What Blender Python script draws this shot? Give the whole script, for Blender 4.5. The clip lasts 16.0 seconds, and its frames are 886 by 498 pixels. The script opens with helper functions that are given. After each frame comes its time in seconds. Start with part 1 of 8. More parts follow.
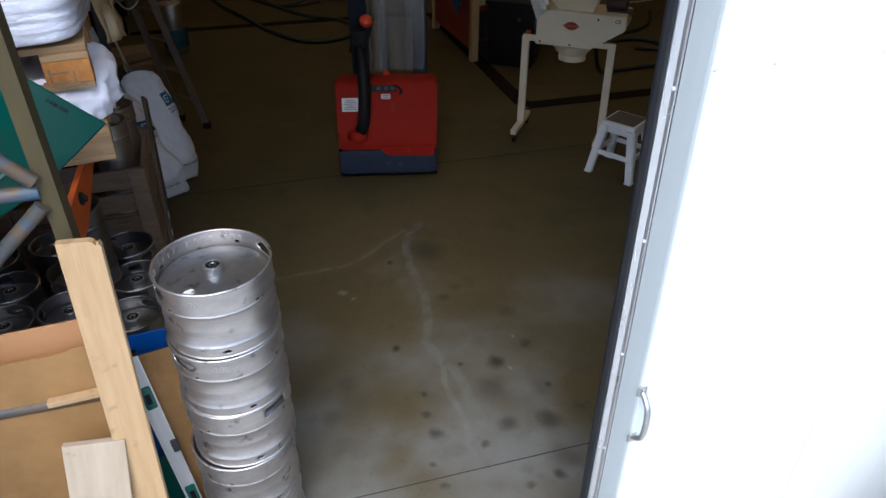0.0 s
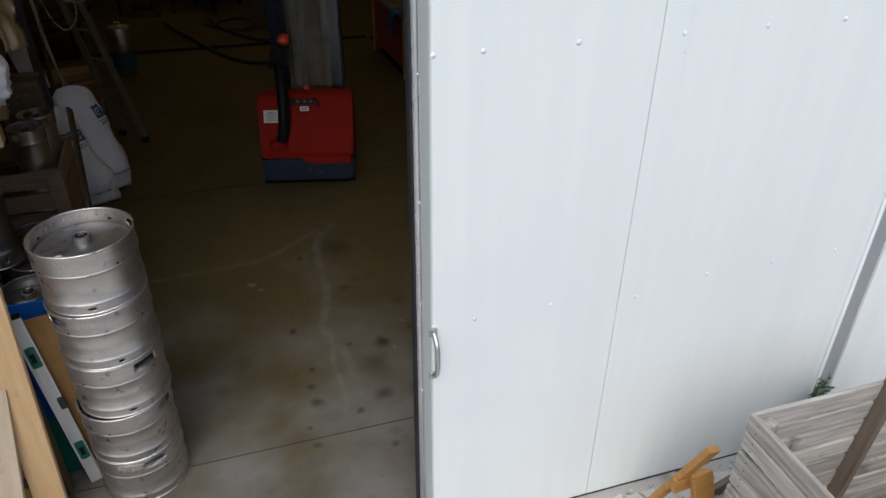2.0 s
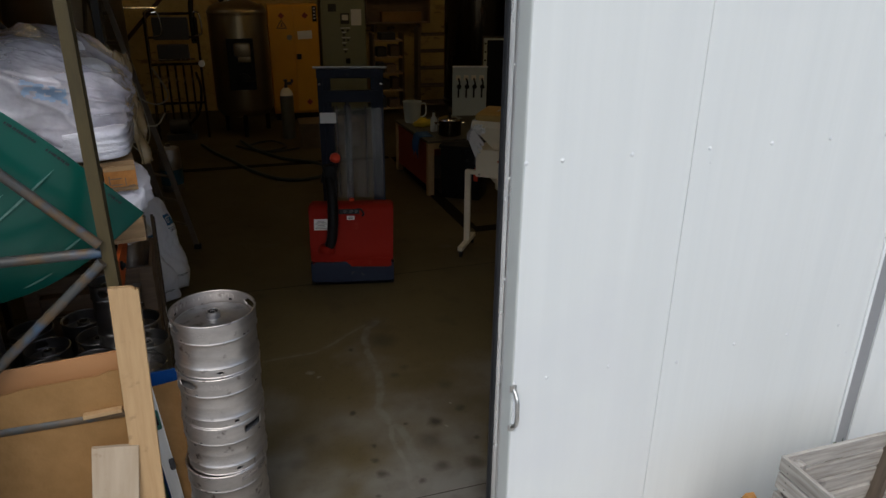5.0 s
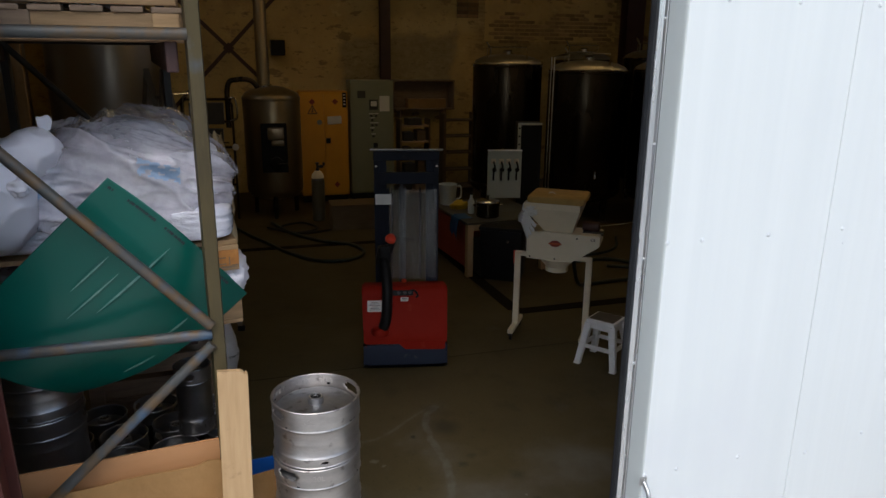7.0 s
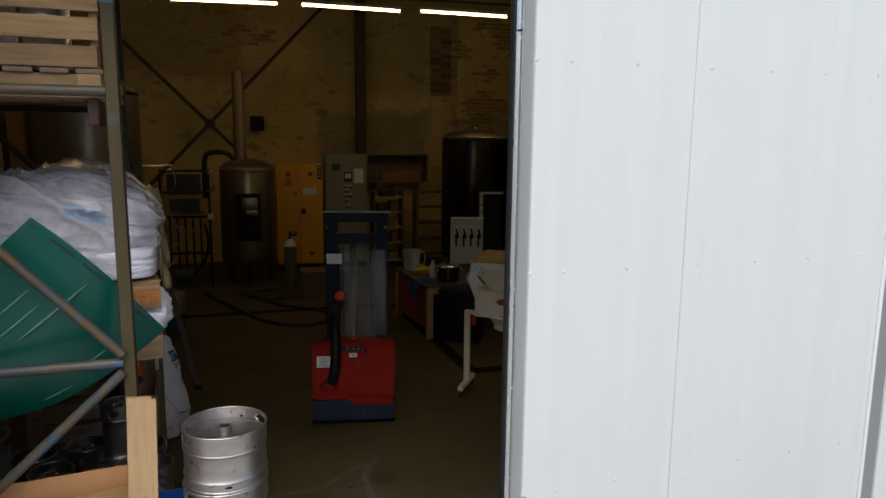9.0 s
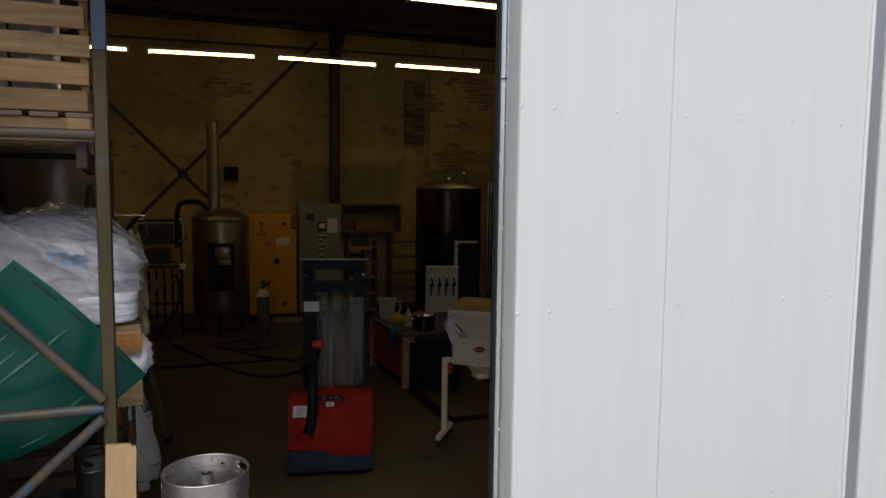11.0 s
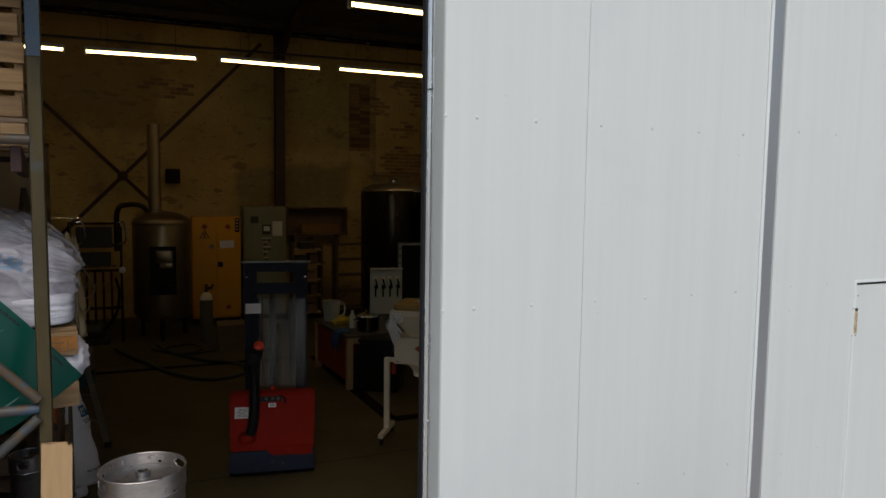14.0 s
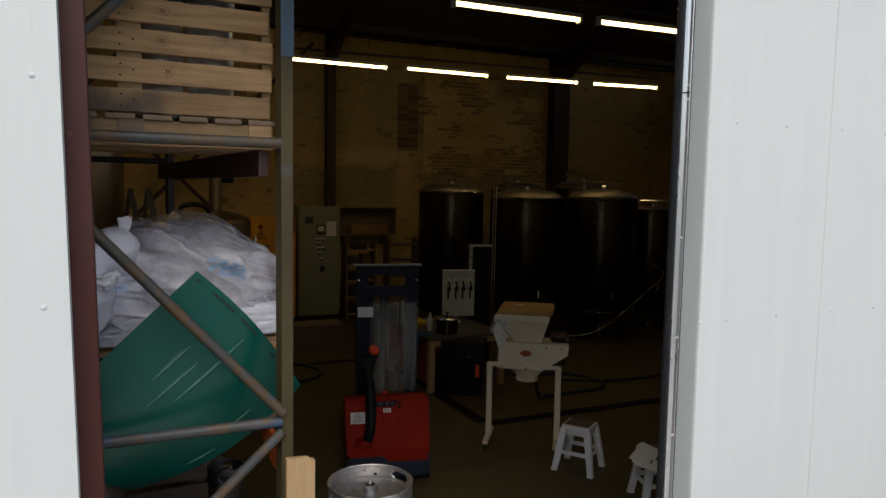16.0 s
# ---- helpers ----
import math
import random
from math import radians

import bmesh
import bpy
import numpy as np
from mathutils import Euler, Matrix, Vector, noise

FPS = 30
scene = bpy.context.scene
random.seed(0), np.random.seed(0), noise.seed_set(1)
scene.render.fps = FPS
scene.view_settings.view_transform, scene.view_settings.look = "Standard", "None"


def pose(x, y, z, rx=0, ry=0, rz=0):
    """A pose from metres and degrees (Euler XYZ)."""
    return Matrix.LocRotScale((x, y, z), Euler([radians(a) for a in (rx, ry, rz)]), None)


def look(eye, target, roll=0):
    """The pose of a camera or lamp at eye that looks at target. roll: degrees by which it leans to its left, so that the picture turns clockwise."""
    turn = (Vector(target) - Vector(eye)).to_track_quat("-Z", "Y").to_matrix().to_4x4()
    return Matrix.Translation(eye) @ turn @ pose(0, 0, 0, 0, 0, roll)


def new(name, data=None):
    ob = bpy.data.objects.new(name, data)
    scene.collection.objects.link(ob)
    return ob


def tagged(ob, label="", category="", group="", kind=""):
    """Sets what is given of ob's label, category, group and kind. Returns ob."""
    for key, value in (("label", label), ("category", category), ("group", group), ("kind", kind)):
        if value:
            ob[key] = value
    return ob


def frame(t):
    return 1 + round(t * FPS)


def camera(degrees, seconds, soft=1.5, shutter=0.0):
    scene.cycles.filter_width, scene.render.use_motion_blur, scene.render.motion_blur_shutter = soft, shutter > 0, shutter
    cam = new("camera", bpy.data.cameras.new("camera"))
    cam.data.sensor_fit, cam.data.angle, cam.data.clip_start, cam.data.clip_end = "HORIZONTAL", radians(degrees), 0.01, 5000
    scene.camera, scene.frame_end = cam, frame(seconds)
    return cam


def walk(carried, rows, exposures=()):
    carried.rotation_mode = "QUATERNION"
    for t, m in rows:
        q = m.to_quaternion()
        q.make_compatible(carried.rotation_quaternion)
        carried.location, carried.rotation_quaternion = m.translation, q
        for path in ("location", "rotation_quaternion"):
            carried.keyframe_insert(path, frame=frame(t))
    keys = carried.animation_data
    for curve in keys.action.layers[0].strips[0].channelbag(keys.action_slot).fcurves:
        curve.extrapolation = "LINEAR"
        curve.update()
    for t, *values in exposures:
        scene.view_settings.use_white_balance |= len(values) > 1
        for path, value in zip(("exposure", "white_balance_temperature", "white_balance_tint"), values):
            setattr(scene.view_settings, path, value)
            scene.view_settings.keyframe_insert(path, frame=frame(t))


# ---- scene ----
cam = camera(64.6, 16.0)
PATH = [
    (0, (0.022, -0.062, 2.759), (0.481, 1.531, 1.64), 0.1),
    (0.5, (0.218, -0.234, 2.765), (0.68, 1.324, 1.601), 0.3),
    (1, (0.37, -0.411, 2.779), (0.846, 1.157, 1.633), 0.3),
    (1.5, (0.468, -0.592, 2.791), (0.96, 1.002, 1.688), 0.1),
    (2, (0.466, -0.688, 2.81), (0.974, 0.932, 1.753), 0.2),
    (2.5, (0.378, -0.717, 2.836), (0.899, 0.929, 1.827), 0.2),
    (3, (0.243, -0.81, 2.862), (0.778, 0.861, 1.902), 0.2),
    (5.5, (-0.213, -1.165, 2.933), (0.366, 0.615, 2.229), 0.5),
    (6, (-0.437, -1.035, 2.925), (0.15, 0.764, 2.277), 0.6),
    (6.2, (-0.556, -0.978, 2.92), (0.04, 0.826, 2.293), 0.6),
    (6.5, (-0.675, -0.892, 2.911), (-0.084, 0.924, 2.316), 0.6),
    (6.7, (-0.73, -0.868, 2.904), (-0.133, 0.953, 2.333), 0.6),
    (7, (-0.549, -0.905, 2.889), (0.049, 0.926, 2.352), 0.6),
    (7.2, (-0.385, -1.006, 2.885), (0.224, 0.829, 2.372), 0.6),
    (7.5, (-0.114, -1.156, 2.866), (0.498, 0.686, 2.382), 0.6),
    (7.7, (0.008, -1.287, 2.86), (0.624, 0.559, 2.398), 0.6),
    (8, (0.033, -1.347, 2.836), (0.653, 0.505, 2.403), 0.6),
    (8.5, (-0.107, -1.379, 2.806), (0.516, 0.484, 2.427), 0.6),
    (9, (-0.219, -1.36, 2.784), (0.408, 0.512, 2.461), 0.6),
    (9.5, (-0.267, -1.333, 2.768), (0.363, 0.546, 2.503), 0.6),
    (10, (-0.245, -1.347, 2.757), (0.386, 0.539, 2.548), 0.6),
    (12.5, (-0.411, -1.422, 2.741), (0.427, 0.387, 2.577), 0.8),
    (13, (-0.406, -1.454, 2.746), (0.433, 0.354, 2.582), 0.9),
    (13.5, (-0.329, -1.537, 2.748), (0.51, 0.271, 2.584), 0.8),
    (14, (-0.283, -1.576, 2.754), (0.56, 0.23, 2.587), 0.8),
    (14.5, (-0.408, -1.518, 2.763), (0.436, 0.287, 2.595), 0.9),
    (15, (-0.644, -1.368, 2.765), (0.199, 0.438, 2.596), 1.0),
    (15.5, (-0.934, -1.177, 2.759), (-0.09, 0.629, 2.593), 1.1),
    (16, (-1.252, -1.006, 2.769), (-0.411, 0.8, 2.599), 1.0),
]
EXPO = [(0.0, 0.95), (0.5, 0.8), (1.0, 0.57), (1.5, 0.34), (2.0, 0.12), (2.5, -0.05), (3.0, -0.14), (5.5, -0.12), (6.0, -0.03), (6.5, 0.13), (7.0, 0.25), (7.5, 0.25), (8.0, 0.25), (8.5, 0.12), (9.0, 0.05), (9.5, 0.0), (10.0, -0.02), (12.5, -0.31), (14.0, -0.34), (14.5, -0.33), (15.0, -0.36), (15.5, -0.27), (16.0, -0.12)]
GAIN = 0.70
WHITE = [(0.0, 5450), (1.0, 5800), (2.2, 6180), (6.0, 6250), (7.0, 6000), (8.0, 6250), (12.0, 6400), (16.0, 6450)]


def white(t):
    for (ta, a), (tb, b) in zip(WHITE, WHITE[1:]):
        if t <= tb:
            return a + (b - a) * (t - ta) / (tb - ta)


walk(cam, [(t, look(eye, target, roll)) for t, eye, target, roll in PATH], [(t, e + GAIN, white(t), 7) for t, e in EXPO])

# ---- daylight: overcast sky ----
world = bpy.data.worlds.new("overcast_sky")
scene.world = world
world.use_nodes = True
wn = world.node_tree.nodes
sky = wn.new("ShaderNodeTexSky")
sky.sky_type = "NISHITA"
sky.sun_disc = False
sky.sun_elevation, sky.sun_rotation = radians(50), radians(200)
sky.air_density, sky.dust_density, sky.ozone_density = 1.0, 3.0, 1.0
world.node_tree.links.new(sky.outputs[0], wn["Background"].inputs[0])
wn["Background"].inputs[1].default_value = 0.10
sun = new("sun", bpy.data.lights.new("sun", "SUN"))
sun.data.energy, sun.data.angle, sun.data.color = 0.9, radians(60), (1.0, 0.97, 0.93)
sun.matrix_world = look((-3, -5.5, 12), (0, 0, 0))


# ---- materials ----
def mat(name, colour, rough=0.5, metal=0.0, second=None, scale=6.0, amount=0.5, bump=0.15, bump_scale=60.0, stretch=(1, 1, 1), spread=0.0,
        stain=None, stain_scale=2.0, stain_level=0.6, coat=0.0, rough_var=0.12, ramp=(0.35, 0.7), distance=0.004, sheen=0.0):
    """Two-scale noise material in the object's own metres."""
    m = bpy.data.materials.new(name)
    m.use_nodes = True
    n, l = m.node_tree.nodes, m.node_tree.links
    bsdf = n["Principled BSDF"]
    tc, mp = n.new("ShaderNodeTexCoord"), n.new("ShaderNodeMapping")
    mp.inputs["Scale"].default_value = stretch
    l.new(tc.outputs["Object"], mp.inputs["Vector"])
    info = n.new("ShaderNodeObjectInfo")
    off = n.new("ShaderNodeVectorMath")
    off.operation = "SCALE"
    off.inputs[0].default_value = (17.0, 31.0, 23.0)
    l.new(info.outputs["Random"], off.inputs["Scale"])
    l.new(off.outputs[0], mp.inputs["Location"])
    big = n.new("ShaderNodeTexNoise")
    big.inputs["Scale"].default_value, big.inputs["Detail"].default_value, big.inputs["Roughness"].default_value = scale, 6.0, 0.6
    l.new(mp.outputs[0], big.inputs["Vector"])
    rmp = n.new("ShaderNodeMapRange")
    rmp.inputs["From Min"].default_value, rmp.inputs["From Max"].default_value = ramp
    rmp.inputs["To Max"].default_value = amount
    l.new(big.outputs["Fac"], rmp.inputs["Value"])
    mix = n.new("ShaderNodeMix")
    mix.data_type = "RGBA"
    mix.inputs["A"].default_value = (*colour, 1)
    mix.inputs["B"].default_value = (*(second or tuple(0.75 * c for c in colour)), 1)
    l.new(rmp.outputs[0], mix.inputs["Factor"])
    out = mix.outputs["Result"]
    if stain:
        st = n.new("ShaderNodeTexNoise")
        st.inputs["Scale"].default_value, st.inputs["Detail"].default_value = stain_scale, 4.0
        shift = n.new("ShaderNodeVectorMath")
        l.new(tc.outputs["Object"], shift.inputs[0])
        l.new(off.outputs[0], shift.inputs[1])
        l.new(shift.outputs[0], st.inputs["Vector"])
        sr = n.new("ShaderNodeMapRange")
        sr.inputs["From Min"].default_value, sr.inputs["From Max"].default_value = stain_level, stain_level + 0.12
        l.new(st.outputs["Fac"], sr.inputs["Value"])
        sm = n.new("ShaderNodeMix")
        sm.data_type = "RGBA"
        sm.inputs["B"].default_value = (*stain, 1)
        l.new(out, sm.inputs["A"])
        l.new(sr.outputs[0], sm.inputs["Factor"])
        out = sm.outputs["Result"]
    if spread:
        hv = n.new("ShaderNodeHueSaturation")
        vr = n.new("ShaderNodeMapRange")
        vr.inputs["To Min"].default_value, vr.inputs["To Max"].default_value = 1 - spread, 1 + spread
        l.new(info.outputs["Random"], vr.inputs["Value"])
        l.new(vr.outputs[0], hv.inputs["Value"])
        l.new(out, hv.inputs["Color"])
        out = hv.outputs["Color"]
    l.new(out, bsdf.inputs["Base Color"])
    fine = n.new("ShaderNodeTexNoise")
    fine.inputs["Scale"].default_value, fine.inputs["Detail"].default_value = bump_scale, 5.0
    l.new(mp.outputs[0], fine.inputs["Vector"])
    rr = n.new("ShaderNodeMapRange")
    rr.inputs["To Min"].default_value, rr.inputs["To Max"].default_value = max(0.02, rough - rough_var), min(1.0, rough + rough_var)
    l.new(big.outputs["Fac"], rr.inputs["Value"])
    l.new(rr.outputs[0], bsdf.inputs["Roughness"])
    bsdf.inputs["Metallic"].default_value = metal
    bsdf.inputs["Coat Weight"].default_value = coat
    bsdf.inputs["Coat Roughness"].default_value = 0.15
    bsdf.inputs["Sheen Weight"].default_value = sheen
    if bump:
        bp = n.new("ShaderNodeBump")
        bp.inputs["Strength"].default_value, bp.inputs["Distance"].default_value = bump, distance
        l.new(fine.outputs["Fac"], bp.inputs["Height"])
        l.new(bp.outputs[0], bsdf.inputs["Normal"])
    return m


def glow(name, colour, strength):
    m = bpy.data.materials.new(name)
    m.use_nodes = True
    b = m.node_tree.nodes["Principled BSDF"]
    b.inputs["Base Color"].default_value = (0.8, 0.8, 0.78, 1)
    b.inputs["Emission Color"].default_value = (*colour, 1)
    b.inputs["Emission Strength"].default_value = strength
    return m


M = {
    "door": mat("white_panel_paint", (0.775, 0.80, 0.785), 0.4, 0, (0.725, 0.75, 0.735), 2.0, 0.5, 0.02, 10, (9, 1, 0.2), stain=(0.735, 0.755, 0.755), stain_scale=0.9, stain_level=0.6),
    "bolt_paint": mat("dulled_bolt_paint", (0.76, 0.78, 0.78), 0.45, 0, (0.60, 0.61, 0.61), 40, 0.5, 0.1, 200),
    "trim": mat("white_trim_paint", (0.86, 0.89, 0.885), 0.45, 0, (0.80, 0.83, 0.825), 4, 0.5, 0.05, 30),
    "edge_paint": mat("grey_white_edge_paint", (0.63, 0.665, 0.645), 0.45, 0, (0.57, 0.60, 0.585), 4, 0.5, 0.05, 30),
    "alu": mat("aluminium", (0.80, 0.81, 0.81), 0.28, 0.8, (0.55, 0.55, 0.55), 8, 0.5, 0.05, 90, (1, 1, 0.1)),
    "alu_level": mat("brushed_level_alloy", (0.60, 0.60, 0.585), 0.42, 0.35, (0.48, 0.48, 0.47), 8, 0.6, 0.08, 90, (6, 6, 0.4)),
    "alu_dull": mat("dull_grey_aluminium", (0.40, 0.41, 0.425), 0.38, 0.5, (0.30, 0.31, 0.325), 4, 0.5, 0.05, 60, (1, 1, 0.15)),
    "rubber": mat("black_rubber", (0.012, 0.013, 0.016), 0.55, 0, (0.03, 0.03, 0.03), 20, 0.4, 0.1, 120),
    "zinc": mat("zinc_plated", (0.62, 0.62, 0.60), 0.35, 0.9, (0.4, 0.38, 0.36), 30, 0.6, 0.1, 200),
    "jamb": mat("red_brown_steel_paint", (0.075, 0.016, 0.010), 0.55, 0, (0.050, 0.012, 0.009), 7, 0.6, 0.12, 60, stain=(0.16, 0.07, 0.05), stain_scale=14, stain_level=0.68),
    "brown_steel": mat("dark_red_brown_steel", (0.05, 0.018, 0.014), 0.55, 0, (0.03, 0.014, 0.012), 5, 0.6, 0.1, 50),
    "plaster": None,
    "dark_brick": mat("sooty_dark_brick", (0.24, 0.145, 0.066), 0.85, 0, (0.17, 0.10, 0.048), 9, 0.8, 0.4, 60, spread=0.45),
    "soft_brick": mat("weathered_brick", (0.34, 0.225, 0.10), 0.88, 0, (0.25, 0.16, 0.075), 9, 0.8, 0.4, 60, spread=0.35),
    "old_mortar": mat("old_mortar", (0.14, 0.115, 0.07), 0.9, 0, (0.09, 0.07, 0.045), 9, 0.8, 0.4, 60),
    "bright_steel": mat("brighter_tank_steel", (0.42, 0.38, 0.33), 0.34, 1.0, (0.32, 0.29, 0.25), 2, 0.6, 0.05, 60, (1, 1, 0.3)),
    "crust": mat("pale_broken_concrete", (0.56, 0.54, 0.50), 0.9, 0, (0.40, 0.385, 0.355), 14, 0.9, 0.5, 90, spread=0.10, stain=(0.20, 0.185, 0.16), stain_scale=22, stain_level=0.64),
    "rubble": mat("broken_concrete_crumbs", (0.42, 0.40, 0.37), 0.9, 0, (0.22, 0.205, 0.18), 30, 0.9, 0.3, 120, spread=0.4),
    "kettle": mat("dull_bronzed_steel", (0.36, 0.28, 0.17), 0.34, 0.9, (0.17, 0.14, 0.09), 2, 0.6, 0.06, 60, (1, 1, 0.3)),
    "foam": mat("ochre_foam_board", (0.46, 0.30, 0.09), 0.85, 0, (0.30, 0.19, 0.06), 8, 0.7, 0.4, 60),
    "bag": mat("thin_white_plastic", (0.90, 0.875, 0.93), 0.38, 0, (0.82, 0.79, 0.85), 3, 0.5, 0.2, 14, distance=0.015, rough_var=0.1),
    "knotty": mat("pale_knotty_board", (0.48, 0.39, 0.285), 0.65, 0, (0.38, 0.29, 0.19), 3, 0.8, 0.2, 40, (5, 5, 0.7), stain=(0.27, 0.17, 0.09), stain_scale=15, stain_level=0.63),
    "roof": mat("dark_roof_sheet", (0.085, 0.07, 0.055), 0.7, 0, (0.05, 0.042, 0.035), 2, 0.7, 0.1, 30),
    "keg": mat("brushed_keg_steel", (0.67, 0.63, 0.60), 0.43, 1.0, (0.45, 0.42, 0.40), 6, 0.9, 0.16, 60, (1, 1, 2.2), stain=(0.20, 0.17, 0.155), stain_scale=19, stain_level=0.61, rough_var=0.12),
    # Base darker than the keg walls, with spots of stain over it.
    "keg_head": mat("darker_stained_keg_head", (0.40, 0.395, 0.40), 0.46, 1.0, (0.27, 0.265, 0.265), 9, 0.8, 0.10, 60, stain=(0.16, 0.15, 0.14), stain_scale=18, stain_level=0.62, rough_var=0.14),
    "crate_keg": mat("tarnished_keg_steel", (0.56, 0.51, 0.46), 0.42, 1.0, (0.38, 0.345, 0.31), 6, 0.8, 0.12, 90, rough_var=0.12, spread=0.1),
    "malt_bag": mat("clean_white_woven_bag", (0.90, 0.90, 0.91), 0.6, 0, (0.82, 0.81, 0.82), 5, 0.6, 0.6, 16, distance=0.016, stain=(0.62, 0.58, 0.52), stain_scale=5, stain_level=0.68),
    "bright_keg": mat("bright_keg_steel", (0.95, 0.94, 0.93), 0.34, 0.55, (0.87, 0.86, 0.85), 6, 0.6, 0.05, 90),
    # Darker base than the kegs by the door.
    "keg_dark": mat("dark_keg_steel", (0.30, 0.295, 0.295), 0.40, 1.0, (0.17, 0.165, 0.165), 6, 0.7, 0.12, 120, rough_var=0.15, spread=0.2),
    # Base far below stainless: the dark room it mirrors is in the colour.
    "steel": mat("tank_steel_dark_reflection", (0.075, 0.060, 0.042), 0.27, 1.0, (0.050, 0.040, 0.029), 2, 0.6, 0.06, 60, (1, 1, 0.3), rough_var=0.1),
    # Paler tan than the shells: the lit wall's reflection is in the colour.
    "dome_steel": mat("brushed_dome_lit_reflection", (0.36, 0.33, 0.27), 0.44, 1.0, (0.27, 0.24, 0.195), 3, 0.6, 0.05, 60),
    "chrome": mat("polished_steel", (0.75, 0.74, 0.71), 0.16, 1.0, (0.6, 0.6, 0.58), 12, 0.4, 0.03, 80, rough_var=0.06),
    "black": mat("black_plastic", (0.007, 0.007, 0.008), 0.48, 0, (0.014, 0.014, 0.014), 15, 0.5, 0.06, 100),
    "dark_metal": mat("dark_painted_metal", (0.03, 0.03, 0.032), 0.5, 0, (0.05, 0.047, 0.045), 10, 0.6, 0.08, 80),
    "red": mat("orange_red_cover", (0.255, 0.009, 0.002), 0.72, 0, (0.23, 0.010, 0.003), 5, 0.5, 0.05, 60, stain=(0.30, 0.03, 0.015), stain_scale=6, stain_level=0.68),
    "red_knob": mat("bright_red_plastic", (0.75, 0.06, 0.02), 0.4, 0, (0.6, 0.05, 0.02), 20, 0.4, 0.03, 100),
    "slate": mat("slate_blue_grey_paint", (0.026, 0.034, 0.060), 0.5, 0, (0.030, 0.042, 0.068), 6, 0.6, 0.08, 70, stain=(0.12, 0.11, 0.10), stain_scale=12, stain_level=0.68),
    "mast": mat("blackened_mast_paint", (0.011, 0.014, 0.024), 0.55, 0, (0.016, 0.020, 0.032), 6, 0.6, 0.08, 70, stain=(0.05, 0.047, 0.043), stain_scale=12, stain_level=0.70),
    "cream": mat("cream_painted_steel", (0.76, 0.67, 0.49), 0.45, 0, (0.66, 0.57, 0.40), 5, 0.5, 0.05, 60),
    "rusty_cream": mat("rusted_cream_paint", (0.62, 0.52, 0.33), 0.6, 0, (0.30, 0.17, 0.07), 60, 0.9, 0.2, 120, ramp=(0.45, 0.6)),
    "white_plastic": mat("white_plastic", (0.82, 0.83, 0.84), 0.4, 0, (0.70, 0.70, 0.69), 9, 0.6, 0.05, 80),
    "anti_slip": mat("worn_brown_tread", (0.10, 0.085, 0.07), 0.8, 0, (0.16, 0.14, 0.12), 14, 0.7, 0.4, 240),
    "rack": mat("worn_blue_rack_paint", (0.066, 0.068, 0.066), 0.5, 0.1, (0.120, 0.074, 0.034), 5, 1.0, 0.12, 80, (1.5, 1.5, 1.5), ramp=(0.44, 0.60), stain=(0.055, 0.10, 0.165), stain_scale=5, stain_level=0.57),
    "rack_post": mat("worn_ochre_rack_post", (0.086, 0.066, 0.028), 0.6, 0.0, (0.050, 0.040, 0.022), 6, 0.85, 0.12, 80, (3, 3, 0.4), stain=(0.09, 0.11, 0.13), stain_scale=4, stain_level=0.62),
    "rack_blue": mat("blue_rack_paint", (0.026, 0.066, 0.12), 0.5, 0.0, (0.055, 0.068, 0.075), 9, 0.8, 0.1, 80),
    "orange": mat("orange_rack_beam", (0.50, 0.085, 0.010), 0.5, 0, (0.34, 0.060, 0.010), 8, 0.6, 0.1, 60, stain=(0.12, 0.06, 0.04), stain_scale=9, stain_level=0.64),
    "pine": mat("pale_pine_board", (0.49, 0.325, 0.165), 0.6, 0, (0.40, 0.25, 0.115), 5, 0.8, 0.25, 40, (9, 9, 0.8), spread=0.08, stain=(0.27, 0.165, 0.08), stain_scale=11, stain_level=0.645),
    "pallet": mat("pallet_wood", (0.37, 0.235, 0.115), 0.75, 0, (0.23, 0.145, 0.068), 5, 0.8, 0.4, 50, (1.2, 9, 9), spread=0.18, stain=(0.16, 0.11, 0.08), stain_scale=7, stain_level=0.67),
    "slat_wood": mat("grained_pallet_slat", (0.40, 0.250, 0.118), 0.75, 0, (0.24, 0.14, 0.064), 4, 1.0, 0.4, 50, (0.7, 12, 12), spread=0.30, stain=(0.13, 0.090, 0.058), stain_scale=3.2, stain_level=0.55),
    "knot_wood": mat("reddish_knot_wood", (0.26, 0.135, 0.065), 0.7, 0, (0.19, 0.10, 0.05), 60, 0.8, 0.2, 60),
    "old_wood": mat("aged_brown_slat", (0.24, 0.165, 0.105), 0.75, 0, (0.15, 0.10, 0.065), 5, 0.8, 0.4, 50, (1.2, 9, 9), spread=0.15),
    "block": mat("orange_pressed_block", (0.50, 0.21, 0.045), 0.7, 0, (0.30, 0.115, 0.028), 30, 0.7, 0.4, 120),
    "grey_wood": mat("weathered_grey_wood", (0.46, 0.43, 0.385), 0.8, 0, (0.23, 0.205, 0.178), 4, 1.0, 0.7, 50, (1.0, 12, 12), spread=0.20, stain=(0.115, 0.10, 0.085), stain_scale=6, stain_level=0.62, distance=0.006),
    "grey_batten": mat("dark_weathered_batten", (0.17, 0.13, 0.095), 0.85, 0, (0.10, 0.078, 0.058), 5, 0.9, 0.5, 50, (1.2, 10, 10)),
    "orange_wood": mat("orange_stained_wood", (0.42, 0.205, 0.05), 0.6, 0, (0.27, 0.12, 0.03), 5, 0.7, 0.2, 40, (1.2, 9, 9)),
    "ply": mat("reddish_hardboard", (0.46, 0.235, 0.10), 0.6, 0, (0.41, 0.195, 0.075), 2.5, 0.7, 0.08, 40, (0.8, 4, 4)),
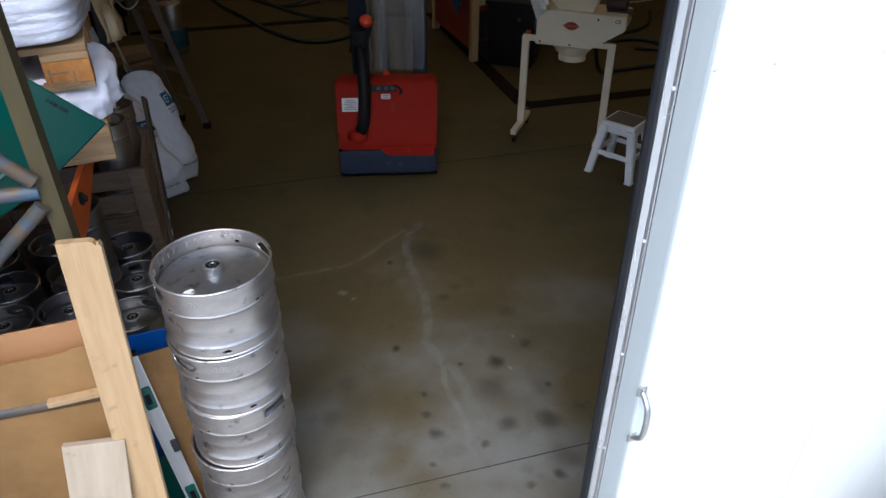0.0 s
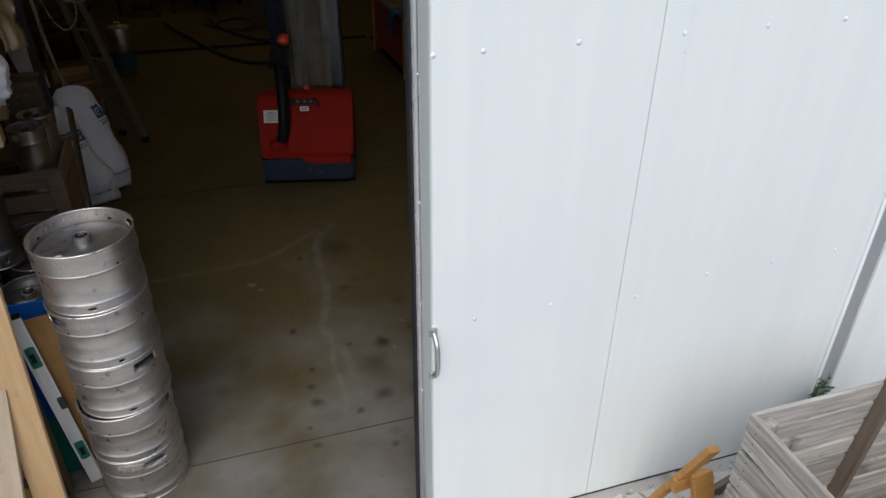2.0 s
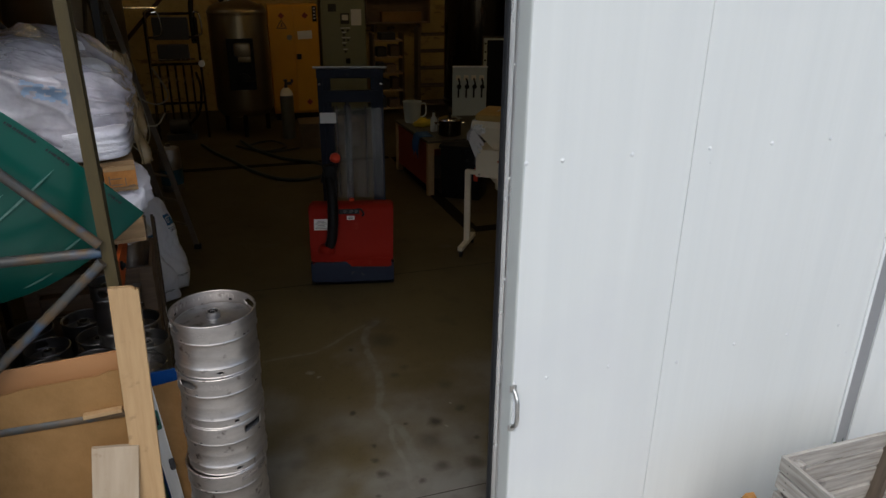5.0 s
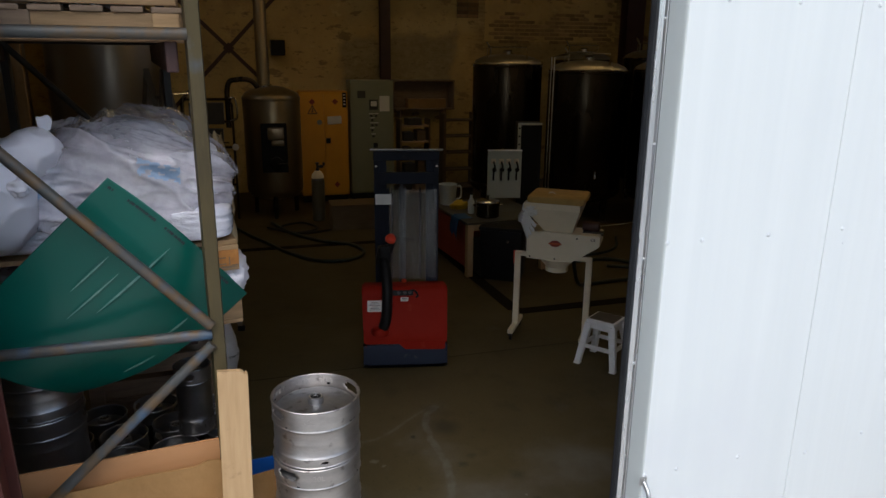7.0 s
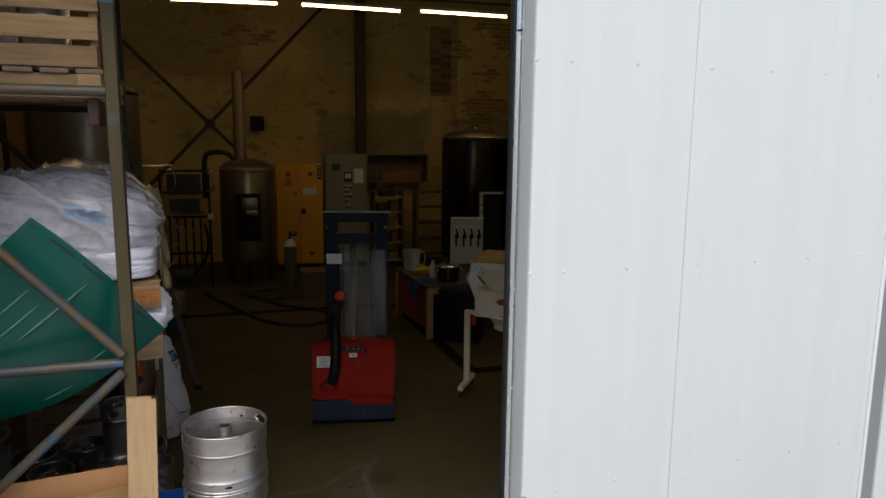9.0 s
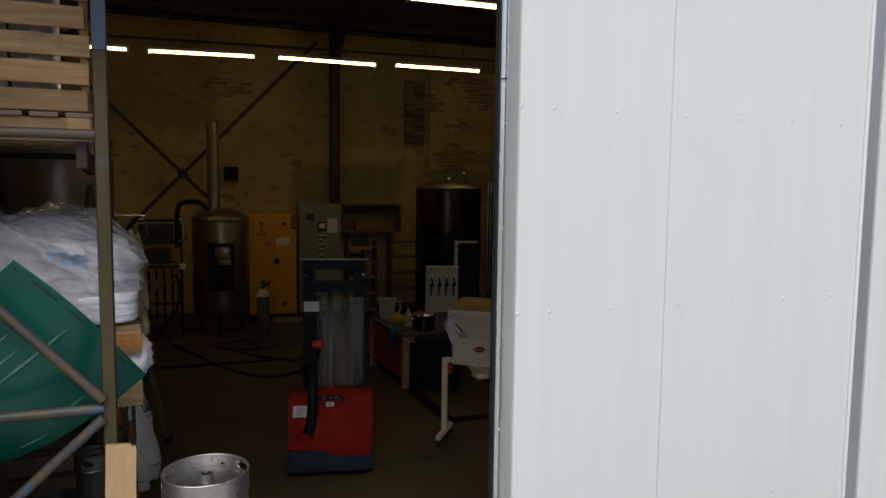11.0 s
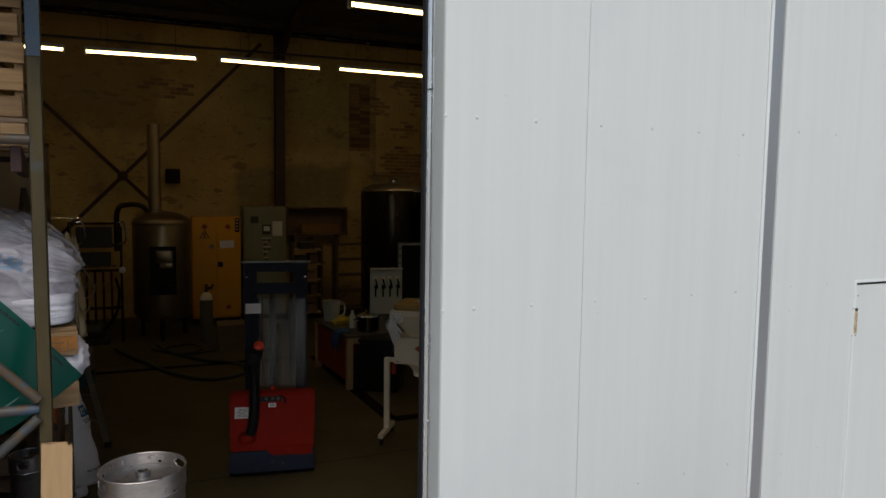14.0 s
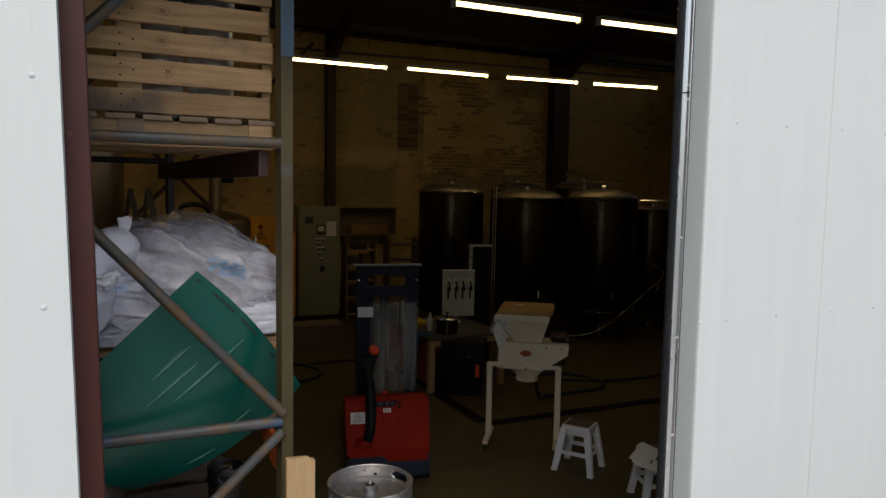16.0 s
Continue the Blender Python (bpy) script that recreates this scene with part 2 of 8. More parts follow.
    "cardboard": mat("brown_cardboard", (0.345, 0.19, 0.066), 0.75, 0, (0.25, 0.135, 0.042), 5, 0.9, 0.5, 14, (1, 1, 1), distance=0.014),
    "blue_board": mat("blue_plastic_sheet", (0.012, 0.10, 0.42), 0.45, 0, (0.01, 0.08, 0.34), 6, 0.5, 0.03, 60),
    "green": mat("dark_green_gloss_sheet", (0.002, 0.095, 0.070), 0.33, 0, (0.002, 0.078, 0.058), 3, 0.5, 0.012, 9, coat=0.12, rough_var=0.05, stain=(0.02, 0.14, 0.11), stain_scale=18, stain_level=0.74),
    "crease": mat("pale_crease_green", (0.16, 0.30, 0.26), 0.4, 0, (0.05, 0.17, 0.14), 30, 0.8, 0.05, 60),
    "sack": mat("white_woven_sack", (0.80, 0.79, 0.81), 0.6, 0, (0.62, 0.60, 0.60), 5, 0.7, 0.8, 13, distance=0.03, stain=(0.46, 0.42, 0.36), stain_scale=5, stain_level=0.64),
    "grey_sack": mat("grey_paper_sack", (0.42, 0.41, 0.42), 0.7, 0, (0.30, 0.29, 0.30), 6, 0.6, 0.5, 18, distance=0.012),
    "olive_steel": mat("olive_grey_cylinder_paint", (0.10, 0.095, 0.07), 0.5, 0, (0.075, 0.07, 0.05), 6, 0.6, 0.06, 60),
    "wrap": mat("clear_wrapped_white_sacks", (0.86, 0.845, 0.91), 0.30, 0, (0.58, 0.565, 0.63), 4.5, 0.85, 0.8, 13, (1.0, 1, 2.6), distance=0.022, coat=1.0, rough_var=0.12),
    "brown_film": mat("yellowed_film", (0.34, 0.235, 0.11), 0.25, 0, (0.46, 0.36, 0.22), 9, 0.8, 0.6, 20, distance=0.01, coat=0.5),
    "blue_print": mat("blue_print", (0.02, 0.12, 0.24), 0.5, 0, (0.04, 0.18, 0.32), 20, 0.5, 0.1, 40),
    "faint_print": mat("blue_print_under_film", (0.30, 0.40, 0.54), 0.35, 0, (0.20, 0.30, 0.46), 30, 0.8, 0.3, 13, distance=0.02, coat=0.6),
    "ink": mat("dark_print", (0.02, 0.025, 0.03), 0.6, 0, (0.03, 0.03, 0.03), 20, 0.5, 0.0),
    "label": mat("white_paper", (0.72, 0.71, 0.68), 0.7, 0, (0.64, 0.63, 0.60), 9, 0.5, 0.05, 80),
    "yellow": mat("yellow_cabinet_paint", (0.72, 0.34, 0.010), 0.45, 0, (0.62, 0.28, 0.010), 3, 0.5, 0.04, 60),
    "grey_green": mat("grey_green_cabinet_paint", (0.23, 0.24, 0.16), 0.45, 0, (0.19, 0.20, 0.135), 3, 0.5, 0.04, 60),
    "shelf_wood": mat("shelf_wood", (0.15, 0.105, 0.06), 0.7, 0, (0.10, 0.07, 0.04), 4, 0.7, 0.2, 40, (1.2, 8, 8)),
    "dark_top": mat("dark_worn_worktop", (0.055, 0.052, 0.042), 0.45, 0, (0.085, 0.078, 0.06), 6, 0.8, 0.08, 60),
    "rust_red": mat("red_painted_panel", (0.26, 0.035, 0.015), 0.5, 0, (0.20, 0.03, 0.014), 3, 0.6, 0.08, 40),
    "hose": mat("dark_green_hose", (0.012, 0.022, 0.020), 0.45, 0, (0.02, 0.03, 0.028), 12, 0.5, 0.08, 90),
    "cord": mat("pale_cord", (0.42, 0.38, 0.28), 0.8, 0, None, 12, 0.5, 0.2, 90),
    "teal": mat("teal_label", (0.012, 0.075, 0.11), 0.45, 0, None, 9, 0.5, 0.05, 60),
    "ladder": mat("dull_ladder_alloy", (0.16, 0.125, 0.09), 0.55, 0.2, (0.10, 0.078, 0.055), 8, 0.7, 0.1, 70),
    "leaf": mat("weed_leaf", (0.045, 0.095, 0.028), 0.6, 0, (0.07, 0.12, 0.035), 30, 0.8, 0.1, 60, spread=0.3),
    "saw_cut": mat("dirty_saw_cut", (0.030, 0.024, 0.016), 0.9, 0, (0.048, 0.038, 0.024), 14, 0.8, 0.2, 80),
    "joint": mat("dark_floor_joint", (0.010, 0.007, 0.005), 0.95, 0, (0.018, 0.013, 0.009), 14, 0.8, 0.2, 80),
    "pale_plastic": mat("pale_translucent_plastic", (0.52, 0.55, 0.48), 0.35, 0, (0.46, 0.49, 0.42), 6, 0.4, 0.03, 40),
    "blue_cloth": mat("blue_cloth", (0.02, 0.09, 0.24), 0.85, 0, (0.02, 0.07, 0.18), 14, 0.6, 0.4, 40, distance=0.01),
    "yellow_cloth": mat("yellow_glove_rubber", (0.62, 0.44, 0.02), 0.6, 0, None, 14, 0.6, 0.2, 40),
    "tube": glow("lit_fluorescent_diffuser", (1.0, 0.66, 0.27), 6.2),
}


def concrete(name, a, b, spots, pale, layers, rough=0.6):
    """Trowelled concrete: broad clouds, dark oil spots, pale scuffs and fine grain."""
    m = mat(name, a, rough, 0, b, 0.9, 0.9, 0.25, 130, stain=pale, stain_scale=3.3, stain_level=0.66, ramp=(0.3, 0.72))
    n, l = m.node_tree.nodes, m.node_tree.links
    bsdf = n["Principled BSDF"]
    src = bsdf.inputs["Base Color"].links[0].from_socket
    tc = n.new("ShaderNodeTexCoord")
    for scale, lo, hi, amt in layers:
        t = n.new("ShaderNodeTexNoise")
        t.inputs["Scale"].default_value, t.inputs["Detail"].default_value = scale, 2.5
        l.new(tc.outputs["Object"], t.inputs["Vector"])
        r = n.new("ShaderNodeMapRange")
        r.inputs["From Min"].default_value, r.inputs["From Max"].default_value, r.inputs["To Max"].default_value = lo, hi, amt
        l.new(t.outputs["Fac"], r.inputs["Value"])
        x = n.new("ShaderNodeMix")
        x.data_type = "RGBA"
        x.inputs["B"].default_value = (*spots, 1)
        l.new(src, x.inputs["A"])
        l.new(r.outputs[0], x.inputs["Factor"])
        src = x.outputs["Result"]
    l.new(src, bsdf.inputs["Base Color"])
    return m


def plaster_wall():
    """Old yellowed plaster over rubble and brick: a smooth brown field, pale bands, peeled patches and small dark scabs."""
    m = mat("peeling_yellowed_plaster", (0.60, 0.43, 0.165), 0.85, 0, (0.44, 0.30, 0.105), 0.8, 0.9, 0.6, 16, distance=0.03)
    n, l = m.node_tree.nodes, m.node_tree.links
    bsdf = n["Principled BSDF"]
    src = bsdf.inputs["Base Color"].links[0].from_socket
    tc = n.new("ShaderNodeTexCoord")

    def noisy(scale, stretch=(1, 1, 1), detail=5.0):
        ms, t = n.new("ShaderNodeMapping"), n.new("ShaderNodeTexNoise")
        ms.inputs["Scale"].default_value = stretch
        l.new(tc.outputs["Object"], ms.inputs["Vector"])
        t.inputs["Scale"].default_value, t.inputs["Detail"].default_value, t.inputs["Roughness"].default_value = scale, detail, 0.62
        l.new(ms.outputs[0], t.inputs["Vector"])
        return t

    def math_node(op, a, b):
        v = n.new("ShaderNodeMath")
        v.operation = op
        for socket, value in zip(v.inputs, (a, b)):
            if isinstance(value, (int, float)):
                socket.default_value = value
            else:
                l.new(value, socket)
        return v.outputs[0]

    def ramp(value, lo, hi, amount=1.0):
        r = n.new("ShaderNodeMapRange")
        r.inputs["From Min"].default_value, r.inputs["From Max"].default_value, r.inputs["To Max"].default_value = lo, hi, amount
        l.new(value, r.inputs["Value"])
        return r.outputs[0]

    shift, warp, sep = n.new("ShaderNodeVectorMath"), n.new("ShaderNodeVectorMath"), n.new("ShaderNodeSeparateXYZ")
    shift.operation, warp.operation = "MULTIPLY_ADD", "ADD"
    shift.inputs[1].default_value, shift.inputs[2].default_value = (1.1, 0.0, 0.9), (-0.55, 0.0, -0.45)
    l.new(noisy(1.3, detail=7.0).outputs["Color"], shift.inputs[0])
    l.new(shift.outputs[0], warp.inputs[0])
    l.new(tc.outputs["Object"], warp.inputs[1])
    l.new(warp.outputs[0], sep.inputs[0])

    def field(x0, z0, x1, z1, soft):
        dx = math_node("SUBTRACT", math_node("ABSOLUTE", math_node("SUBTRACT", sep.outputs["X"], (x0 + x1) / 2), 0), abs(x1 - x0) / 2)
        dz = math_node("SUBTRACT", math_node("ABSOLUTE", math_node("SUBTRACT", sep.outputs["Z"], (z0 + z1) / 2), 0), abs(z1 - z0) / 2)
        return ramp(math_node("MAXIMUM", dx, dz), soft, -soft)

    def paint(colour, factor, amount=1.0):
        nonlocal src
        x = n.new("ShaderNodeMix")
        x.data_type = "RGBA"
        if isinstance(colour, tuple):
            x.inputs["B"].default_value = (*colour, 1)
        else:
            l.new(colour, x.inputs["B"])
        l.new(src, x.inputs["A"])
        l.new(math_node("MULTIPLY", factor, amount), x.inputs["Factor"])
        src = x.outputs["Result"]

    turn, courses = n.new("ShaderNodeMapping"), n.new("ShaderNodeTexBrick")
    turn.inputs["Rotation"].default_value = (radians(90), 0, 0)
    l.new(tc.outputs["Object"], turn.inputs["Vector"])
    l.new(turn.outputs[0], courses.inputs["Vector"])
    for key, value in (("Scale", 1.0), ("Brick Width", 0.26), ("Row Height", 0.085), ("Mortar Size", 0.014), ("Color1", (0.24, 0.15, 0.065, 1)), ("Color2", (0.15, 0.095, 0.045, 1)), ("Mortar", (0.33, 0.25, 0.11, 1))):
        courses.inputs[key].default_value = value
    rubble = ramp(noisy(5.5, (1, 1, 1.5)).outputs["Fac"], 0.38, 0.62)
    paint((0.36, 0.235, 0.085), field(-4.6, 3.9, 0.6, 6.5, 0.12), 0.9)
    paint((0.37, 0.29, 0.125), field(2.15, 3.55, 3.0, 6.5, 0.25), 0.85)
    paint((0.38, 0.30, 0.125), field(3.0, 3.6, 9.0, 6.5, 0.25), 0.8)
    paint((0.56, 0.43, 0.19), field(2.9, 3.32, 9.0, 3.62, 0.10), 0.8)
    paint((0.25, 0.195, 0.095), field(2.1, 2.0, 4.65, 3.3, 0.10), 0.85)
    paint((0.42, 0.345, 0.19), math_node("MULTIPLY", rubble, field(2.1, 2.0, 4.65, 3.3, 0.10)), 0.55)
    paint(courses.outputs["Color"], field(5.3, 3.1, 8.9, 5.6, 0.35), 0.8)
    paint((0.25, 0.195, 0.095), field(5.4, 2.4, 8.7, 3.05, 0.12), 0.7)
    paint((0.50, 0.38, 0.16), field(9.3, 2.0, 13.0, 5.0, 0.30), 0.7)
    scabs = ramp(noisy(2.6, (1.0, 1.0, 2.3), 4.0).outputs["Fac"], 0.585, 0.64)
    paint((0.19, 0.125, 0.055), math_node("MULTIPLY", scabs, ramp(noisy(0.5).outputs["Fac"], 0.36, 0.52)), 0.75)
    paint((0.17, 0.115, 0.05), ramp(noisy(7.0, (1.0, 1.0, 1.9), 3.0).outputs["Fac"], 0.62, 0.68), 0.55)
    paint((0.25, 0.185, 0.08), ramp(noisy(1.0, (1, 1, 0.8), 6.0).outputs["Fac"], 0.50, 0.72), 0.5)
    paint((0.68, 0.52, 0.24), ramp(noisy(3.3, (1, 1, 1.4), 4.0).outputs["Fac"], 0.60, 0.70), 0.35)
    l.new(src, bsdf.inputs["Base Color"])
    return m


def ribbed(m, pitch, height):
    """Faint vertical micro-ribs rolled into sheet metal."""
    n, l = m.node_tree.nodes, m.node_tree.links
    bsdf = n["Principled BSDF"]
    tc = n.new("ShaderNodeTexCoord")
    wave = n.new("ShaderNodeTexWave")
    wave.wave_type, wave.bands_direction = "BANDS", "X"
    wave.inputs["Scale"].default_value = 0.314 / pitch
    wave.inputs["Distortion"].default_value, wave.inputs["Detail"].default_value, wave.inputs["Detail Scale"].default_value = 2.0, 2.0, 0.6
    l.new(tc.outputs["Object"], wave.inputs["Vector"])
    bp = n.new("ShaderNodeBump")
    bp.inputs["Strength"].default_value, bp.inputs["Distance"].default_value = 0.5, height
    l.new(wave.outputs["Fac"], bp.inputs["Height"])
    if bsdf.inputs["Normal"].links:
        l.new(bsdf.inputs["Normal"].links[0].from_socket, bp.inputs["Normal"])
    l.new(bp.outputs[0], bsdf.inputs["Normal"])


M["slate"].node_tree.nodes["Principled BSDF"].inputs["Specular IOR Level"].default_value = 0.25
M["red"].node_tree.nodes["Principled BSDF"].inputs["Specular IOR Level"].default_value = 0.2
for k in ("black", "mast"):
    M[k].node_tree.nodes["Principled BSDF"].inputs["Specular IOR Level"].default_value = 0.16
M["joint"].node_tree.nodes["Principled BSDF"].inputs["Specular IOR Level"].default_value = 0.1
ribbed(M["door"], 0.082, 0.0006)


def weather_streaks(m):
    """Faint broad runs down the sheet, and thin dark drips below the head of the door."""
    n, l = m.node_tree.nodes, m.node_tree.links
    bsdf = n["Principled BSDF"]
    src = bsdf.inputs["Base Color"].links[0].from_socket
    tc, sep = n.new("ShaderNodeTexCoord"), n.new("ShaderNodeSeparateXYZ")
    l.new(tc.outputs["Object"], sep.inputs[0])
    head = n.new("ShaderNodeMapRange")
    head.inputs["From Min"].default_value, head.inputs["From Max"].default_value = 3.15, 3.75
    l.new(sep.outputs["Z"], head.inputs["Value"])
    for stretch, lo, hi, amount, colour, only_head in (((7.0, 1.0, 0.30), 0.48, 0.80, 0.32, (0.68, 0.715, 0.715), False), ((34.0, 1.0, 1.1), 0.66, 0.74, 0.75, (0.42, 0.42, 0.42), True)):
        ms, t, r, x = n.new("ShaderNodeMapping"), n.new("ShaderNodeTexNoise"), n.new("ShaderNodeMapRange"), n.new("ShaderNodeMix")
        ms.inputs["Scale"].default_value = stretch
        t.inputs["Scale"].default_value, t.inputs["Detail"].default_value = 1.0, 4.0
        r.inputs["From Min"].default_value, r.inputs["From Max"].default_value, r.inputs["To Max"].default_value = lo, hi, amount
        l.new(tc.outputs["Object"], ms.inputs["Vector"])
        l.new(ms.outputs[0], t.inputs["Vector"])
        l.new(t.outputs["Fac"], r.inputs["Value"])
        fac = r.outputs[0]
        if only_head:
            mul = n.new("ShaderNodeMath")
            mul.operation = "MULTIPLY"
            l.new(fac, mul.inputs[0])
            l.new(head.outputs[0], mul.inputs[1])
            fac = mul.outputs[0]
        x.data_type = "RGBA"
        x.inputs["B"].default_value = (*colour, 1)
        l.new(src, x.inputs["A"])
        l.new(fac, x.inputs["Factor"])
        src = x.outputs["Result"]
    l.new(src, bsdf.inputs["Base Color"])


weather_streaks(M["door"])
M["plaster"] = plaster_wall()
M["floor"] = concrete("worn_workshop_concrete", (0.087, 0.068, 0.031), (0.070, 0.054, 0.0245), (0.020, 0.016, 0.011), (0.095, 0.083, 0.060), ((3.1, 0.58, 0.74, 0.32), (1.1, 0.50, 0.72, 0.20), (17.0, 0.62, 0.76, 0.34), (55.0, 0.57, 0.70, 0.30)), rough=0.62)
M["floor"].node_tree.nodes["Principled BSDF"].inputs["Specular IOR Level"].default_value = 0.25
M["rack_post"].node_tree.nodes["Principled BSDF"].inputs["Specular IOR Level"].default_value = 0.25
M["film"] = mat("crumpled_clear_film", (0.93, 0.885, 0.955), 0.12, 0, (0.86, 0.815, 0.90), 5, 0.6, 0.60, 11, (0.8, 1.0, 1.9), distance=0.014, coat=1.0, rough_var=0.08)
fn, fl = M["film"].node_tree.nodes, M["film"].node_tree.links
haze, haze_level = fn.new("ShaderNodeTexNoise"), fn.new("ShaderNodeMapRange")
haze.inputs["Scale"].default_value, haze.inputs["Detail"].default_value = 6.5, 6.0
haze_level.inputs["From Min"].default_value, haze_level.inputs["From Max"].default_value = 0.36, 0.68
haze_level.inputs["To Min"].default_value, haze_level.inputs["To Max"].default_value = 0.30, 0.66
fl.new(fn["Texture Coordinate"].outputs["Object"], haze.inputs["Vector"])
fl.new(haze.outputs["Fac"], haze_level.inputs["Value"])
fl.new(haze_level.outputs[0], fn["Principled BSDF"].inputs["Alpha"])
for k in ("wrap", "film"):
    M[k].node_tree.nodes["Principled BSDF"].inputs["Coat Roughness"].default_value = 0.06


def pale_threshold(m):
    """A ragged paler field just inside the doorway, with dark drips and scuffs."""
    n, l = m.node_tree.nodes, m.node_tree.links
    bsdf = n["Principled BSDF"]
    src = bsdf.inputs["Base Color"].links[0].from_socket
    tc, sep = n.new("ShaderNodeTexCoord"), n.new("ShaderNodeSeparateXYZ")
    l.new(tc.outputs["Object"], sep.inputs[0])
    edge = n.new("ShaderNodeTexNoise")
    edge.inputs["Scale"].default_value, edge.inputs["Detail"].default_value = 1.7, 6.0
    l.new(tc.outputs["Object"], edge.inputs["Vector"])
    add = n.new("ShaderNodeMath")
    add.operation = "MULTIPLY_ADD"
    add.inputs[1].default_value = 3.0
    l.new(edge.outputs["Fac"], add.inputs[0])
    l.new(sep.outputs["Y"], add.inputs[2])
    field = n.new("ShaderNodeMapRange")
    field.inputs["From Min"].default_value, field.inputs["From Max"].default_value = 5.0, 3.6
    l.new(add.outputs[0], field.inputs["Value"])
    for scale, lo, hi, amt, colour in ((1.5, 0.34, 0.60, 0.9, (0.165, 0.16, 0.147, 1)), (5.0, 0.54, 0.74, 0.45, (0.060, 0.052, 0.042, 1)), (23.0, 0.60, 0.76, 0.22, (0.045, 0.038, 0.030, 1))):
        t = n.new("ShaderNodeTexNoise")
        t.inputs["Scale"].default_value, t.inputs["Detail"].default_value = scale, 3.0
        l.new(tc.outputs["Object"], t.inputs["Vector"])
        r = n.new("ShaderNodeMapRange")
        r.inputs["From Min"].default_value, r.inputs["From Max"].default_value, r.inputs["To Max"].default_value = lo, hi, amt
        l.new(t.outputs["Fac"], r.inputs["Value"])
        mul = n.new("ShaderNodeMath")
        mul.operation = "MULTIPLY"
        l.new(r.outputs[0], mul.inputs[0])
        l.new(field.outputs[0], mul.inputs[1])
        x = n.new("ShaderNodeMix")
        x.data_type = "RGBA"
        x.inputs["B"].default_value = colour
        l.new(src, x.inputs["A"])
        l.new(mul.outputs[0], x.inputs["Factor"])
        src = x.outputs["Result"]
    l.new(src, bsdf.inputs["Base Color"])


pale_threshold(M["floor"])


def floor_marks(m, seams, stains, flecks):
    """Filled cracks along polylines, round oil stains and pale flecks, all with noisy edges."""
    n, l = m.node_tree.nodes, m.node_tree.links
    bsdf = n["Principled BSDF"]
    src = bsdf.inputs["Base Color"].links[0].from_socket
    tc = n.new("ShaderNodeTexCoord")

    def vec(op, a, b):
        v = n.new("ShaderNodeVectorMath")
        v.operation = op
        for socket, value in zip(v.inputs, (a, b)):
            if isinstance(value, tuple):
                socket.default_value = value
            else:
                l.new(value, socket)
        return v

    def num(op, a, b, clamp=False):
        v = n.new("ShaderNodeMath")
        v.operation, v.use_clamp = op, clamp
        for socket, value in zip(v.inputs, (a, b)):
            if isinstance(value, (int, float)):
                socket.default_value = value
            else:
                l.new(value, socket)
        return v.outputs[0]

    def noisy(scale, detail=5.0):
        t = n.new("ShaderNodeTexNoise")
        t.inputs["Scale"].default_value, t.inputs["Detail"].default_value, t.inputs["Roughness"].default_value = scale, detail, 0.65
        l.new(tc.outputs["Object"], t.inputs["Vector"])
        return t

    def ramp(value, lo, hi, amount):
        r = n.new("ShaderNodeMapRange")
        r.inputs["From Min"].default_value, r.inputs["From Max"].default_value, r.inputs["To Max"].default_value = lo, hi, amount
        l.new(value, r.inputs["Value"])
        return r.outputs[0]

    def paint(colour, factor):
        nonlocal src
        x = n.new("ShaderNodeMix")
        x.data_type = "RGBA"
        x.inputs["B"].default_value = (*colour, 1)
        l.new(src, x.inputs["A"])
        l.new(factor, x.inputs["Factor"])
        src = x.outputs["Result"]

    def bent(scale, reach):
        shift = vec("SUBTRACT", noisy(scale).outputs["Color"], (0.5, 0.5, 0.5))
        wide = vec("MULTIPLY", shift.outputs[0], (reach, reach, 0.0))
        flat = vec("MULTIPLY", tc.outputs["Object"], (1.0, 1.0, 0.0))
        return vec("ADD", flat.outputs[0], wide.outputs[0]).outputs[0]

    breakup = ramp(noisy(7.0).outputs["Fac"], 0.30, 0.58, 1.0)
    place = bent(9.0, 0.055)
    for pts, width, colour, amount in seams:
        near = None
        for (xa, ya), (xb, yb) in zip(pts, pts[1:]):
            ba = Vector((xb - xa, yb - ya, 0))
            pa = vec("SUBTRACT", place, (xa, ya, 0.0)).outputs[0]
            along = num("MULTIPLY", vec("DOT_PRODUCT", pa, tuple(ba)).outputs["Value"], 1.0 / ba.length_squared, True)
            foot = n.new("ShaderNodeVectorMath")
            foot.operation = "SCALE"
            foot.inputs[0].default_value = tuple(ba)
            l.new(along, foot.inputs["Scale"])
            d = vec("DISTANCE", pa, foot.outputs[0]).outputs["Value"]
            near = d if near is None else num("MINIMUM", near, d)
        paint(colour, num("MULTIPLY", ramp(near, width * 0.62, width * 0.30, amount), breakup))
        paint(colour, num("MULTIPLY", ramp(near, width * 2.4, 0.0, amount * 0.30), breakup))
    place = bent(6.0, 0.10)
    for colour, spots in ((0.022, 0.018, 0.013), stains), ((0.19, 0.18, 0.16), flecks):
        for x, y, r, amount in spots:
            d = vec("DISTANCE", place, (x, y, 0.0)).outputs["Value"]
            paint(colour, ramp(d, r * 1.25, r * 0.35, amount))
    l.new(src, bsdf.inputs["Base Color"])


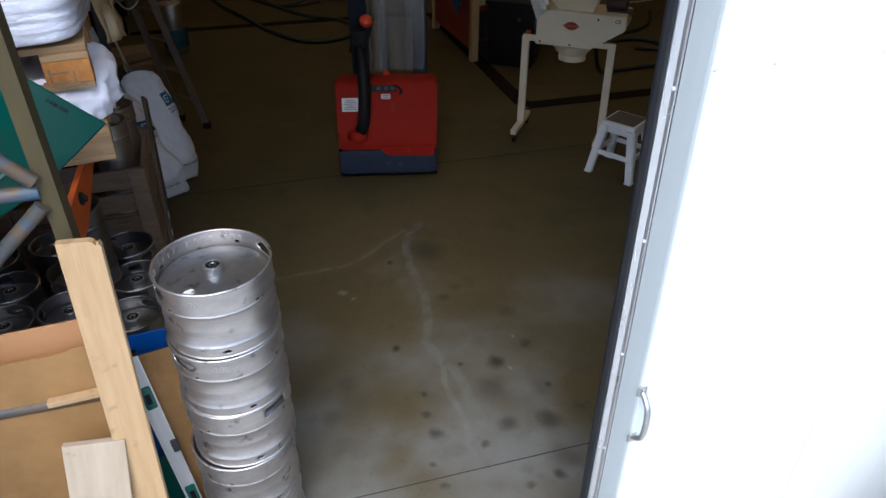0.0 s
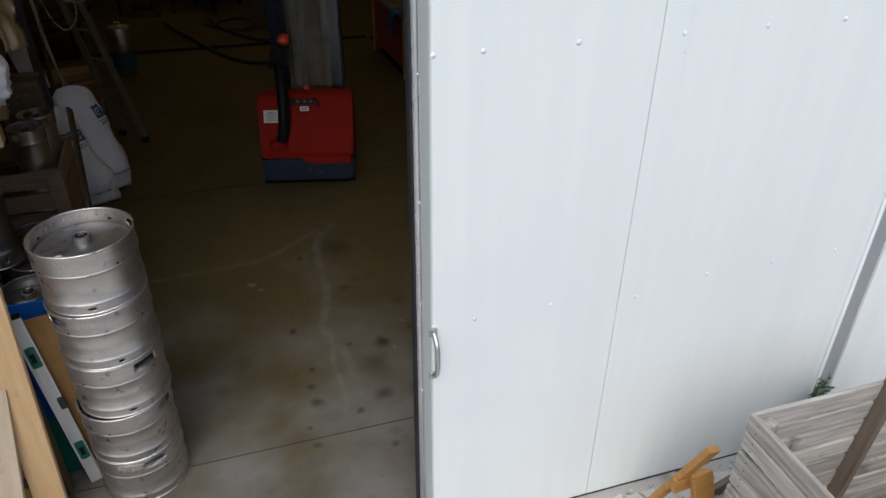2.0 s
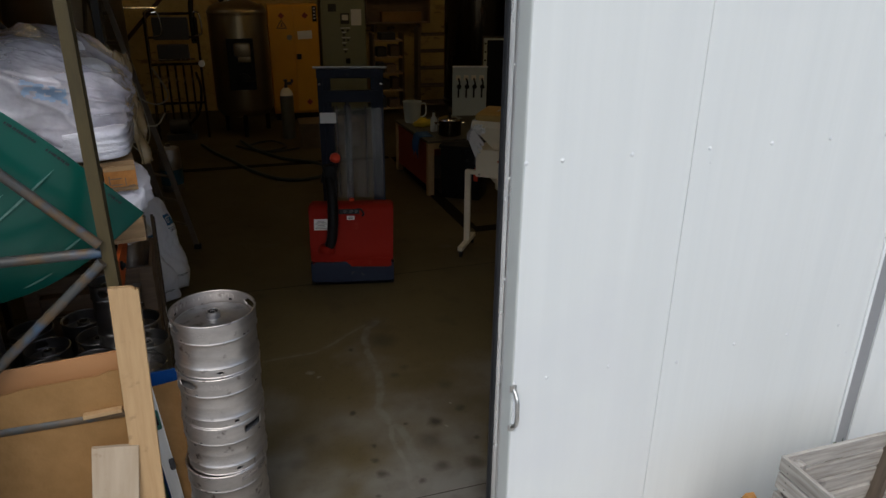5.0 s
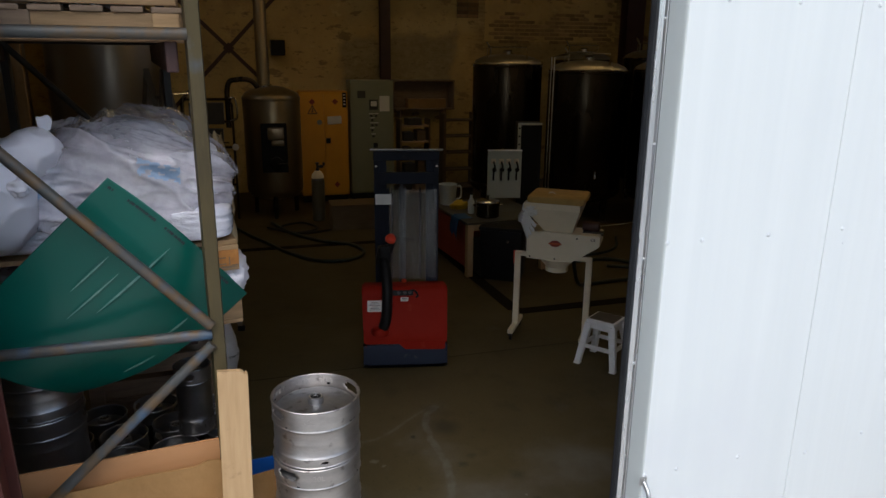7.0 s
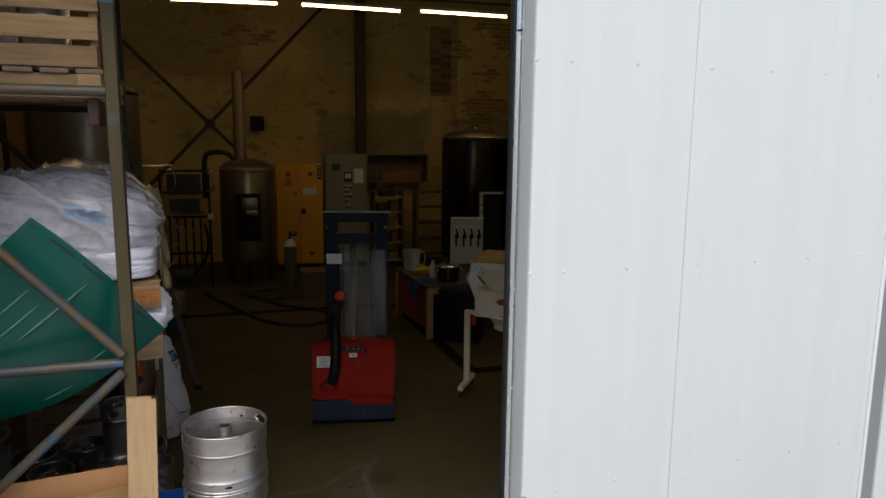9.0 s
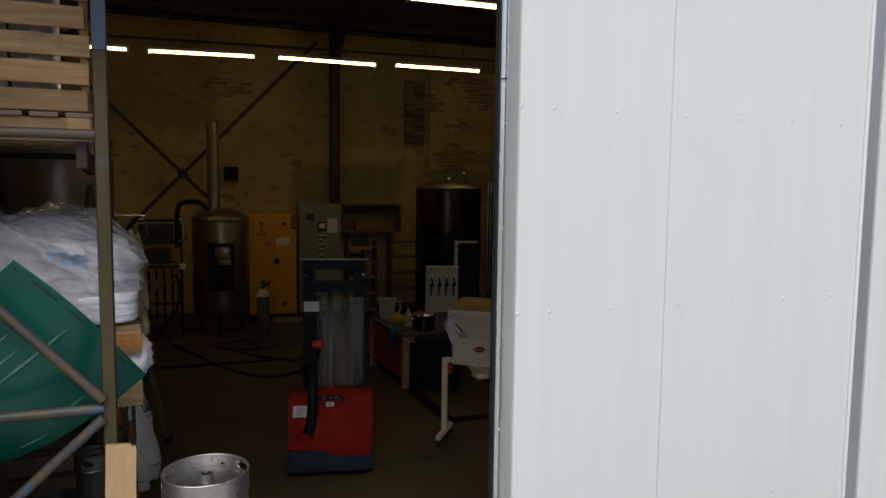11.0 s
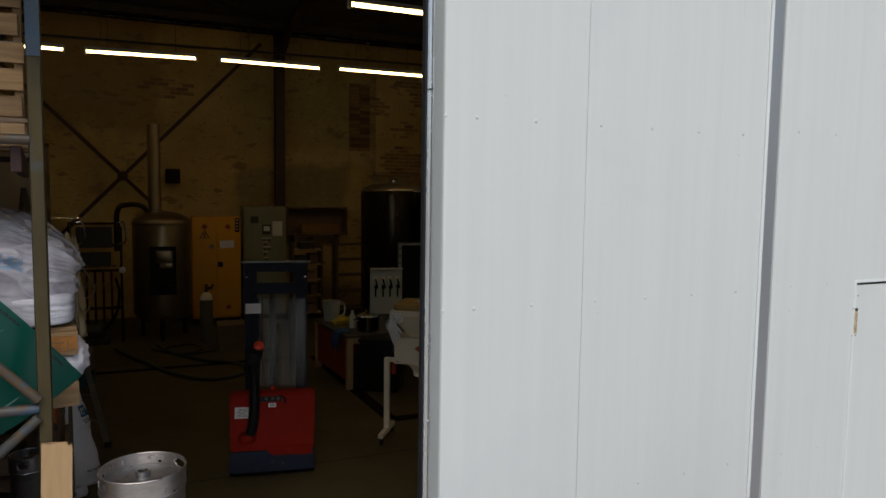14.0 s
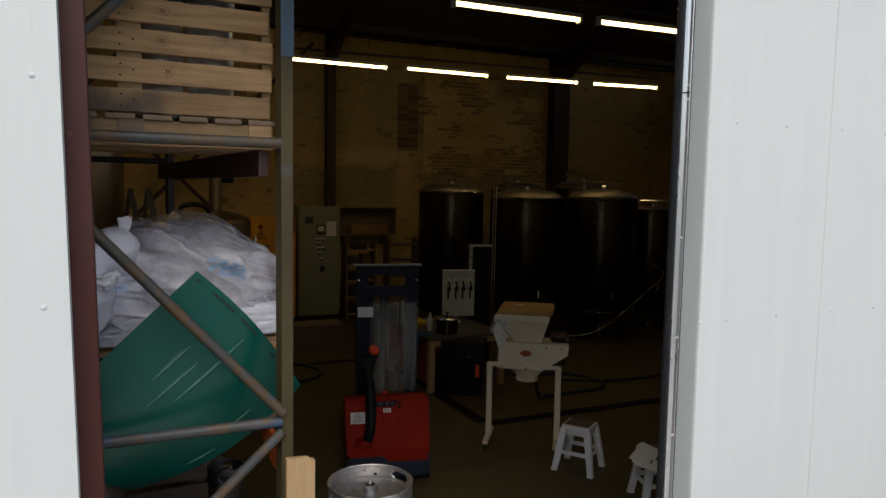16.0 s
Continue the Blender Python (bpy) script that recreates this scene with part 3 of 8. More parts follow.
floor_marks(M["floor"],
            (([(1.07, 4.21), (0.96, 4.11), (0.91, 3.97), (0.88, 3.74), (0.90, 3.49), (0.88, 3.28), (0.84, 3.10), (0.79, 2.95), (0.82, 2.80), (0.88, 2.68), (0.90, 2.54), (0.895, 2.41), (0.91, 2.27)], 0.062, (0.165, 0.165, 0.152), 0.42),
             ([(-0.30, 3.80), (-0.04, 3.82), (0.29, 3.84), (0.47, 3.85), (0.64, 3.95), (0.87, 4.13), (1.05, 4.24)], 0.030, (0.150, 0.140, 0.115), 0.42),
             ([(0.83, 2.80), (0.80, 2.55), (0.83, 2.32), (0.80, 2.10)], 0.035, (0.20, 0.195, 0.18), 0.28)),
            ((1.04, 3.88, 0.13, 0.6), (0.76, 3.80, 0.022, 0.8), (0.61, 2.954, 0.028, 0.9), (1.126, 2.677, 0.055, 0.85), (1.037, 2.488, 0.10, 0.40), (1.037, 2.226, 0.055, 0.60), (1.246, 2.206, 0.065, 0.60),
             (0.666, 2.557, 0.024, 0.7), (0.64, 2.419, 0.030, 0.6), (0.66, 2.274, 0.042, 0.65), (0.918, 2.726, 0.020, 0.8), (1.329, 3.109, 0.06, 0.35), (1.337, 2.781, 0.035, 0.6), (1.168, 1.866, 0.035, 0.7),
             (1.221, 1.962, 0.08, 0.35), (0.883, 2.136, 0.022, 0.6), (0.609, 1.944, 0.026, 0.5), (0.602, 2.097, 0.018, 0.6), (1.003, 1.86, 0.025, 0.5), (1.006, 3.339, 0.035, 0.5), (1.104, 3.414, 0.04, 0.4),
             (1.338, 2.447, 0.025, 0.6), (0.281, 2.749, 0.06, 0.3), (0.164, 2.515, 0.06, 0.3), (1.02, 4.20, 0.07, 0.35), (1.45, 2.25, 0.05, 0.4)),
            ((0.391, 3.555, 0.026, 0.6), (0.451, 3.477, 0.016, 0.6), (1.308, 2.858, 0.012, 0.8), (1.191, 2.611, 0.014, 0.8)))
M["sky_block"] = mat("grey_sky_block_wall", (0.22, 0.205, 0.185), 0.85, 0, (0.18, 0.165, 0.15), 0.7, 0.7, 0.3, 30, distance=0.01)
M["yard"] = concrete("pale_yard_concrete", (0.44, 0.425, 0.395), (0.34, 0.325, 0.30), (0.13, 0.12, 0.105), (0.56, 0.54, 0.51), ((4.2, 0.60, 0.70, 0.75), (1.6, 0.54, 0.72, 0.5), (11.0, 0.64, 0.70, 0.7), (26.0, 0.68, 0.73, 0.5)), rough=0.85)


# ---- mesh helpers ----
def box(bm, c, s, rot=(0, 0, 0), bevel=0.0, taper=(1, 1)):
    """A box with centre c and size s, turned by rot degrees; taper scales its top in x and y."""
    r = bmesh.ops.create_cube(bm, size=1.0)
    vs = r["verts"]
    for v in vs:
        if v.co.z > 0:
            v.co.x *= taper[0]
            v.co.y *= taper[1]
        v.co = Vector((v.co.x * s[0], v.co.y * s[1], v.co.z * s[2]))
    if bevel:
        es = list({e for v in vs for e in v.link_edges})
        done = bmesh.ops.bevel(bm, geom=es, offset=min(bevel, 0.45 * min(s)), segments=2, affect="EDGES", profile=0.6)
        vs = list({v for f in done["faces"] for v in f.verts} | {v for v in vs if v.is_valid})
    bmesh.ops.transform(bm, matrix=pose(*c, *rot), verts=vs)
    return vs


def lathe(bm, profile, seg=32, c=(0, 0, 0), cap=True, m=None):
    """Turn (radius, height) pairs round the z axis through c."""
    rings = []
    tr = (m or Matrix.Identity(4))
    for r, z in profile:
        rings.append([bm.verts.new(tr @ Vector((c[0] + r * math.cos(2 * math.pi * k / seg), c[1] + r * math.sin(2 * math.pi * k / seg), c[2] + z))) for k in range(seg)])
    for a, b in zip(rings, rings[1:]):
        for k in range(seg):
            bm.faces.new((a[k], a[(k + 1) % seg], b[(k + 1) % seg], b[k]))
    if cap:
        bm.faces.new(rings[0][::-1])
        bm.faces.new(rings[-1])
    return rings


def smooth_path(pts, steps=8):
    """Catmull-Rom through the points."""
    p = [Vector(q) for q in pts]
    p = [2 * p[0] - p[1]] + p + [2 * p[-1] - p[-2]]
    out = []
    for i in range(1, len(p) - 2):
        for k in range(steps):
            t = k / steps
            out.append(0.5 * (2 * p[i] + (p[i + 1] - p[i - 1]) * t + (2 * p[i - 1] - 5 * p[i] + 4 * p[i + 1] - p[i + 2]) * t * t + (3 * p[i] - p[i - 1] - 3 * p[i + 1] + p[i + 2]) * t ** 3))
    return out + [p[-2]]


def tube(bm, pts, radius, seg=8, smooth=0):
    """A round bar or hose along the points."""
    pts = smooth_path(pts, smooth) if smooth else [Vector(q) for q in pts]
    rings, side = [], None
    for i, q in enumerate(pts):
        d = (pts[min(i + 1, len(pts) - 1)] - pts[max(i - 1, 0)]).normalized()
        side = (side - side.dot(d) * d) if side else d.orthogonal()
        side.normalize()
        up = d.cross(side)
        rings.append([bm.verts.new(q + radius * (math.cos(2 * math.pi * k / seg) * side + math.sin(2 * math.pi * k / seg) * up)) for k in range(seg)])
    for a, b in zip(rings, rings[1:]):
        for k in range(seg):
            bm.faces.new((a[k], a[(k + 1) % seg], b[(k + 1) % seg], b[k]))
    bm.faces.new(rings[0][::-1])
    bm.faces.new(rings[-1])


def prism(bm, outline, depth, m=None):
    """An outline of (x, z) pairs, extruded along y from 0 to depth."""
    tr = m or Matrix.Identity(4)
    a = [bm.verts.new(tr @ Vector((x, 0, z))) for x, z in outline]
    b = [bm.verts.new(tr @ Vector((x, depth, z))) for x, z in outline]
    bm.faces.new(a)
    bm.faces.new(b[::-1])
    for k in range(len(a)):
        j = (k + 1) % len(a)
        bm.faces.new((a[k], b[k], b[j], a[j]))


def pillow(bm, size, seed, m=None, nx=26, ny=16, nz=12, power=4.0, lump=0.03, fold=0.012, freq=4.0):
    """A lumpy rounded bag: a super-ellipsoid shell, pushed in and out by noise."""
    tr = m or Matrix.Identity(4)
    seedv = Vector((seed * 7.3, seed * 3.1, seed * 5.7))
    cube = bmesh.new()
    bmesh.ops.create_grid(cube, x_segments=1, y_segments=1, size=1)
    cube.free()
    made = {}

    def vert(u, v, w):
        key = (round(u, 5), round(v, 5), round(w, 5))
        if key not in made:
            p = Vector((u, v, w))
            k = (abs(u) ** power + abs(v) ** power + abs(w) ** power) ** (1 / power)
            p = p / max(k, 1e-6) * max(abs(u), abs(v), abs(w))
            q = Vector((p.x * size[0] / 2, p.y * size[1] / 2, p.z * size[2] / 2))
            d = p.normalized()
            q += d * (lump * noise.noise(q * freq + seedv) + fold * (1 - abs(noise.noise(q * freq * 3.3 + seedv * 2))) ** 3)
            made[key] = bm.verts.new(tr @ q)
        return made[key]

    def face_grid(na, nb, f):
        for i in range(na):
            for j in range(nb):
                c = [(-1 + 2 * (i + a) / na, -1 + 2 * (j + b) / nb) for a, b in ((0, 0), (1, 0), (1, 1), (0, 1))]
                bm.faces.new([vert(*f(s, t)) for s, t in c])

    face_grid(nx, ny, lambda s, t: (s, t, 1.0))
    face_grid(nx, ny, lambda s, t: (s, -t, -1.0))
    face_grid(nx, nz, lambda s, t: (s, -1.0, t))
    face_grid(nx, nz, lambda s, t: (-s, 1.0, t))
    face_grid(ny, nz, lambda s, t: (1.0, s, t))
    face_grid(ny, nz, lambda s, t: (-1.0, -s, t))


def thing(name, m, label, category, group="", kind=""):
    ob = new(name)
    ob.empty_display_size = 0.1
    ob.matrix_world = m
    return tagged(ob, label, category, group, kind)


def mesh_of(name, bm, material, smooth=False):
    bmesh.ops.recalc_face_normals(bm, faces=bm.faces)
    me = bpy.data.meshes.new(name)
    bm.to_mesh(me)
    bm.free()
    me.materials.append(M[material] if isinstance(material, str) else material)
    if smooth:
        me.shade_smooth()
        if smooth != 2:
            me.set_sharp_from_angle(angle=radians(38))
    return me


def part(name, bm, material, parent, label="", smooth=False):
    ob = new(name, mesh_of(name, bm, material, smooth))
    ob.parent = parent
    return tagged(ob, label)


def single(name, bm, material, m, label, category, group="", kind="", smooth=False):
    ob = new(name, mesh_of(name, bm, material, smooth))
    ob.matrix_world = m
    return tagged(ob, label, category, group, kind)


def B(*boxes):
    """A new bmesh with the boxes, each (centre, size[, rot[, bevel]])."""
    bm = bmesh.new()
    for b in boxes:
        box(bm, *b)
    return bm


def T(pts, radius, seg=8, smooth=0):
    bm = bmesh.new()
    tube(bm, pts, radius, seg, smooth)
    return bm


def L(profile, seg=32, c=(0, 0, 0), cap=True, m=None):
    bm = bmesh.new()
    lathe(bm, profile, seg, c, cap, m)
    return bm


def lettering(name, text, size, material, parent, m, bend=0.0, label="", depth=0.0015):
    """Built-in font as a mesh, standing in the x-z plane and facing -y; bend wraps it round a cylinder of that radius."""
    cu = bpy.data.curves.new(name, "FONT")
    cu.body, cu.size, cu.extrude, cu.align_x, cu.align_y = text, size, depth, "CENTER", "CENTER"
    tmp = bpy.data.objects.new("tmp", cu)
    me = bpy.data.meshes.new_from_object(tmp)
    bpy.data.objects.remove(tmp)
    for v in me.vertices:
        x, y, z = v.co
        if bend:
            a = x / bend
            v.co = m @ Vector(((bend + z) * math.sin(a), -(bend + z) * math.cos(a), y))
        else:
            v.co = m @ Vector((x, -z, y))
    me.materials.clear()
    me.materials.append(M[material])
    ob = new(name, me)
    ob.parent = parent
    return tagged(ob, label)


O = pose(0, 0, 0)

# ---- setting ----
X0, X1, Y0, Y1, EAVE, RIDGE, RIDGE_Y = -4.6, 13.0, 1.46, 14.35, 6.2, 7.4, 7.9
DOOR_Y = 1.252
OPEN_L, OPEN_R, OPEN_TOP = -1.37, 2.6, 3.9

single("ground", B(((0, -148.9, -0.11), (600, 300, 0.2))), "yard", pose(0, 0, 0), "pale worn concrete yard outside the hall", "ground", kind="structure")
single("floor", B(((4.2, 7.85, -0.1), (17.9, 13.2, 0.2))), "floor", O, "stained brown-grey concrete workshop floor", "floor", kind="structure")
bm = bmesh.new()
for k in range(46):
    x = -4.5 + 0.2 * k
    w = 0.2
    box(bm, (x + w / 2, 1.19 + 0.02 * noise.noise(Vector((k * 0.7, 0, 0))), -0.024 + 0.004 * noise.noise(Vector((k * 0.9, 4, 0)))), (w + 0.004, 0.16, 0.05))
sill = single("door_sill", bm, "yard", O, "rough broken concrete sill strip under the sliding door", "sill", kind="structure")
rnd = random.Random(12)
cut = [(1.0, 0.0)]
while cut[-1][0] < 3.6:
    cut.append((cut[-1][0] + rnd.uniform(0.07, 0.24), rnd.uniform(-0.05, 0.05)))
for (xa, sa), (xb, sb) in zip(cut, cut[1:]):
    front, back = 1.075 + rnd.uniform(-0.05, 0.03), 1.185 + rnd.uniform(-0.03, 0.03)
    outline = [(xa + sa + 0.004, front)]
    for q in (0.3, 0.55, 0.8):
        outline.append((xa + sa + (xb + sb - xa - sa) * q, front + rnd.uniform(-0.022, 0.022)))
    outline += [(xb + sb - 0.004, front + rnd.uniform(-0.02, 0.02)), (xb - sb * 0.4 - 0.003, back), (xb * 0.5 + xa * 0.5, back + rnd.uniform(-0.02, 0.015)), (xa - sa * 0.4 + 0.003, back)]
    bm = bmesh.new()
    prism(bm, outline, 0.014 + rnd.uniform(0, 0.006), Matrix(((1, 0, 0, 0), (0, 0, 1, 0), (0, 1, 0, 0), (0, 0, 0, 1))) @ pose(0, 0, 0))
    bmesh.ops.translate(bm, verts=list(bm.verts), vec=(0, 0, -0.006))
    part("crust", bm, "crust", sill)

# saw-cut joints and drain channels
bm = B(((1.0, 2.003, 0.0008), (7.0, 0.005, 0.0016), (0, 0, -0.1)), ((1.0, 5.15, 0.0015), (9.0, 0.007, 0.003), (0, 0, -0.6)))
single("floor_joint", bm, "saw_cut", O, "dirty saw-cut joints across the floor", "floor joint", kind="structure")


def channel(pts, width, name):
    bm = bmesh.new()
    for (xa, ya), (xb, yb) in zip(pts, pts[1:]):
        d = Vector((xb - xa, yb - ya))
        ang = math.degrees(math.atan2(d.y, d.x))
        box(bm, ((xa + xb) / 2, (ya + yb) / 2, 0.003), (d.length, width, 0.006), (0, 0, ang))
        for s in (-1, 1):
            nrm = Vector((-d.y, d.x)).normalized() * s * (width / 2 + 0.008)
            box(bm, ((xa + xb) / 2 + nrm.x, (ya + yb) / 2 + nrm.y, 0.004), (d.length, 0.012, 0.008), (0, 0, ang))
    single(name, bm, "joint", O, "dark recessed drain channel in the floor", "drain", kind="structure")


channel([(2.68, 6.12), (9.5, 6.05)], 0.13, "drain_channel")
channel([(2.66, 6.19), (2.62, 9.6)], 0.13, "drain_channel")
channel([(-3.0, 9.75), (2.5, 9.62)], 0.10, "drain_channel")


# plain unseen block added across the yard, which shuts off the low sky
sky_block = thing("unseen_sky_block", pose(0, -9.0, -0.01), "unseen plain low grey shed added to block the low sky", "shed")
part("wall", B(((0, -3, 1.4), (44, 6, 2.8))), "sky_block", sky_block)
bm = bmesh.new()
prism(bm, [(-6.4, 2.79), (0.4, 2.79), (-3, 3.6)], 44.6, pose(-22.3, 0, 0) @ Matrix(((0, 1, 0, 0), (1, 0, 0, 0), (0, 0, 1, 0), (0, 0, 0, 1))))
part("roof", bm, "brown_steel", sky_block)
# walls, columns and roof
wall_t = 0.25
single("wall_back", B((((X0 + X1) / 2, Y1 + wall_t / 2, 3.15), (X1 - X0 + 2 * wall_t, wall_t, 6.3))), "plaster", O, "old yellowed peeling plaster over brick", "wall", kind="structure")
strip = thing("bricked_up_strip", pose(4.94, Y1 - 0.012, 3.65), "dark bricked-up strip in the plaster wall", "brickwork", kind="structure")
brick_bm = bmesh.new()
box(brick_bm, (0, 0, 0), (0.235, 0.02, 0.068), (0, 0, 0), 0.006)
brick_mesh = mesh_of("brick", brick_bm, "dark_brick")
part("mortar", B(((0, 0.006, 0.775), (0.50, 0.012, 1.55))), "old_mortar", strip)
for r in range(20):
    for c in range(2):
        b = new("brick", brick_mesh)
        b.parent = strip
        b.matrix_basis = pose(-0.125 + 0.25 * c + (0.012 if r % 2 else -0.008), -0.004 - 0.003 * ((r * 5 + c) % 3), 0.04 + 0.0775 * r, 0, 0, 0)
soft_mesh = brick_mesh.copy()
soft_mesh.materials.clear()
soft_mesh.materials.append(M["soft_brick"])
patch = thing("exposed_brickwork", pose(5.3, Y1 - 0.002, 3.12), "reddish brick courses showing through lost plaster", "brickwork", kind="structure")
rnd = random.Random(17)
part("mortar", B(((1.7, 0.0, 1.2), (3.3, 0.004, 2.3))), "plaster", patch)
for r in range(28):
    for c in range(14):
        x, z = 0.02 + 0.25 * c + (0.125 if r % 2 else 0.0), 0.04 + 0.086 * r
        edge = min(x, 3.4 - x) / 0.9 + min(z, 2.4 - z) / 0.9
        if 0.0 < x < 3.4 and noise.noise(Vector((x * 1.1, 3.0, z * 1.6))) + 0.25 * noise.noise(Vector((x * 5, 1.0, z * 7))) > 0.30 - 0.28 * min(1.0, edge):
            b = new("brick", soft_mesh)
            b.parent = patch
            b.matrix_basis = pose(x, -0.004 - 0.004 * rnd.random(), z, 0, rnd.uniform(-0.8, 0.8), 0)
small = thing("exposed_brickwork", pose(0.28, Y1 - 0.002, 4.62), "small patch of dark bricks showing through lost plaster", "brickwork", kind="structure")
for r in range(5):
    for c in range(4):
        if (r * 7 + c * 5) % 6 != 1 and not (r in (0, 4) and c in (0, 3)):
            b = new("brick", soft_mesh)
            b.parent = small
            b.matrix_basis = pose(0.25 * c + (0.125 if r % 2 else 0.0), -0.004 - 0.004 * rnd.random(), 0.086 * r, 0, rnd.uniform(-0.8, 0.8), 0)
single("wall_left", B(((X0 - wall_t / 2, (Y0 + Y1) / 2, 3.15), (wall_t, Y1 - Y0, 6.3))), "plaster", O, "old yellowed plaster side wall", "wall", kind="structure")
single("wall_right", B(((X1 + wall_t / 2, (Y0 + Y1) / 2, 3.15), (wall_t, Y1 - Y0, 6.3))), "plaster", O, "old yellowed plaster side wall", "wall", kind="structure")
single("wall_front_lintel", B((((X0 + X1) / 2, Y0 - 0.04, (OPEN_TOP + 6.3) / 2), (X1 - X0, 0.10, 6.3 - OPEN_TOP))), "door", O, "white sandwich panels above the opening", "wall", kind="structure")
single("wall_front_right", B((((OPEN_R + X1) / 2, Y0 - 0.04, OPEN_TOP / 2), (X1 - OPEN_R, 0.10, OPEN_TOP))), "door", O, "white sandwich panel wall", "wall", kind="structure")
front_left = thing("wall_front_left", pose(0.021, 0, 0, 0, -0.9, 0), "white sandwich panel wall with painted bolts", "wall", kind="structure")
part("panel", B((((X0 + OPEN_L) / 2, 1.41, OPEN_TOP / 2), (OPEN_L - X0, 0.09, OPEN_TOP))), "door", front_left)
bolt_bm = bmesh.new()
lathe(bolt_bm, [(0.0100, 0.0), (0.0097, 0.0008), (0.0073, 0.0018), (0.0056, 0.0035), (0.0024, 0.0043)], 10)
bolt_mesh = mesh_of("bolt", bolt_bm, "bolt_paint", True)


def bolts(spots, y, parent):
    for x, z in spots:
        ob = new("bolt", bolt_mesh)
        ob.parent = parent
        ob.matrix_basis = pose(x, y, z, 90, 0, 0)


bolts([(-1.44 - 0.33 * k, z) for k in range(4) for z in (0.35, 1.3, 2.42, 3.10, 3.9)], 1.3648, front_left)

jamb = thing("door_jamb", pose(-1.347, 1.46, 0, 0, -0.9, 0), "red-brown painted steel door post", "door post", kind="structure")
part("web", B(((-0.02, 0.11, OPEN_TOP / 2), (0.10, 0.18, OPEN_TOP), (0, 0, 0), 0.004)), "jamb", jamb)
part("flange", B(((0.0305, 0.012, OPEN_TOP / 2), (0.071, 0.014, OPEN_TOP), (0, 0, 0), 0.003)), "jamb", jamb)
part("flange", B(((0.034, 0.196, OPEN_TOP / 2), (0.060, 0.016, OPEN_TOP), (0, 0, 0), 0.004)), "jamb", jamb)

for x, wide, deep in ((-3.3, 0.2, 0.2), (3.04, 0.2, 0.2), (8.98, 0.46, 0.30)):
    c = thing("roof_column", pose(x, 14.2, 0), "dark red-brown steel column against the wall", "column", "hall columns", "structure")
    part("web", B(((0, 0.1 - deep / 2, 3.05), (0.012, deep, 6.1))), "brown_steel", c)
    part("flange", B(((0, 0.1 - deep, 3.05), (wide, 0.016, 6.1))), "brown_steel", c)
    part("flange", B(((0, 0.1, 3.05), (wide, 0.016, 6.1))), "brown_steel", c)
    r = thing("roof_rafter", O, "dark steel portal rafter under the roof", "rafter", "hall rafters", "structure")
    for (ya, za), (yb, zb) in (((14.25, 6.05), (RIDGE_Y, 7.2)), ((RIDGE_Y, 7.2), (1.6, 6.05))):
        ang = math.degrees(math.atan2(zb - za, yb - ya))
        ln = math.hypot(yb - ya, zb - za)
        part("beam", B(((x, (ya + yb) / 2, (za + zb) / 2 - 0.12), (0.012, ln, 0.26 if wide < 0.3 else 0.42), (ang if yb > ya else ang - 180, 0, 0)), ((x, (ya + yb) / 2, (za + zb) / 2 - 0.25), (0.17 if wide < 0.3 else 0.34, ln, 0.016), (ang if yb > ya else ang - 180, 0, 0))), "brown_steel", r)
    bm = bmesh.new()
    prism(bm, [(14.1, 5.3), (14.1, 6.0), (12.6, 6.22), (12.7, 6.1)], 0.03, pose(x - 0.015, 0, 0) @ Matrix(((0, 1, 0, 0), (1, 0, 0, 0), (0, 0, 1, 0), (0, 0, 0, 1))))
    part("haunch", bm, "brown_steel", r)

bm = bmesh.new()
for ya, za, yb, zb in ((Y1 + 0.2, EAVE, RIDGE_Y, RIDGE), (RIDGE_Y, RIDGE, Y0 - 0.3, EAVE)):
    ang = math.degrees(math.atan2(zb - za, yb - ya))
    box(bm, ((X0 + X1) / 2, (ya + yb) / 2, (za + zb) / 2 + 0.06), (X1 - X0 + 0.6, math.hypot(yb - ya, zb - za), 0.12), (ang + 180, 0, 0))
single("ceiling", bm, "roof", O, "dark sheet roof seen from below", "ceiling", kind="structure")
for k in range(5):
    y = 13.9 - 1.45 * k
    z = EAVE + (RIDGE - EAVE) * (Y1 + 0.2 - y) / (Y1 + 0.2 - RIDGE_Y) - 0.09
    single("purlin", B((((X0 + X1) / 2, y, z), (X1 - X0, 0.07, 0.15)), (((X0 + X1) / 2, y - 0.03, z - 0.07), (X1 - X0, 0.1, 0.012))), "roof", O, "steel purlin running along the roof", "purlin", "roof purlins", "structure")
single("eave_beam", T([(X0, 13.95, 6.08), (X1, 13.95, 6.08)], 0.06, 10), "steel", O, "round steel eave tube along the wall", "beam", kind="structure", smooth=True)

brace = thing("wall_brace", O, "dark red-brown crossed steel bracing on the wall", "brace", kind="structure")
part("rod", B(((-0.15, 14.02, 2.95), (8.0, 0.03, 0.075), (0, 45.3, 0))), "brown_steel", brace)
part("rod", B(((-0.15, 14.06, 2.95), (8.0, 0.03, 0.075), (0, -46.2, 0))), "brown_steel", brace)
part("gusset", B(((-0.15, 14.0, 2.95), (0.16, 0.012, 0.16), (0, 45, 0))), "brown_steel", brace)
brace2 = thing("roof_brace", O, "dark steel bracing rods below the roof", "brace", kind="structure")
for a, b in (((-3.2, 13.7, 6.1), (3.0, 9.2, 6.85)), ((3.1, 13.7, 6.1), (9.3, 9.2, 6.85)), ((3.0, 13.7, 6.1), (-3.2, 9.2, 6.85)), ((9.3, 13.7, 6.1), (3.1, 9.2, 6.85))):
    part("rod", T([a, b], 0.025, 8), "brown_steel", brace2)

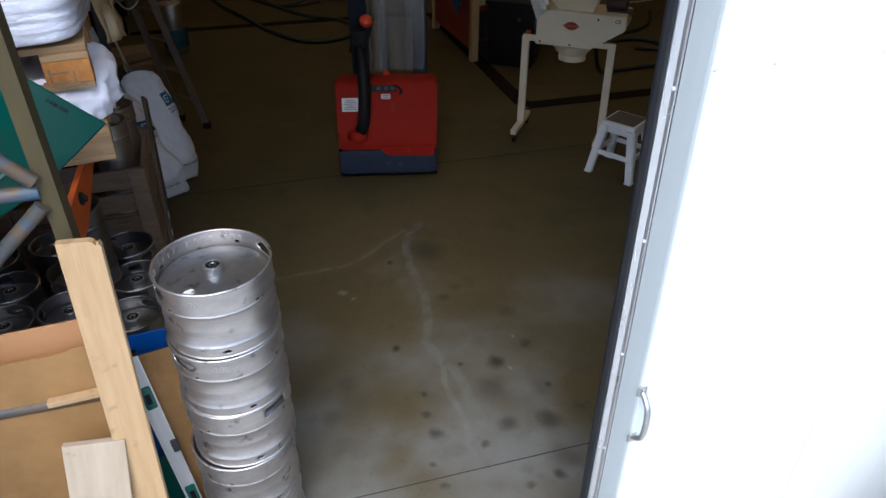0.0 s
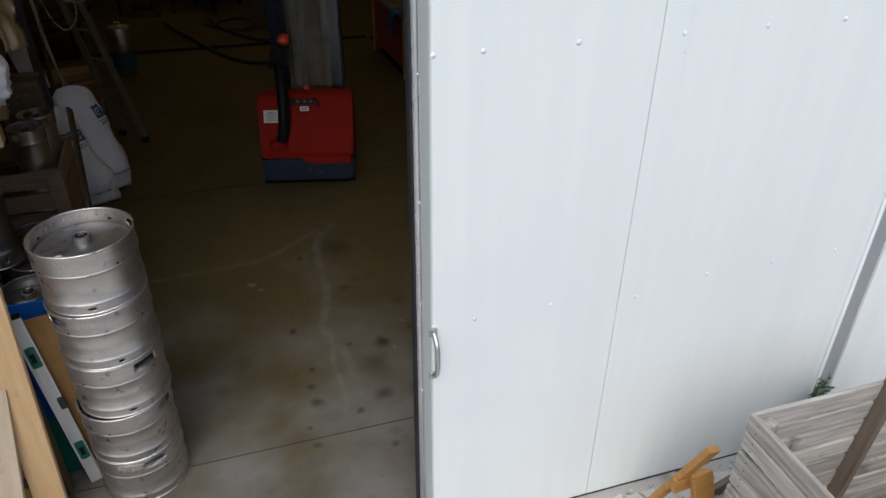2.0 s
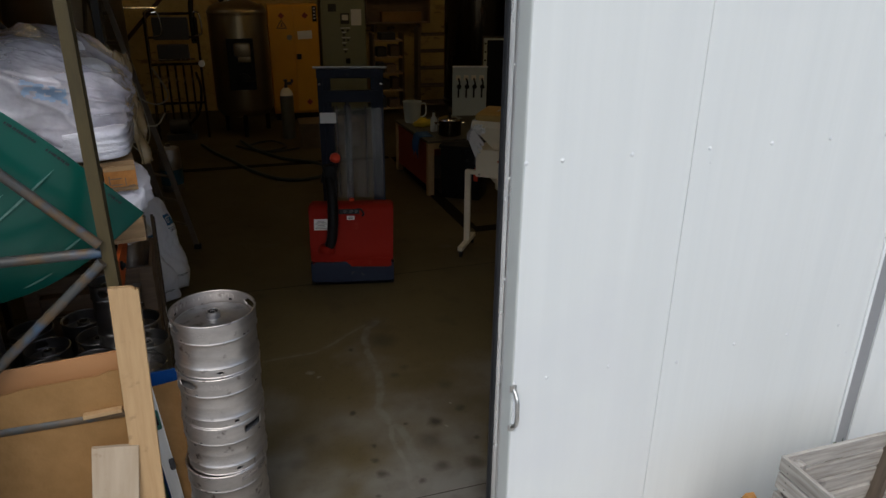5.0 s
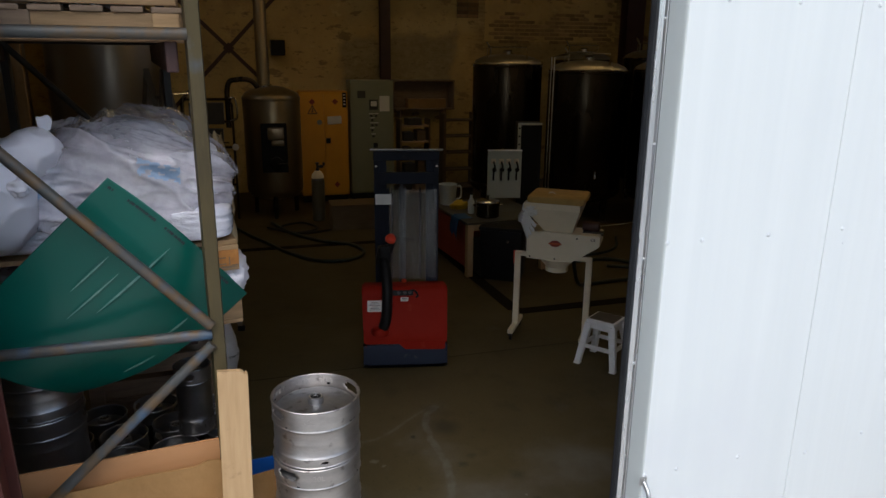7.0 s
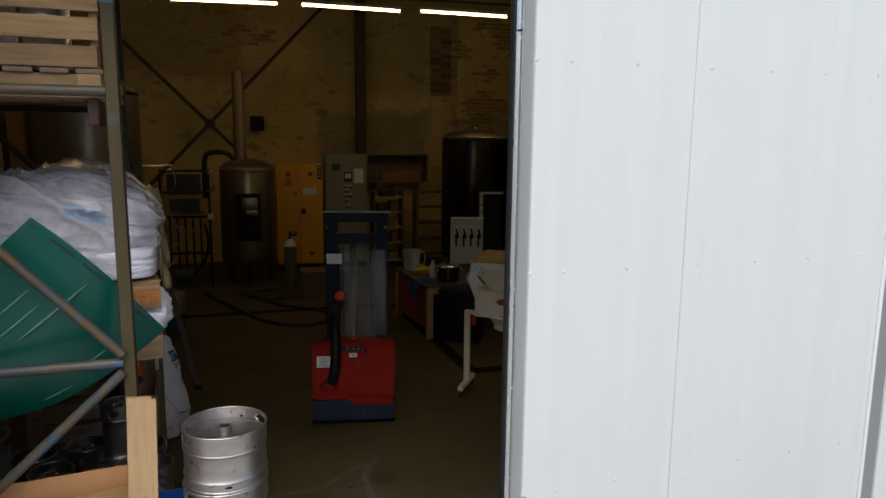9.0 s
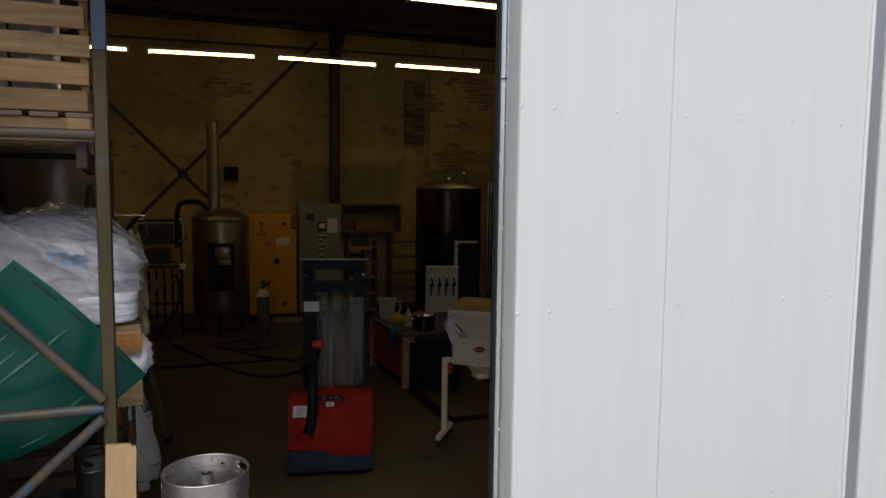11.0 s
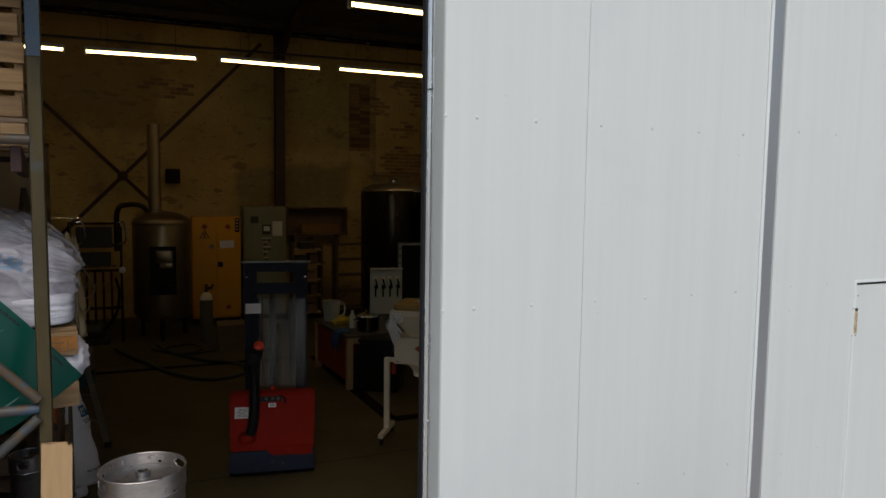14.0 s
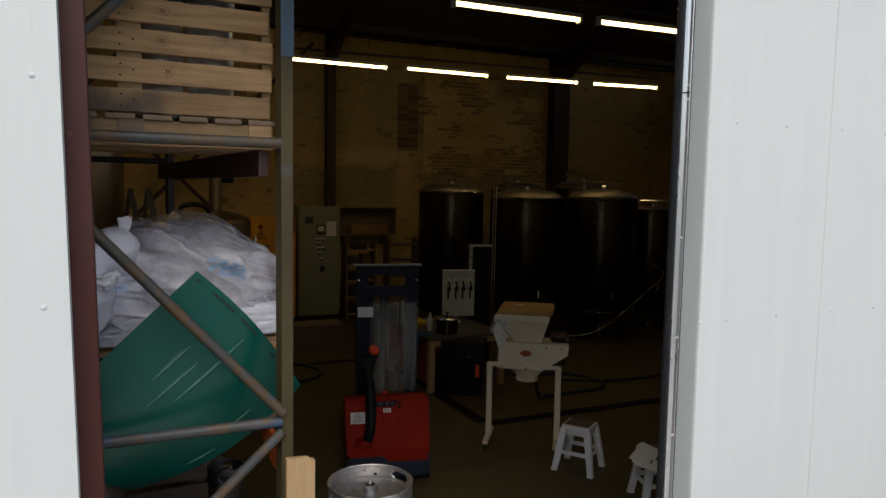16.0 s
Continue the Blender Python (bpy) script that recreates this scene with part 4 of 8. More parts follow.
# ---- sliding door: two clad leaves with a grey meeting profile ----
H_D = 4.6
leaf = thing("sliding_door", pose(0, DOOR_Y, 0.02), "white insulated sliding door leaf, slid half open", "door", kind="structure")
for xa, xb in ((1.0365, 1.8005), (1.8030, 3.0105)):
    part("panel", B((((xa + xb) / 2, 0.049, H_D / 2), (xb - xa, 0.098, H_D), (0, 0, 0), 0.0025)), "door", leaf)
LIE = Matrix(((1, 0, 0, 0), (0, 0, 1, 0), (0, 1, 0, 0), (0, 0, 0, 1)))
for name, material, label, prof in (("edge_cover", "edge_paint", "grey-white folded edge cover", [(1.0365, -0.0015), (1.0365, 0.101), (1.028, 0.101), (1.0285, 0.05), (1.0305, 0.012), (1.033, 0.002)]),
                                    ("gap_strip", "rubber", "dark gap behind the edge", [(1.040, 0.102), (1.040, 0.110), (1.0325, 0.110), (1.0325, 0.102)]),
                                    ("edge_lip", "alu", "shiny aluminium edge lip", [(1.060, 0.111), (1.060, 0.1475), (1.0150, 0.1475), (1.0140, 0.141), (1.0190, 0.134), (1.0265, 0.126), (1.0285, 0.113), (1.031, 0.111)]),
                                    ("seal", "rubber", "black rubber edge seal", [(1.040, 0.1485), (1.040, 0.190), (1.010, 0.190), (1.003, 0.180), (1.001, 0.165), (1.006, 0.1485)])):
    bm = bmesh.new()
    prism(bm, prof, H_D, LIE)
    part(name, bm, material, leaf, label)
part("coupling", B(((1.0215, 0.129, 3.19), (0.016, 0.038, 0.004))), "rubber", leaf, "dark butt joint in the lip")
for z in (0.35, 0.78, 1.22, 1.65, 2.10, 2.55, 3.0, 3.16, 3.22, 3.6):
    ob = new("screw", bolt_mesh)
    ob.parent = leaf
    ob.matrix_basis = pose(1.0278, 0.121, z, 0, -75, 0) @ Matrix.Diagonal((0.7, 0.7, 0.9, 1))
xs = (1.042, 1.198, 1.510, 1.885, 2.205, 2.523, 2.847)
bolts([(x, z - (0.045 if x == 1.885 and z < 2 else 0.0)) for x in xs for z in (3.062, 2.192, 1.197)] + [(x, 0.045) for x in (1.198, 1.51, 1.889, 2.202, 2.523, 2.847)], 0.0, leaf)
bolts([(1.345, 3.17), (1.9, 2.13), (2.95, 1.02), (2.82, 2.95)], 0.003, leaf)
# Black strip put in for the shaded gap below the door.
part("bottom_seal", B(((2.03, 0.045, -0.011), (2.0, 0.08, 0.020))), "rubber", leaf, "black strip standing for the dark gap under the door")
handle = thing("door_handle", pose(1.036, DOOR_Y, 1.09), "bowed zinc pull handle screwed to the door", "handle")
part("grip", T([(0.002, -0.006, 0.098), (0.004, -0.02, 0.088), (0.004, -0.045, 0.06), (0.004, -0.052, 0.0), (0.004, -0.045, -0.06), (0.002, -0.02, -0.088), (0, -0.006, -0.098)], 0.0095, 10, 5), "zinc", handle, smooth=True)
for z in (0.103, -0.103):
    part("plate", B(((0, -0.004, z), (0.032, 0.006, 0.034), (0, 0, 0), 0.002)), "zinc", handle)
    part("screw", L([(0.005, 0), (0.004, 0.004), (0.001, 0.005)], 8, m=pose(0.005, -0.007, z + 0.006, 90, 0, 0)), "zinc", handle)

post = thing("meeting_profile", pose(3.086, DOOR_Y, 0.02), "dull grey metal profile between the door leaves", "door profile", kind="structure")
part("channel", B(((-0.003, 0.04, H_D / 2), (0.098, 0.06, H_D), (0, 0, 0), 0.003)), "alu_dull", post)
part("lip", B(((-0.0632, -0.001, H_D / 2), (0.0205, 0.012, H_D), (0, 0, 0), 0.002)), "trim", post, "white folded lip")
part("gap", B(((-0.0747, 0.02, H_D / 2), (0.002, 0.03, H_D))), "rubber", post)

leaf2 = thing("sliding_door", pose(0, DOOR_Y, 0.02), "white insulated door leaf with a personnel door in it", "door", kind="structure")
bm = bmesh.new()
prism(bm, [(3.132, 0.0), (3.8775, 0.0), (3.8775, 2.196), (4.886, 2.196), (4.886, 0.0), (6.49, 0.0), (6.49, H_D), (3.132, H_D)], 0.07)
part("panel", bm, "door", leaf2)
wicket = part("personnel_door", B(((4.382, 0.036, 1.09), (1.0, 0.070, 2.18), (0, 0, 0), 0.003)), "door", leaf2, "flush white personnel door")
part("frame_strip", B(((3.867, -0.0015, 1.10), (0.016, 0.004, 2.20))), "trim", leaf2)
part("frame_strip", B(((4.37, -0.0015, 2.206), (1.02, 0.004, 0.016))), "trim", leaf2)
part("gap", B(((4.382, 0.028, 2.188), (1.008, 0.03, 0.014))), "rubber", leaf2)
part("gap", B(((3.8795, 0.028, 1.09), (0.003, 0.03, 2.18))), "rubber", leaf2)
for z in (1.95, 0.5):
    hg = part("hinge", L([(0.008, -0.072), (0.0095, -0.066), (0.0095, -0.002), (0.008, 0.0), (0.0095, 0.002), (0.0095, 0.066), (0.008, 0.072)], 10, (3.878, -0.006, z)), "rusty_cream", wicket, "yellowed rusty hinge", smooth=True)
    part("hinge_pin", B(((3.878, -0.008, z + 0.080), (0.016, 0.012, 0.018), (0, 0, 0), 0.003)), "dark_metal", hg)
    for dx, dz in ((-0.018, 0.085), (0.018, 0.085), (-0.018, -0.085), (0.018, -0.085), (-0.016, 0.16), (0.02, 0.165)):
        part("screw", L([(0.0045, 0), (0.003, 0.002)], 8, m=pose(3.878 + dx, 0.0, z + dz, 90, 0, 0)), "dark_metal", hg)
bolts([(x, z) for x in (3.287, 3.606) for z in (3.096, 2.204, 1.19, 0.075)] + [(4.1, 3.09), (4.4, 3.09), (3.29, 2.06), (3.29, 1.07)], 0.0, leaf2)

# ---- fluorescent fittings on a slotted tray ----


def fluorescent(ends, z):
    (xa, ya), (xb, yb) = ends
    d = Vector((xb - xa, yb - ya))
    f = thing("fluorescent_light", pose((xa + xb) / 2, (ya + yb) / 2, z, 0, 0, math.degrees(math.atan2(d.y, d.x))), "lit fluorescent batten with a clear diffuser", "light", "hall lights")
    ln = d.length
    part("housing", B(((0, 0, 0.055), (ln, 0.10, 0.05), (0, 0, 0), 0.01)), "pale_plastic", f)
    bm = bmesh.new()
    prism(bm, [(-0.034, 0.03), (-0.034, 0.008), (-0.022, -0.005), (0, -0.010), (0.022, -0.005), (0.034, 0.008), (0.034, 0.03)], ln - 0.06, pose(-(ln - 0.06) / 2, 0, 0, 0, 0, -90))
    part("diffuser", bm, "tube", f, "glowing diffuser")
    for s in (-1, 1):
        part("end_cap", B(((s * (ln / 2 - 0.012), 0, 0.01), (0.03, 0.10, 0.085), (0, 0, 0), 0.012)), "pale_plastic", f)
        part("hanger", T([(s * ln * 0.3, 0, 0.07), (s * ln * 0.3, 0, 2.31)], 0.004, 6), "dark_metal", f)


ROW_A = [((-2.58, 10.50), (-0.92, 10.46)), ((-0.66, 10.45), (0.93, 10.24)), ((1.25, 10.18), (2.88, 10.17)), ((3.15, 10.06), (4.70, 10.02)), ((5.02, 10.0), (6.48, 9.85)), ((6.76, 9.82), (8.13, 9.60))]
ROW_B = [((2.06, 5.97), (3.70, 5.94)), ((3.92, 5.90), (5.5, 5.82)), ((5.75, 5.8), (7.3, 5.7))]
for row in (ROW_A, ROW_B):
    for ends in row:
        fluorescent(ends, 4.75)
    (xa, ya), (xb, yb) = row[0][0], row[-1][1]
    tray = thing("cable_tray", O, "thin slotted cable tray carrying the lights", "cable tray")
    d = Vector((xb - xa, yb - ya))
    part("rail", B((((xa + xb) / 2, (ya + yb) / 2, 4.93), (d.length, 0.06, 0.03), (0, 0, math.degrees(math.atan2(d.y, d.x))))), "dark_metal", tray)
    for k in range(6):
        q = k / 5
        part("hanger", T([(xa + d.x * q, ya + d.y * q, 4.94), (xa + d.x * q, ya + d.y * q, 7.05)], 0.004, 6), "dark_metal", tray)

# ---- keg stack at the door ----


def sheet_ring(bm, r, z0, z1, holes, seg=96, rows=8, flare=0.0):
    """A thin upright ring with oblong holes, each (angle, half angle, z0, z1)."""
    zs = [z0 + (z1 - z0) * k / rows for k in range(rows + 1)]
    grid = [[bm.verts.new(((r + flare * (z - z0)) * math.cos(2 * math.pi * k / seg), (r + flare * (z - z0)) * math.sin(2 * math.pi * k / seg), z)) for k in range(seg)] for z in zs]
    for i in range(rows):
        for k in range(seg):
            a, z = 2 * math.pi * (k + 0.5) / seg, (zs[i] + zs[i + 1]) / 2
            inside = False
            for ha, hw, h0, h1 in holes:
                da = (a - ha + math.pi) % (2 * math.pi) - math.pi
                corner = abs(da) > hw * 0.80 and (z < h0 + (h1 - h0) * 0.28 or z > h1 - (h1 - h0) * 0.28)
                inside |= abs(da) < hw and h0 < z < h1 and not corner
            if not inside:
                bm.faces.new((grid[i][k], grid[i][(k + 1) % seg], grid[i + 1][(k + 1) % seg], grid[i + 1][k]))


def keg(m, label, material="keg", r=0.2, h=0.28, group="", marks=None, sticker=False, seg=64, slots=0.0, holes=(1.0, 1.0 + math.pi), turn=0):
    k = thing("beer_keg", m, label, "keg", group)
    rb = r - 0.0065
    squat = h < 0.32
    seam, low = (h * 0.655, 0.050) if squat else (h - 0.085, 0.085)
    body = [(0.06, 0.035), (rb * 0.75, 0.030), (rb * 0.93, 0.034), (rb - 0.004, low - 0.010), (r - 0.0035, low - 0.005), (r - 0.0005, low), (r - 0.0030, low + 0.006), (rb, low + 0.012)]
    for q in (0.42,) if squat else (0.35, 0.62):
        z = h * q
        body += [(rb, z - 0.005), (rb + 0.0008, z), (rb, z + 0.005)]
    body += [(rb, seam - 0.016), (r - 0.0030, seam - 0.008), (r + 0.0004, seam), (r - 0.002, seam + 0.006), (rb * 0.985, seam + 0.009), (rb * 0.97, h - 0.068)]
    part("body", L(body, seg), material, k, smooth=True)
    part("head", L([(rb * 0.97, h - 0.0682), (rb * 0.94, h - 0.062), (rb * 0.8, h - 0.056), (rb * 0.5, h - 0.052), (0.045, h - 0.050)], seg), "keg_head" if material == "keg" else material, k, "dished head, darker than the keg wall, with stains", smooth=True)
    bm = bmesh.new()
    sheet_ring(bm, r - 0.0042, seam + 0.003, h - 0.005, [(a, 0.29, h - 0.058, h - 0.020) for a in holes], 96, 16)
    top = part("top_chime", bm, material, k, smooth=2)
    so = top.modifiers.new("thick", "SOLIDIFY")
    so.thickness, so.offset = 0.004, 0
    bm = bmesh.new()
    sheet_ring(bm, r - 0.0068, 0.005, low - 0.004, [(slots + a, 0.062, low * 0.42, low * 0.72) for a in (0.2, 1.77, 3.34, 4.91)], 128, 12)
    bot = part("bottom_chime", bm, material, k, smooth=2)
    so = bot.modifiers.new("thick", "SOLIDIFY")
    so.thickness, so.offset = 0.004, 0
    for z, rr in ((0.0055, r - 0.0065), (h - 0.005, r - 0.003)):
        part("rolled_rim", L([(rr + 0.0050 * math.cos(a), z + 0.005 * math.sin(a)) for a in [2 * math.pi * q / 10 for q in range(11)]], seg, cap=False), material, k, smooth=True)
    if squat:
        for a in (slots + 0.9, slots + 2.5, slots + 4.1, slots + 5.6):
            part("weep_hole", B(((0, 0, 0), (0.013, 0.003, 0.006), (0, 0, 0), 0.001)), "black", k, "dark drain slot at the seam").matrix_basis = pose(0, 0, seam + 0.010) @ pose(0, 0, 0, 0, 0, math.degrees(a)) @ pose(r - 0.0030, 0, 0, 0, 0, 90)
            part("weep_hole", B(((0, 0, 0), (0.016, 0.003, 0.010), (0, 0, 0), 0.001)), "black", k, "dark drain slot inside the rim").matrix_basis = pose(0, 0, h - 0.050) @ pose(0, 0, 0, 0, 0, math.degrees(a) + 20) @ pose(r - 0.0070, 0, 0, 0, 0, 90)
    valve = part("valve", L([(0.042, h - 0.056), (0.036, h - 0.050), (0.034, h - 0.022), (0.030, h - 0.019), (0.027, h - 0.019), (0.025, h - 0.024), (0.020, h - 0.024), (0.019, h - 0.020), (0.010, h - 0.020), (0.008, h - 0.023)], 24), "keg_head", k, smooth=True)
    part("valve_ring", L([(0.030, h - 0.0185), (0.026, h - 0.0182)], 20, cap=False), "zinc", valve)
    part("valve_seat", L([(0.0245, h - 0.0236), (0.020, h - 0.0192), (0.013, h - 0.0192), (0.011, h - 0.0215), (0.002, h - 0.0215)], 20), "black", valve, "black rubber seat of the valve", smooth=True)
    if marks:
        lettering("volume_mark", marks, 0.036, material, k, pose(0, 0, h - 0.045, 0, 0, turn), r - 0.0035, "embossed volume mark", 0.0018)
    return k


KX, KY, KH = -0.192, 2.033, 0.279
HOLE, SLOT, MARK = (-64, -26, -45, -141, -160), (-91, -58, -75, -73, -88), (-140, -150, -120, -96, -107)
for i in range(5):
    a = radians(HOLE[i])
    k = keg(pose(KX + (-0.030, -0.026, -0.012, -0.006, -0.002)[i], KY + (0.004, -0.003, 0.002, -0.004, 0.0)[i], i * KH), "scuffed stainless 20-litre keg in the stack by the door", group="stacked kegs",
            marks="20L" if i > 2 else None, holes=(a, a + math.pi), slots=radians(SLOT[i]) - 0.2, turn=MARK[i] + 90)
    if i == 4:
        top_keg = k
    if i < 2:
        dots = bmesh.new()
        for c in range(26):
            for w in range(5):
                a = radians((-112, -70)[i] + 1.75 * c)
                if (c * 7 + w * 3 + i) % 6:
                    box(dots, (0.2005 * math.cos(a), 0.2005 * math.sin(a), KH - 0.052 + 0.0085 * w), (0.003, 0.0040, 0.0046), (0, 0, math.degrees(a)))
        part("embossed_plate", dots, "keg", k, "embossed field of small dots")
bm = bmesh.new()
pillow(bm, (0.055, 0.04, 0.002), 4, nx=10, ny=8, nz=1, power=2.5, lump=0.006, fold=0.002, freq=40)
lab = part("torn_label", bm, "label", top_keg, "torn remains of a paper label")
lab.matrix_basis = pose(-0.085, -0.10, KH - 0.0530, 0, 0, 30)
for k in range(16):
    if k % 5 != 3:
        a = radians(60 + 8 * k)
        part("embossed_mark", B(((0.1935 * math.cos(a), 0.1935 * math.sin(a), KH - 0.034), (0.0065, 0.011, 0.022), (0, 0, math.degrees(a)), 0.0015)), "keg", top_keg)

# ---- pallet rack beside the opening ----
RX, RY, RD, RLEN = -0.617, 1.977, 1.06, 3.0


def upright(x0, y, front):
    f = thing("rack_upright", pose(x0, y, 0, 0, 0, 0 if front else 5), "worn blue and ochre pallet rack frame" if front else "dark pallet rack frame at the far end of the bay", "rack frame", "rack frames")
    for x in (0.0, -RD):
        bm = bmesh.new()
        prism(bm, [(-0.002, 0.008), (0.047, 0.008), (0.050, 0.073), (0.044, 0.073), (0.041, 0.014), (0.004, 0.014), (-0.007, 0.073), (-0.013, 0.073)], 4.3, pose(x, 0, 0) @ Matrix(((1, 0, 0, 0), (0, 0, 1, 0), (0, 1, 0, 0), (0, 0, 0, 1))))
        p = part("post", bm, "rack_post" if front else "dark_metal", f, "ochre post with blue paint left" if front else "")
        if front:
            part("splice", B(((x + 0.0225, 0.004, 3.80), (0.054, 0.007, 0.98))), "rack_blue", p, "blue upper post sleeve")
            part("foot_plate", B(((x, 0.03, 0.004), (0.12, 0.12, 0.008))), "rack", p)
    zs = (0.92, 1.745, 2.95, 4.15)
    for z in zs:
        part("strut", T([(0, 0.02, z), (-RD, 0.02, z)], 0.0235, 12), "rack" if front else "dark_metal", f, smooth=True)
    for (xa, za), (xb, zb) in (((0, 1.71), (-RD, 0.745)), ((0, 1.79), (-RD, 2.96)), ((-RD, 3.0), (0, 4.1)), ((-RD, 0.7), (0, 0.1))):
        part("diagonal", T([(xa, -0.006, za), (xb, -0.006, zb)], 0.0225, 12), "rack" if front else "dark_metal", f, smooth=True)
    return f


upright(RX, RY, True)
upright(-0.88, RY + RLEN, False)
for x in (RX - 0.19, RX - RD - 0.13):
    for z in (1.552, 2.866):
        b = thing("rack_beam", pose(x, RY + RLEN / 2 + 0.03, z, 0, 0, 5), "dark brown pallet rack beam with an orange connector" if z < 2 else "dark brown pallet rack beam", "rack beam", "rack beams")
        front = 0.46 if z < 2 and x > -1 else 0.0
        part("beam", B(((0, front / 2, 0), (0.045, RLEN - 0.08 - front, 0.115), (0, 0, 0), 0.006)), "brown_steel", b)
        if z < 2:
            if x > -1:
                bm = bmesh.new()
                prism(bm, [(2.11, 0.055), (2.11, -0.052), (2.15, -0.085), (2.24, -0.095), (2.32, -0.082), (2.60, -0.010), (2.64, 0.055)], 0.020, Matrix(((0, 1, 0, 0), (1, 0, 0, 0), (0, 0, 1, 0), (0, 0, 0, 1))))
                cn = part("connector", bm, "orange", b, "tapered orange connector plate")
                cn.matrix_basis = pose(x, RY + RLEN / 2 + 0.03, z, 0, 0, 5).inverted() @ pose(-0.611, 0, z)
                part("lock_pin", L([(0.022, 0), (0.024, 0.008), (0.014, 0.014), (0.010, 0.022), (0.002, 0.024)], 12, m=pose(0.020, 2.27, 0.012, 0, 90, 0)), "black", cn)
                part("bracket", B(((0.055, -1.0, 0.0), (0.070, 0.06, 0.06))), "brown_steel", b)
            part("connector", B(((0.0, RLEN / 2 - 0.045, -0.02), (0.062, 0.012, 0.22))), "brown_steel", b)


def pallet(m, label, group="", size=(1.2, 0.8), blockm="block", deck=7):
    """A block pallet, its long side along x, its base at z = 0."""
    p = thing("wooden_pallet", m, label, "pallet", group)
    lx, ly = size
    plank = {}

    def board(name, c, s, mt="pallet"):
        part(name, B((c, s, (0, 0, 0), 0.004)), mt, p)

    for y in (-ly / 2 + 0.05, 0, ly / 2 - 0.05):
        board("bottom_board", (0, y, 0.011), (lx, 0.1, 0.022))
        for x in (-lx / 2 + 0.072, 0, lx / 2 - 0.072):
            board("block", (x, y, 0.022 + 0.0395), (0.145, 0.098, 0.079), blockm)
    for x in (-lx / 2 + 0.072, 0, lx / 2 - 0.072):
        board("stringer", (x, 0, 0.112), (0.145, ly, 0.022))
    for k in range(deck):
        w = 0.145 if k % 2 == 0 else 0.1
        y = -ly / 2 + w / 2 + (ly - w) * k / (deck - 1)
        board("deck_board", (0, y, 0.134), (lx, min(w, ly / deck * 0.92), 0.022))
    return p


# lower shelf: a pallet of sacks, a second pallet of wrapped sacks on top
pallet(pose(-1.128, 2.772, 1.61, 0, 0, 8), "brown wooden pallet on the lower rack shelf", "rack pallets", blockm="pallet")
PZ = 1.88
pallet(pose(-1.128, 2.772, PZ, 0, 0, 8), "wooden pallet with orange pressed blocks under wrapped sacks", "rack pallets")


stamp = thing("pallet_stamp", pose(-1.128, 2.772, PZ, 0, 0, 8) @ pose(0.528, -0.4525, 0.061), "burnt stamp marks on the orange pallet block", "stamp")
for x, z, w, h in ((-0.05, 0.01, 0.006, 0.045), (-0.02, 0.018, 0.05, 0.005), (-0.02, -0.012, 0.05, 0.005), (0.02, 0.0, 0.005, 0.04), (0.045, -0.02, 0.03, 0.005), (0.0, -0.028, 0.10, 0.004)):
    part("mark", B(((x, 0, z), (w, 0.002, h))), "old_wood", stamp)


def sack(m, size, label, seed, name="filled_sack", group="", print_at=None, material="sack", **kw):
    s = thing(name, m, label, "sack", group)
    bm = bmesh.new()
    pillow(bm, size, seed, **kw)
    part("bag", bm, material, s, smooth=2)
    return s


for i, (x, y, w, yaw) in enumerate(((-0.735, 2.72, 0.50, 9), (-1.30, 2.72, 0.52, 4), (-0.84, 3.05, 0.40, 14))):
    sack(pose(x, y, 1.7555 + 0.066, 0, 0, yaw), (w, 0.60 if i < 2 else 0.36, 0.15), "white woven sack squeezed between two pallets", 10 + i, group="rack sacks", material="bag", power=3.6, lump=0.035, fold=0.035, freq=7)

load = thing("wrapped_load", pose(-1.105, 2.82, PZ + 0.145, 0, 0, 2), "pallet load of white sacks in crumpled clear film", "wrapped load")
seedv = Vector((3.1, 8.2, 1.7))
for i, (x, y, z, w, d, h, yaw) in enumerate(((-0.29, -0.20, 0.095, 0.56, 0.40, 0.17, 2), (0.29, -0.20, 0.095, 0.56, 0.40, 0.17, -3), (-0.29, 0.20, 0.095, 0.56, 0.40, 0.17, 0), (0.29, 0.20, 0.095, 0.56, 0.40, 0.17, 3),
                                            (-0.31, -0.17, 0.235, 0.50, 0.38, 0.16, 6), (0.27, -0.18, 0.24, 0.56, 0.40, 0.17, -5), (-0.27, 0.20, 0.23, 0.54, 0.38, 0.16, 3), (0.28, 0.20, 0.24, 0.54, 0.38, 0.16, 0),
                                            (-0.05, -0.17, 0.345, 0.50, 0.32, 0.14, -16), (0.33, -0.12, 0.375, 0.44, 0.36, 0.15, 8), (0.20, 0.10, 0.455, 0.46, 0.32, 0.15, -24), (-0.28, 0.12, 0.32, 0.40, 0.36, 0.12, 12))):
    bm = bmesh.new()
    pillow(bm, (w, d, h), 140 + i, nx=26, ny=18, nz=9, power=3.0, lump=0.02, fold=0.012, freq=6)
    part("sack", bm, "sack", load, "white filled sack under the film", smooth=2).matrix_basis = pose(x, y, z, 0, 0, yaw)


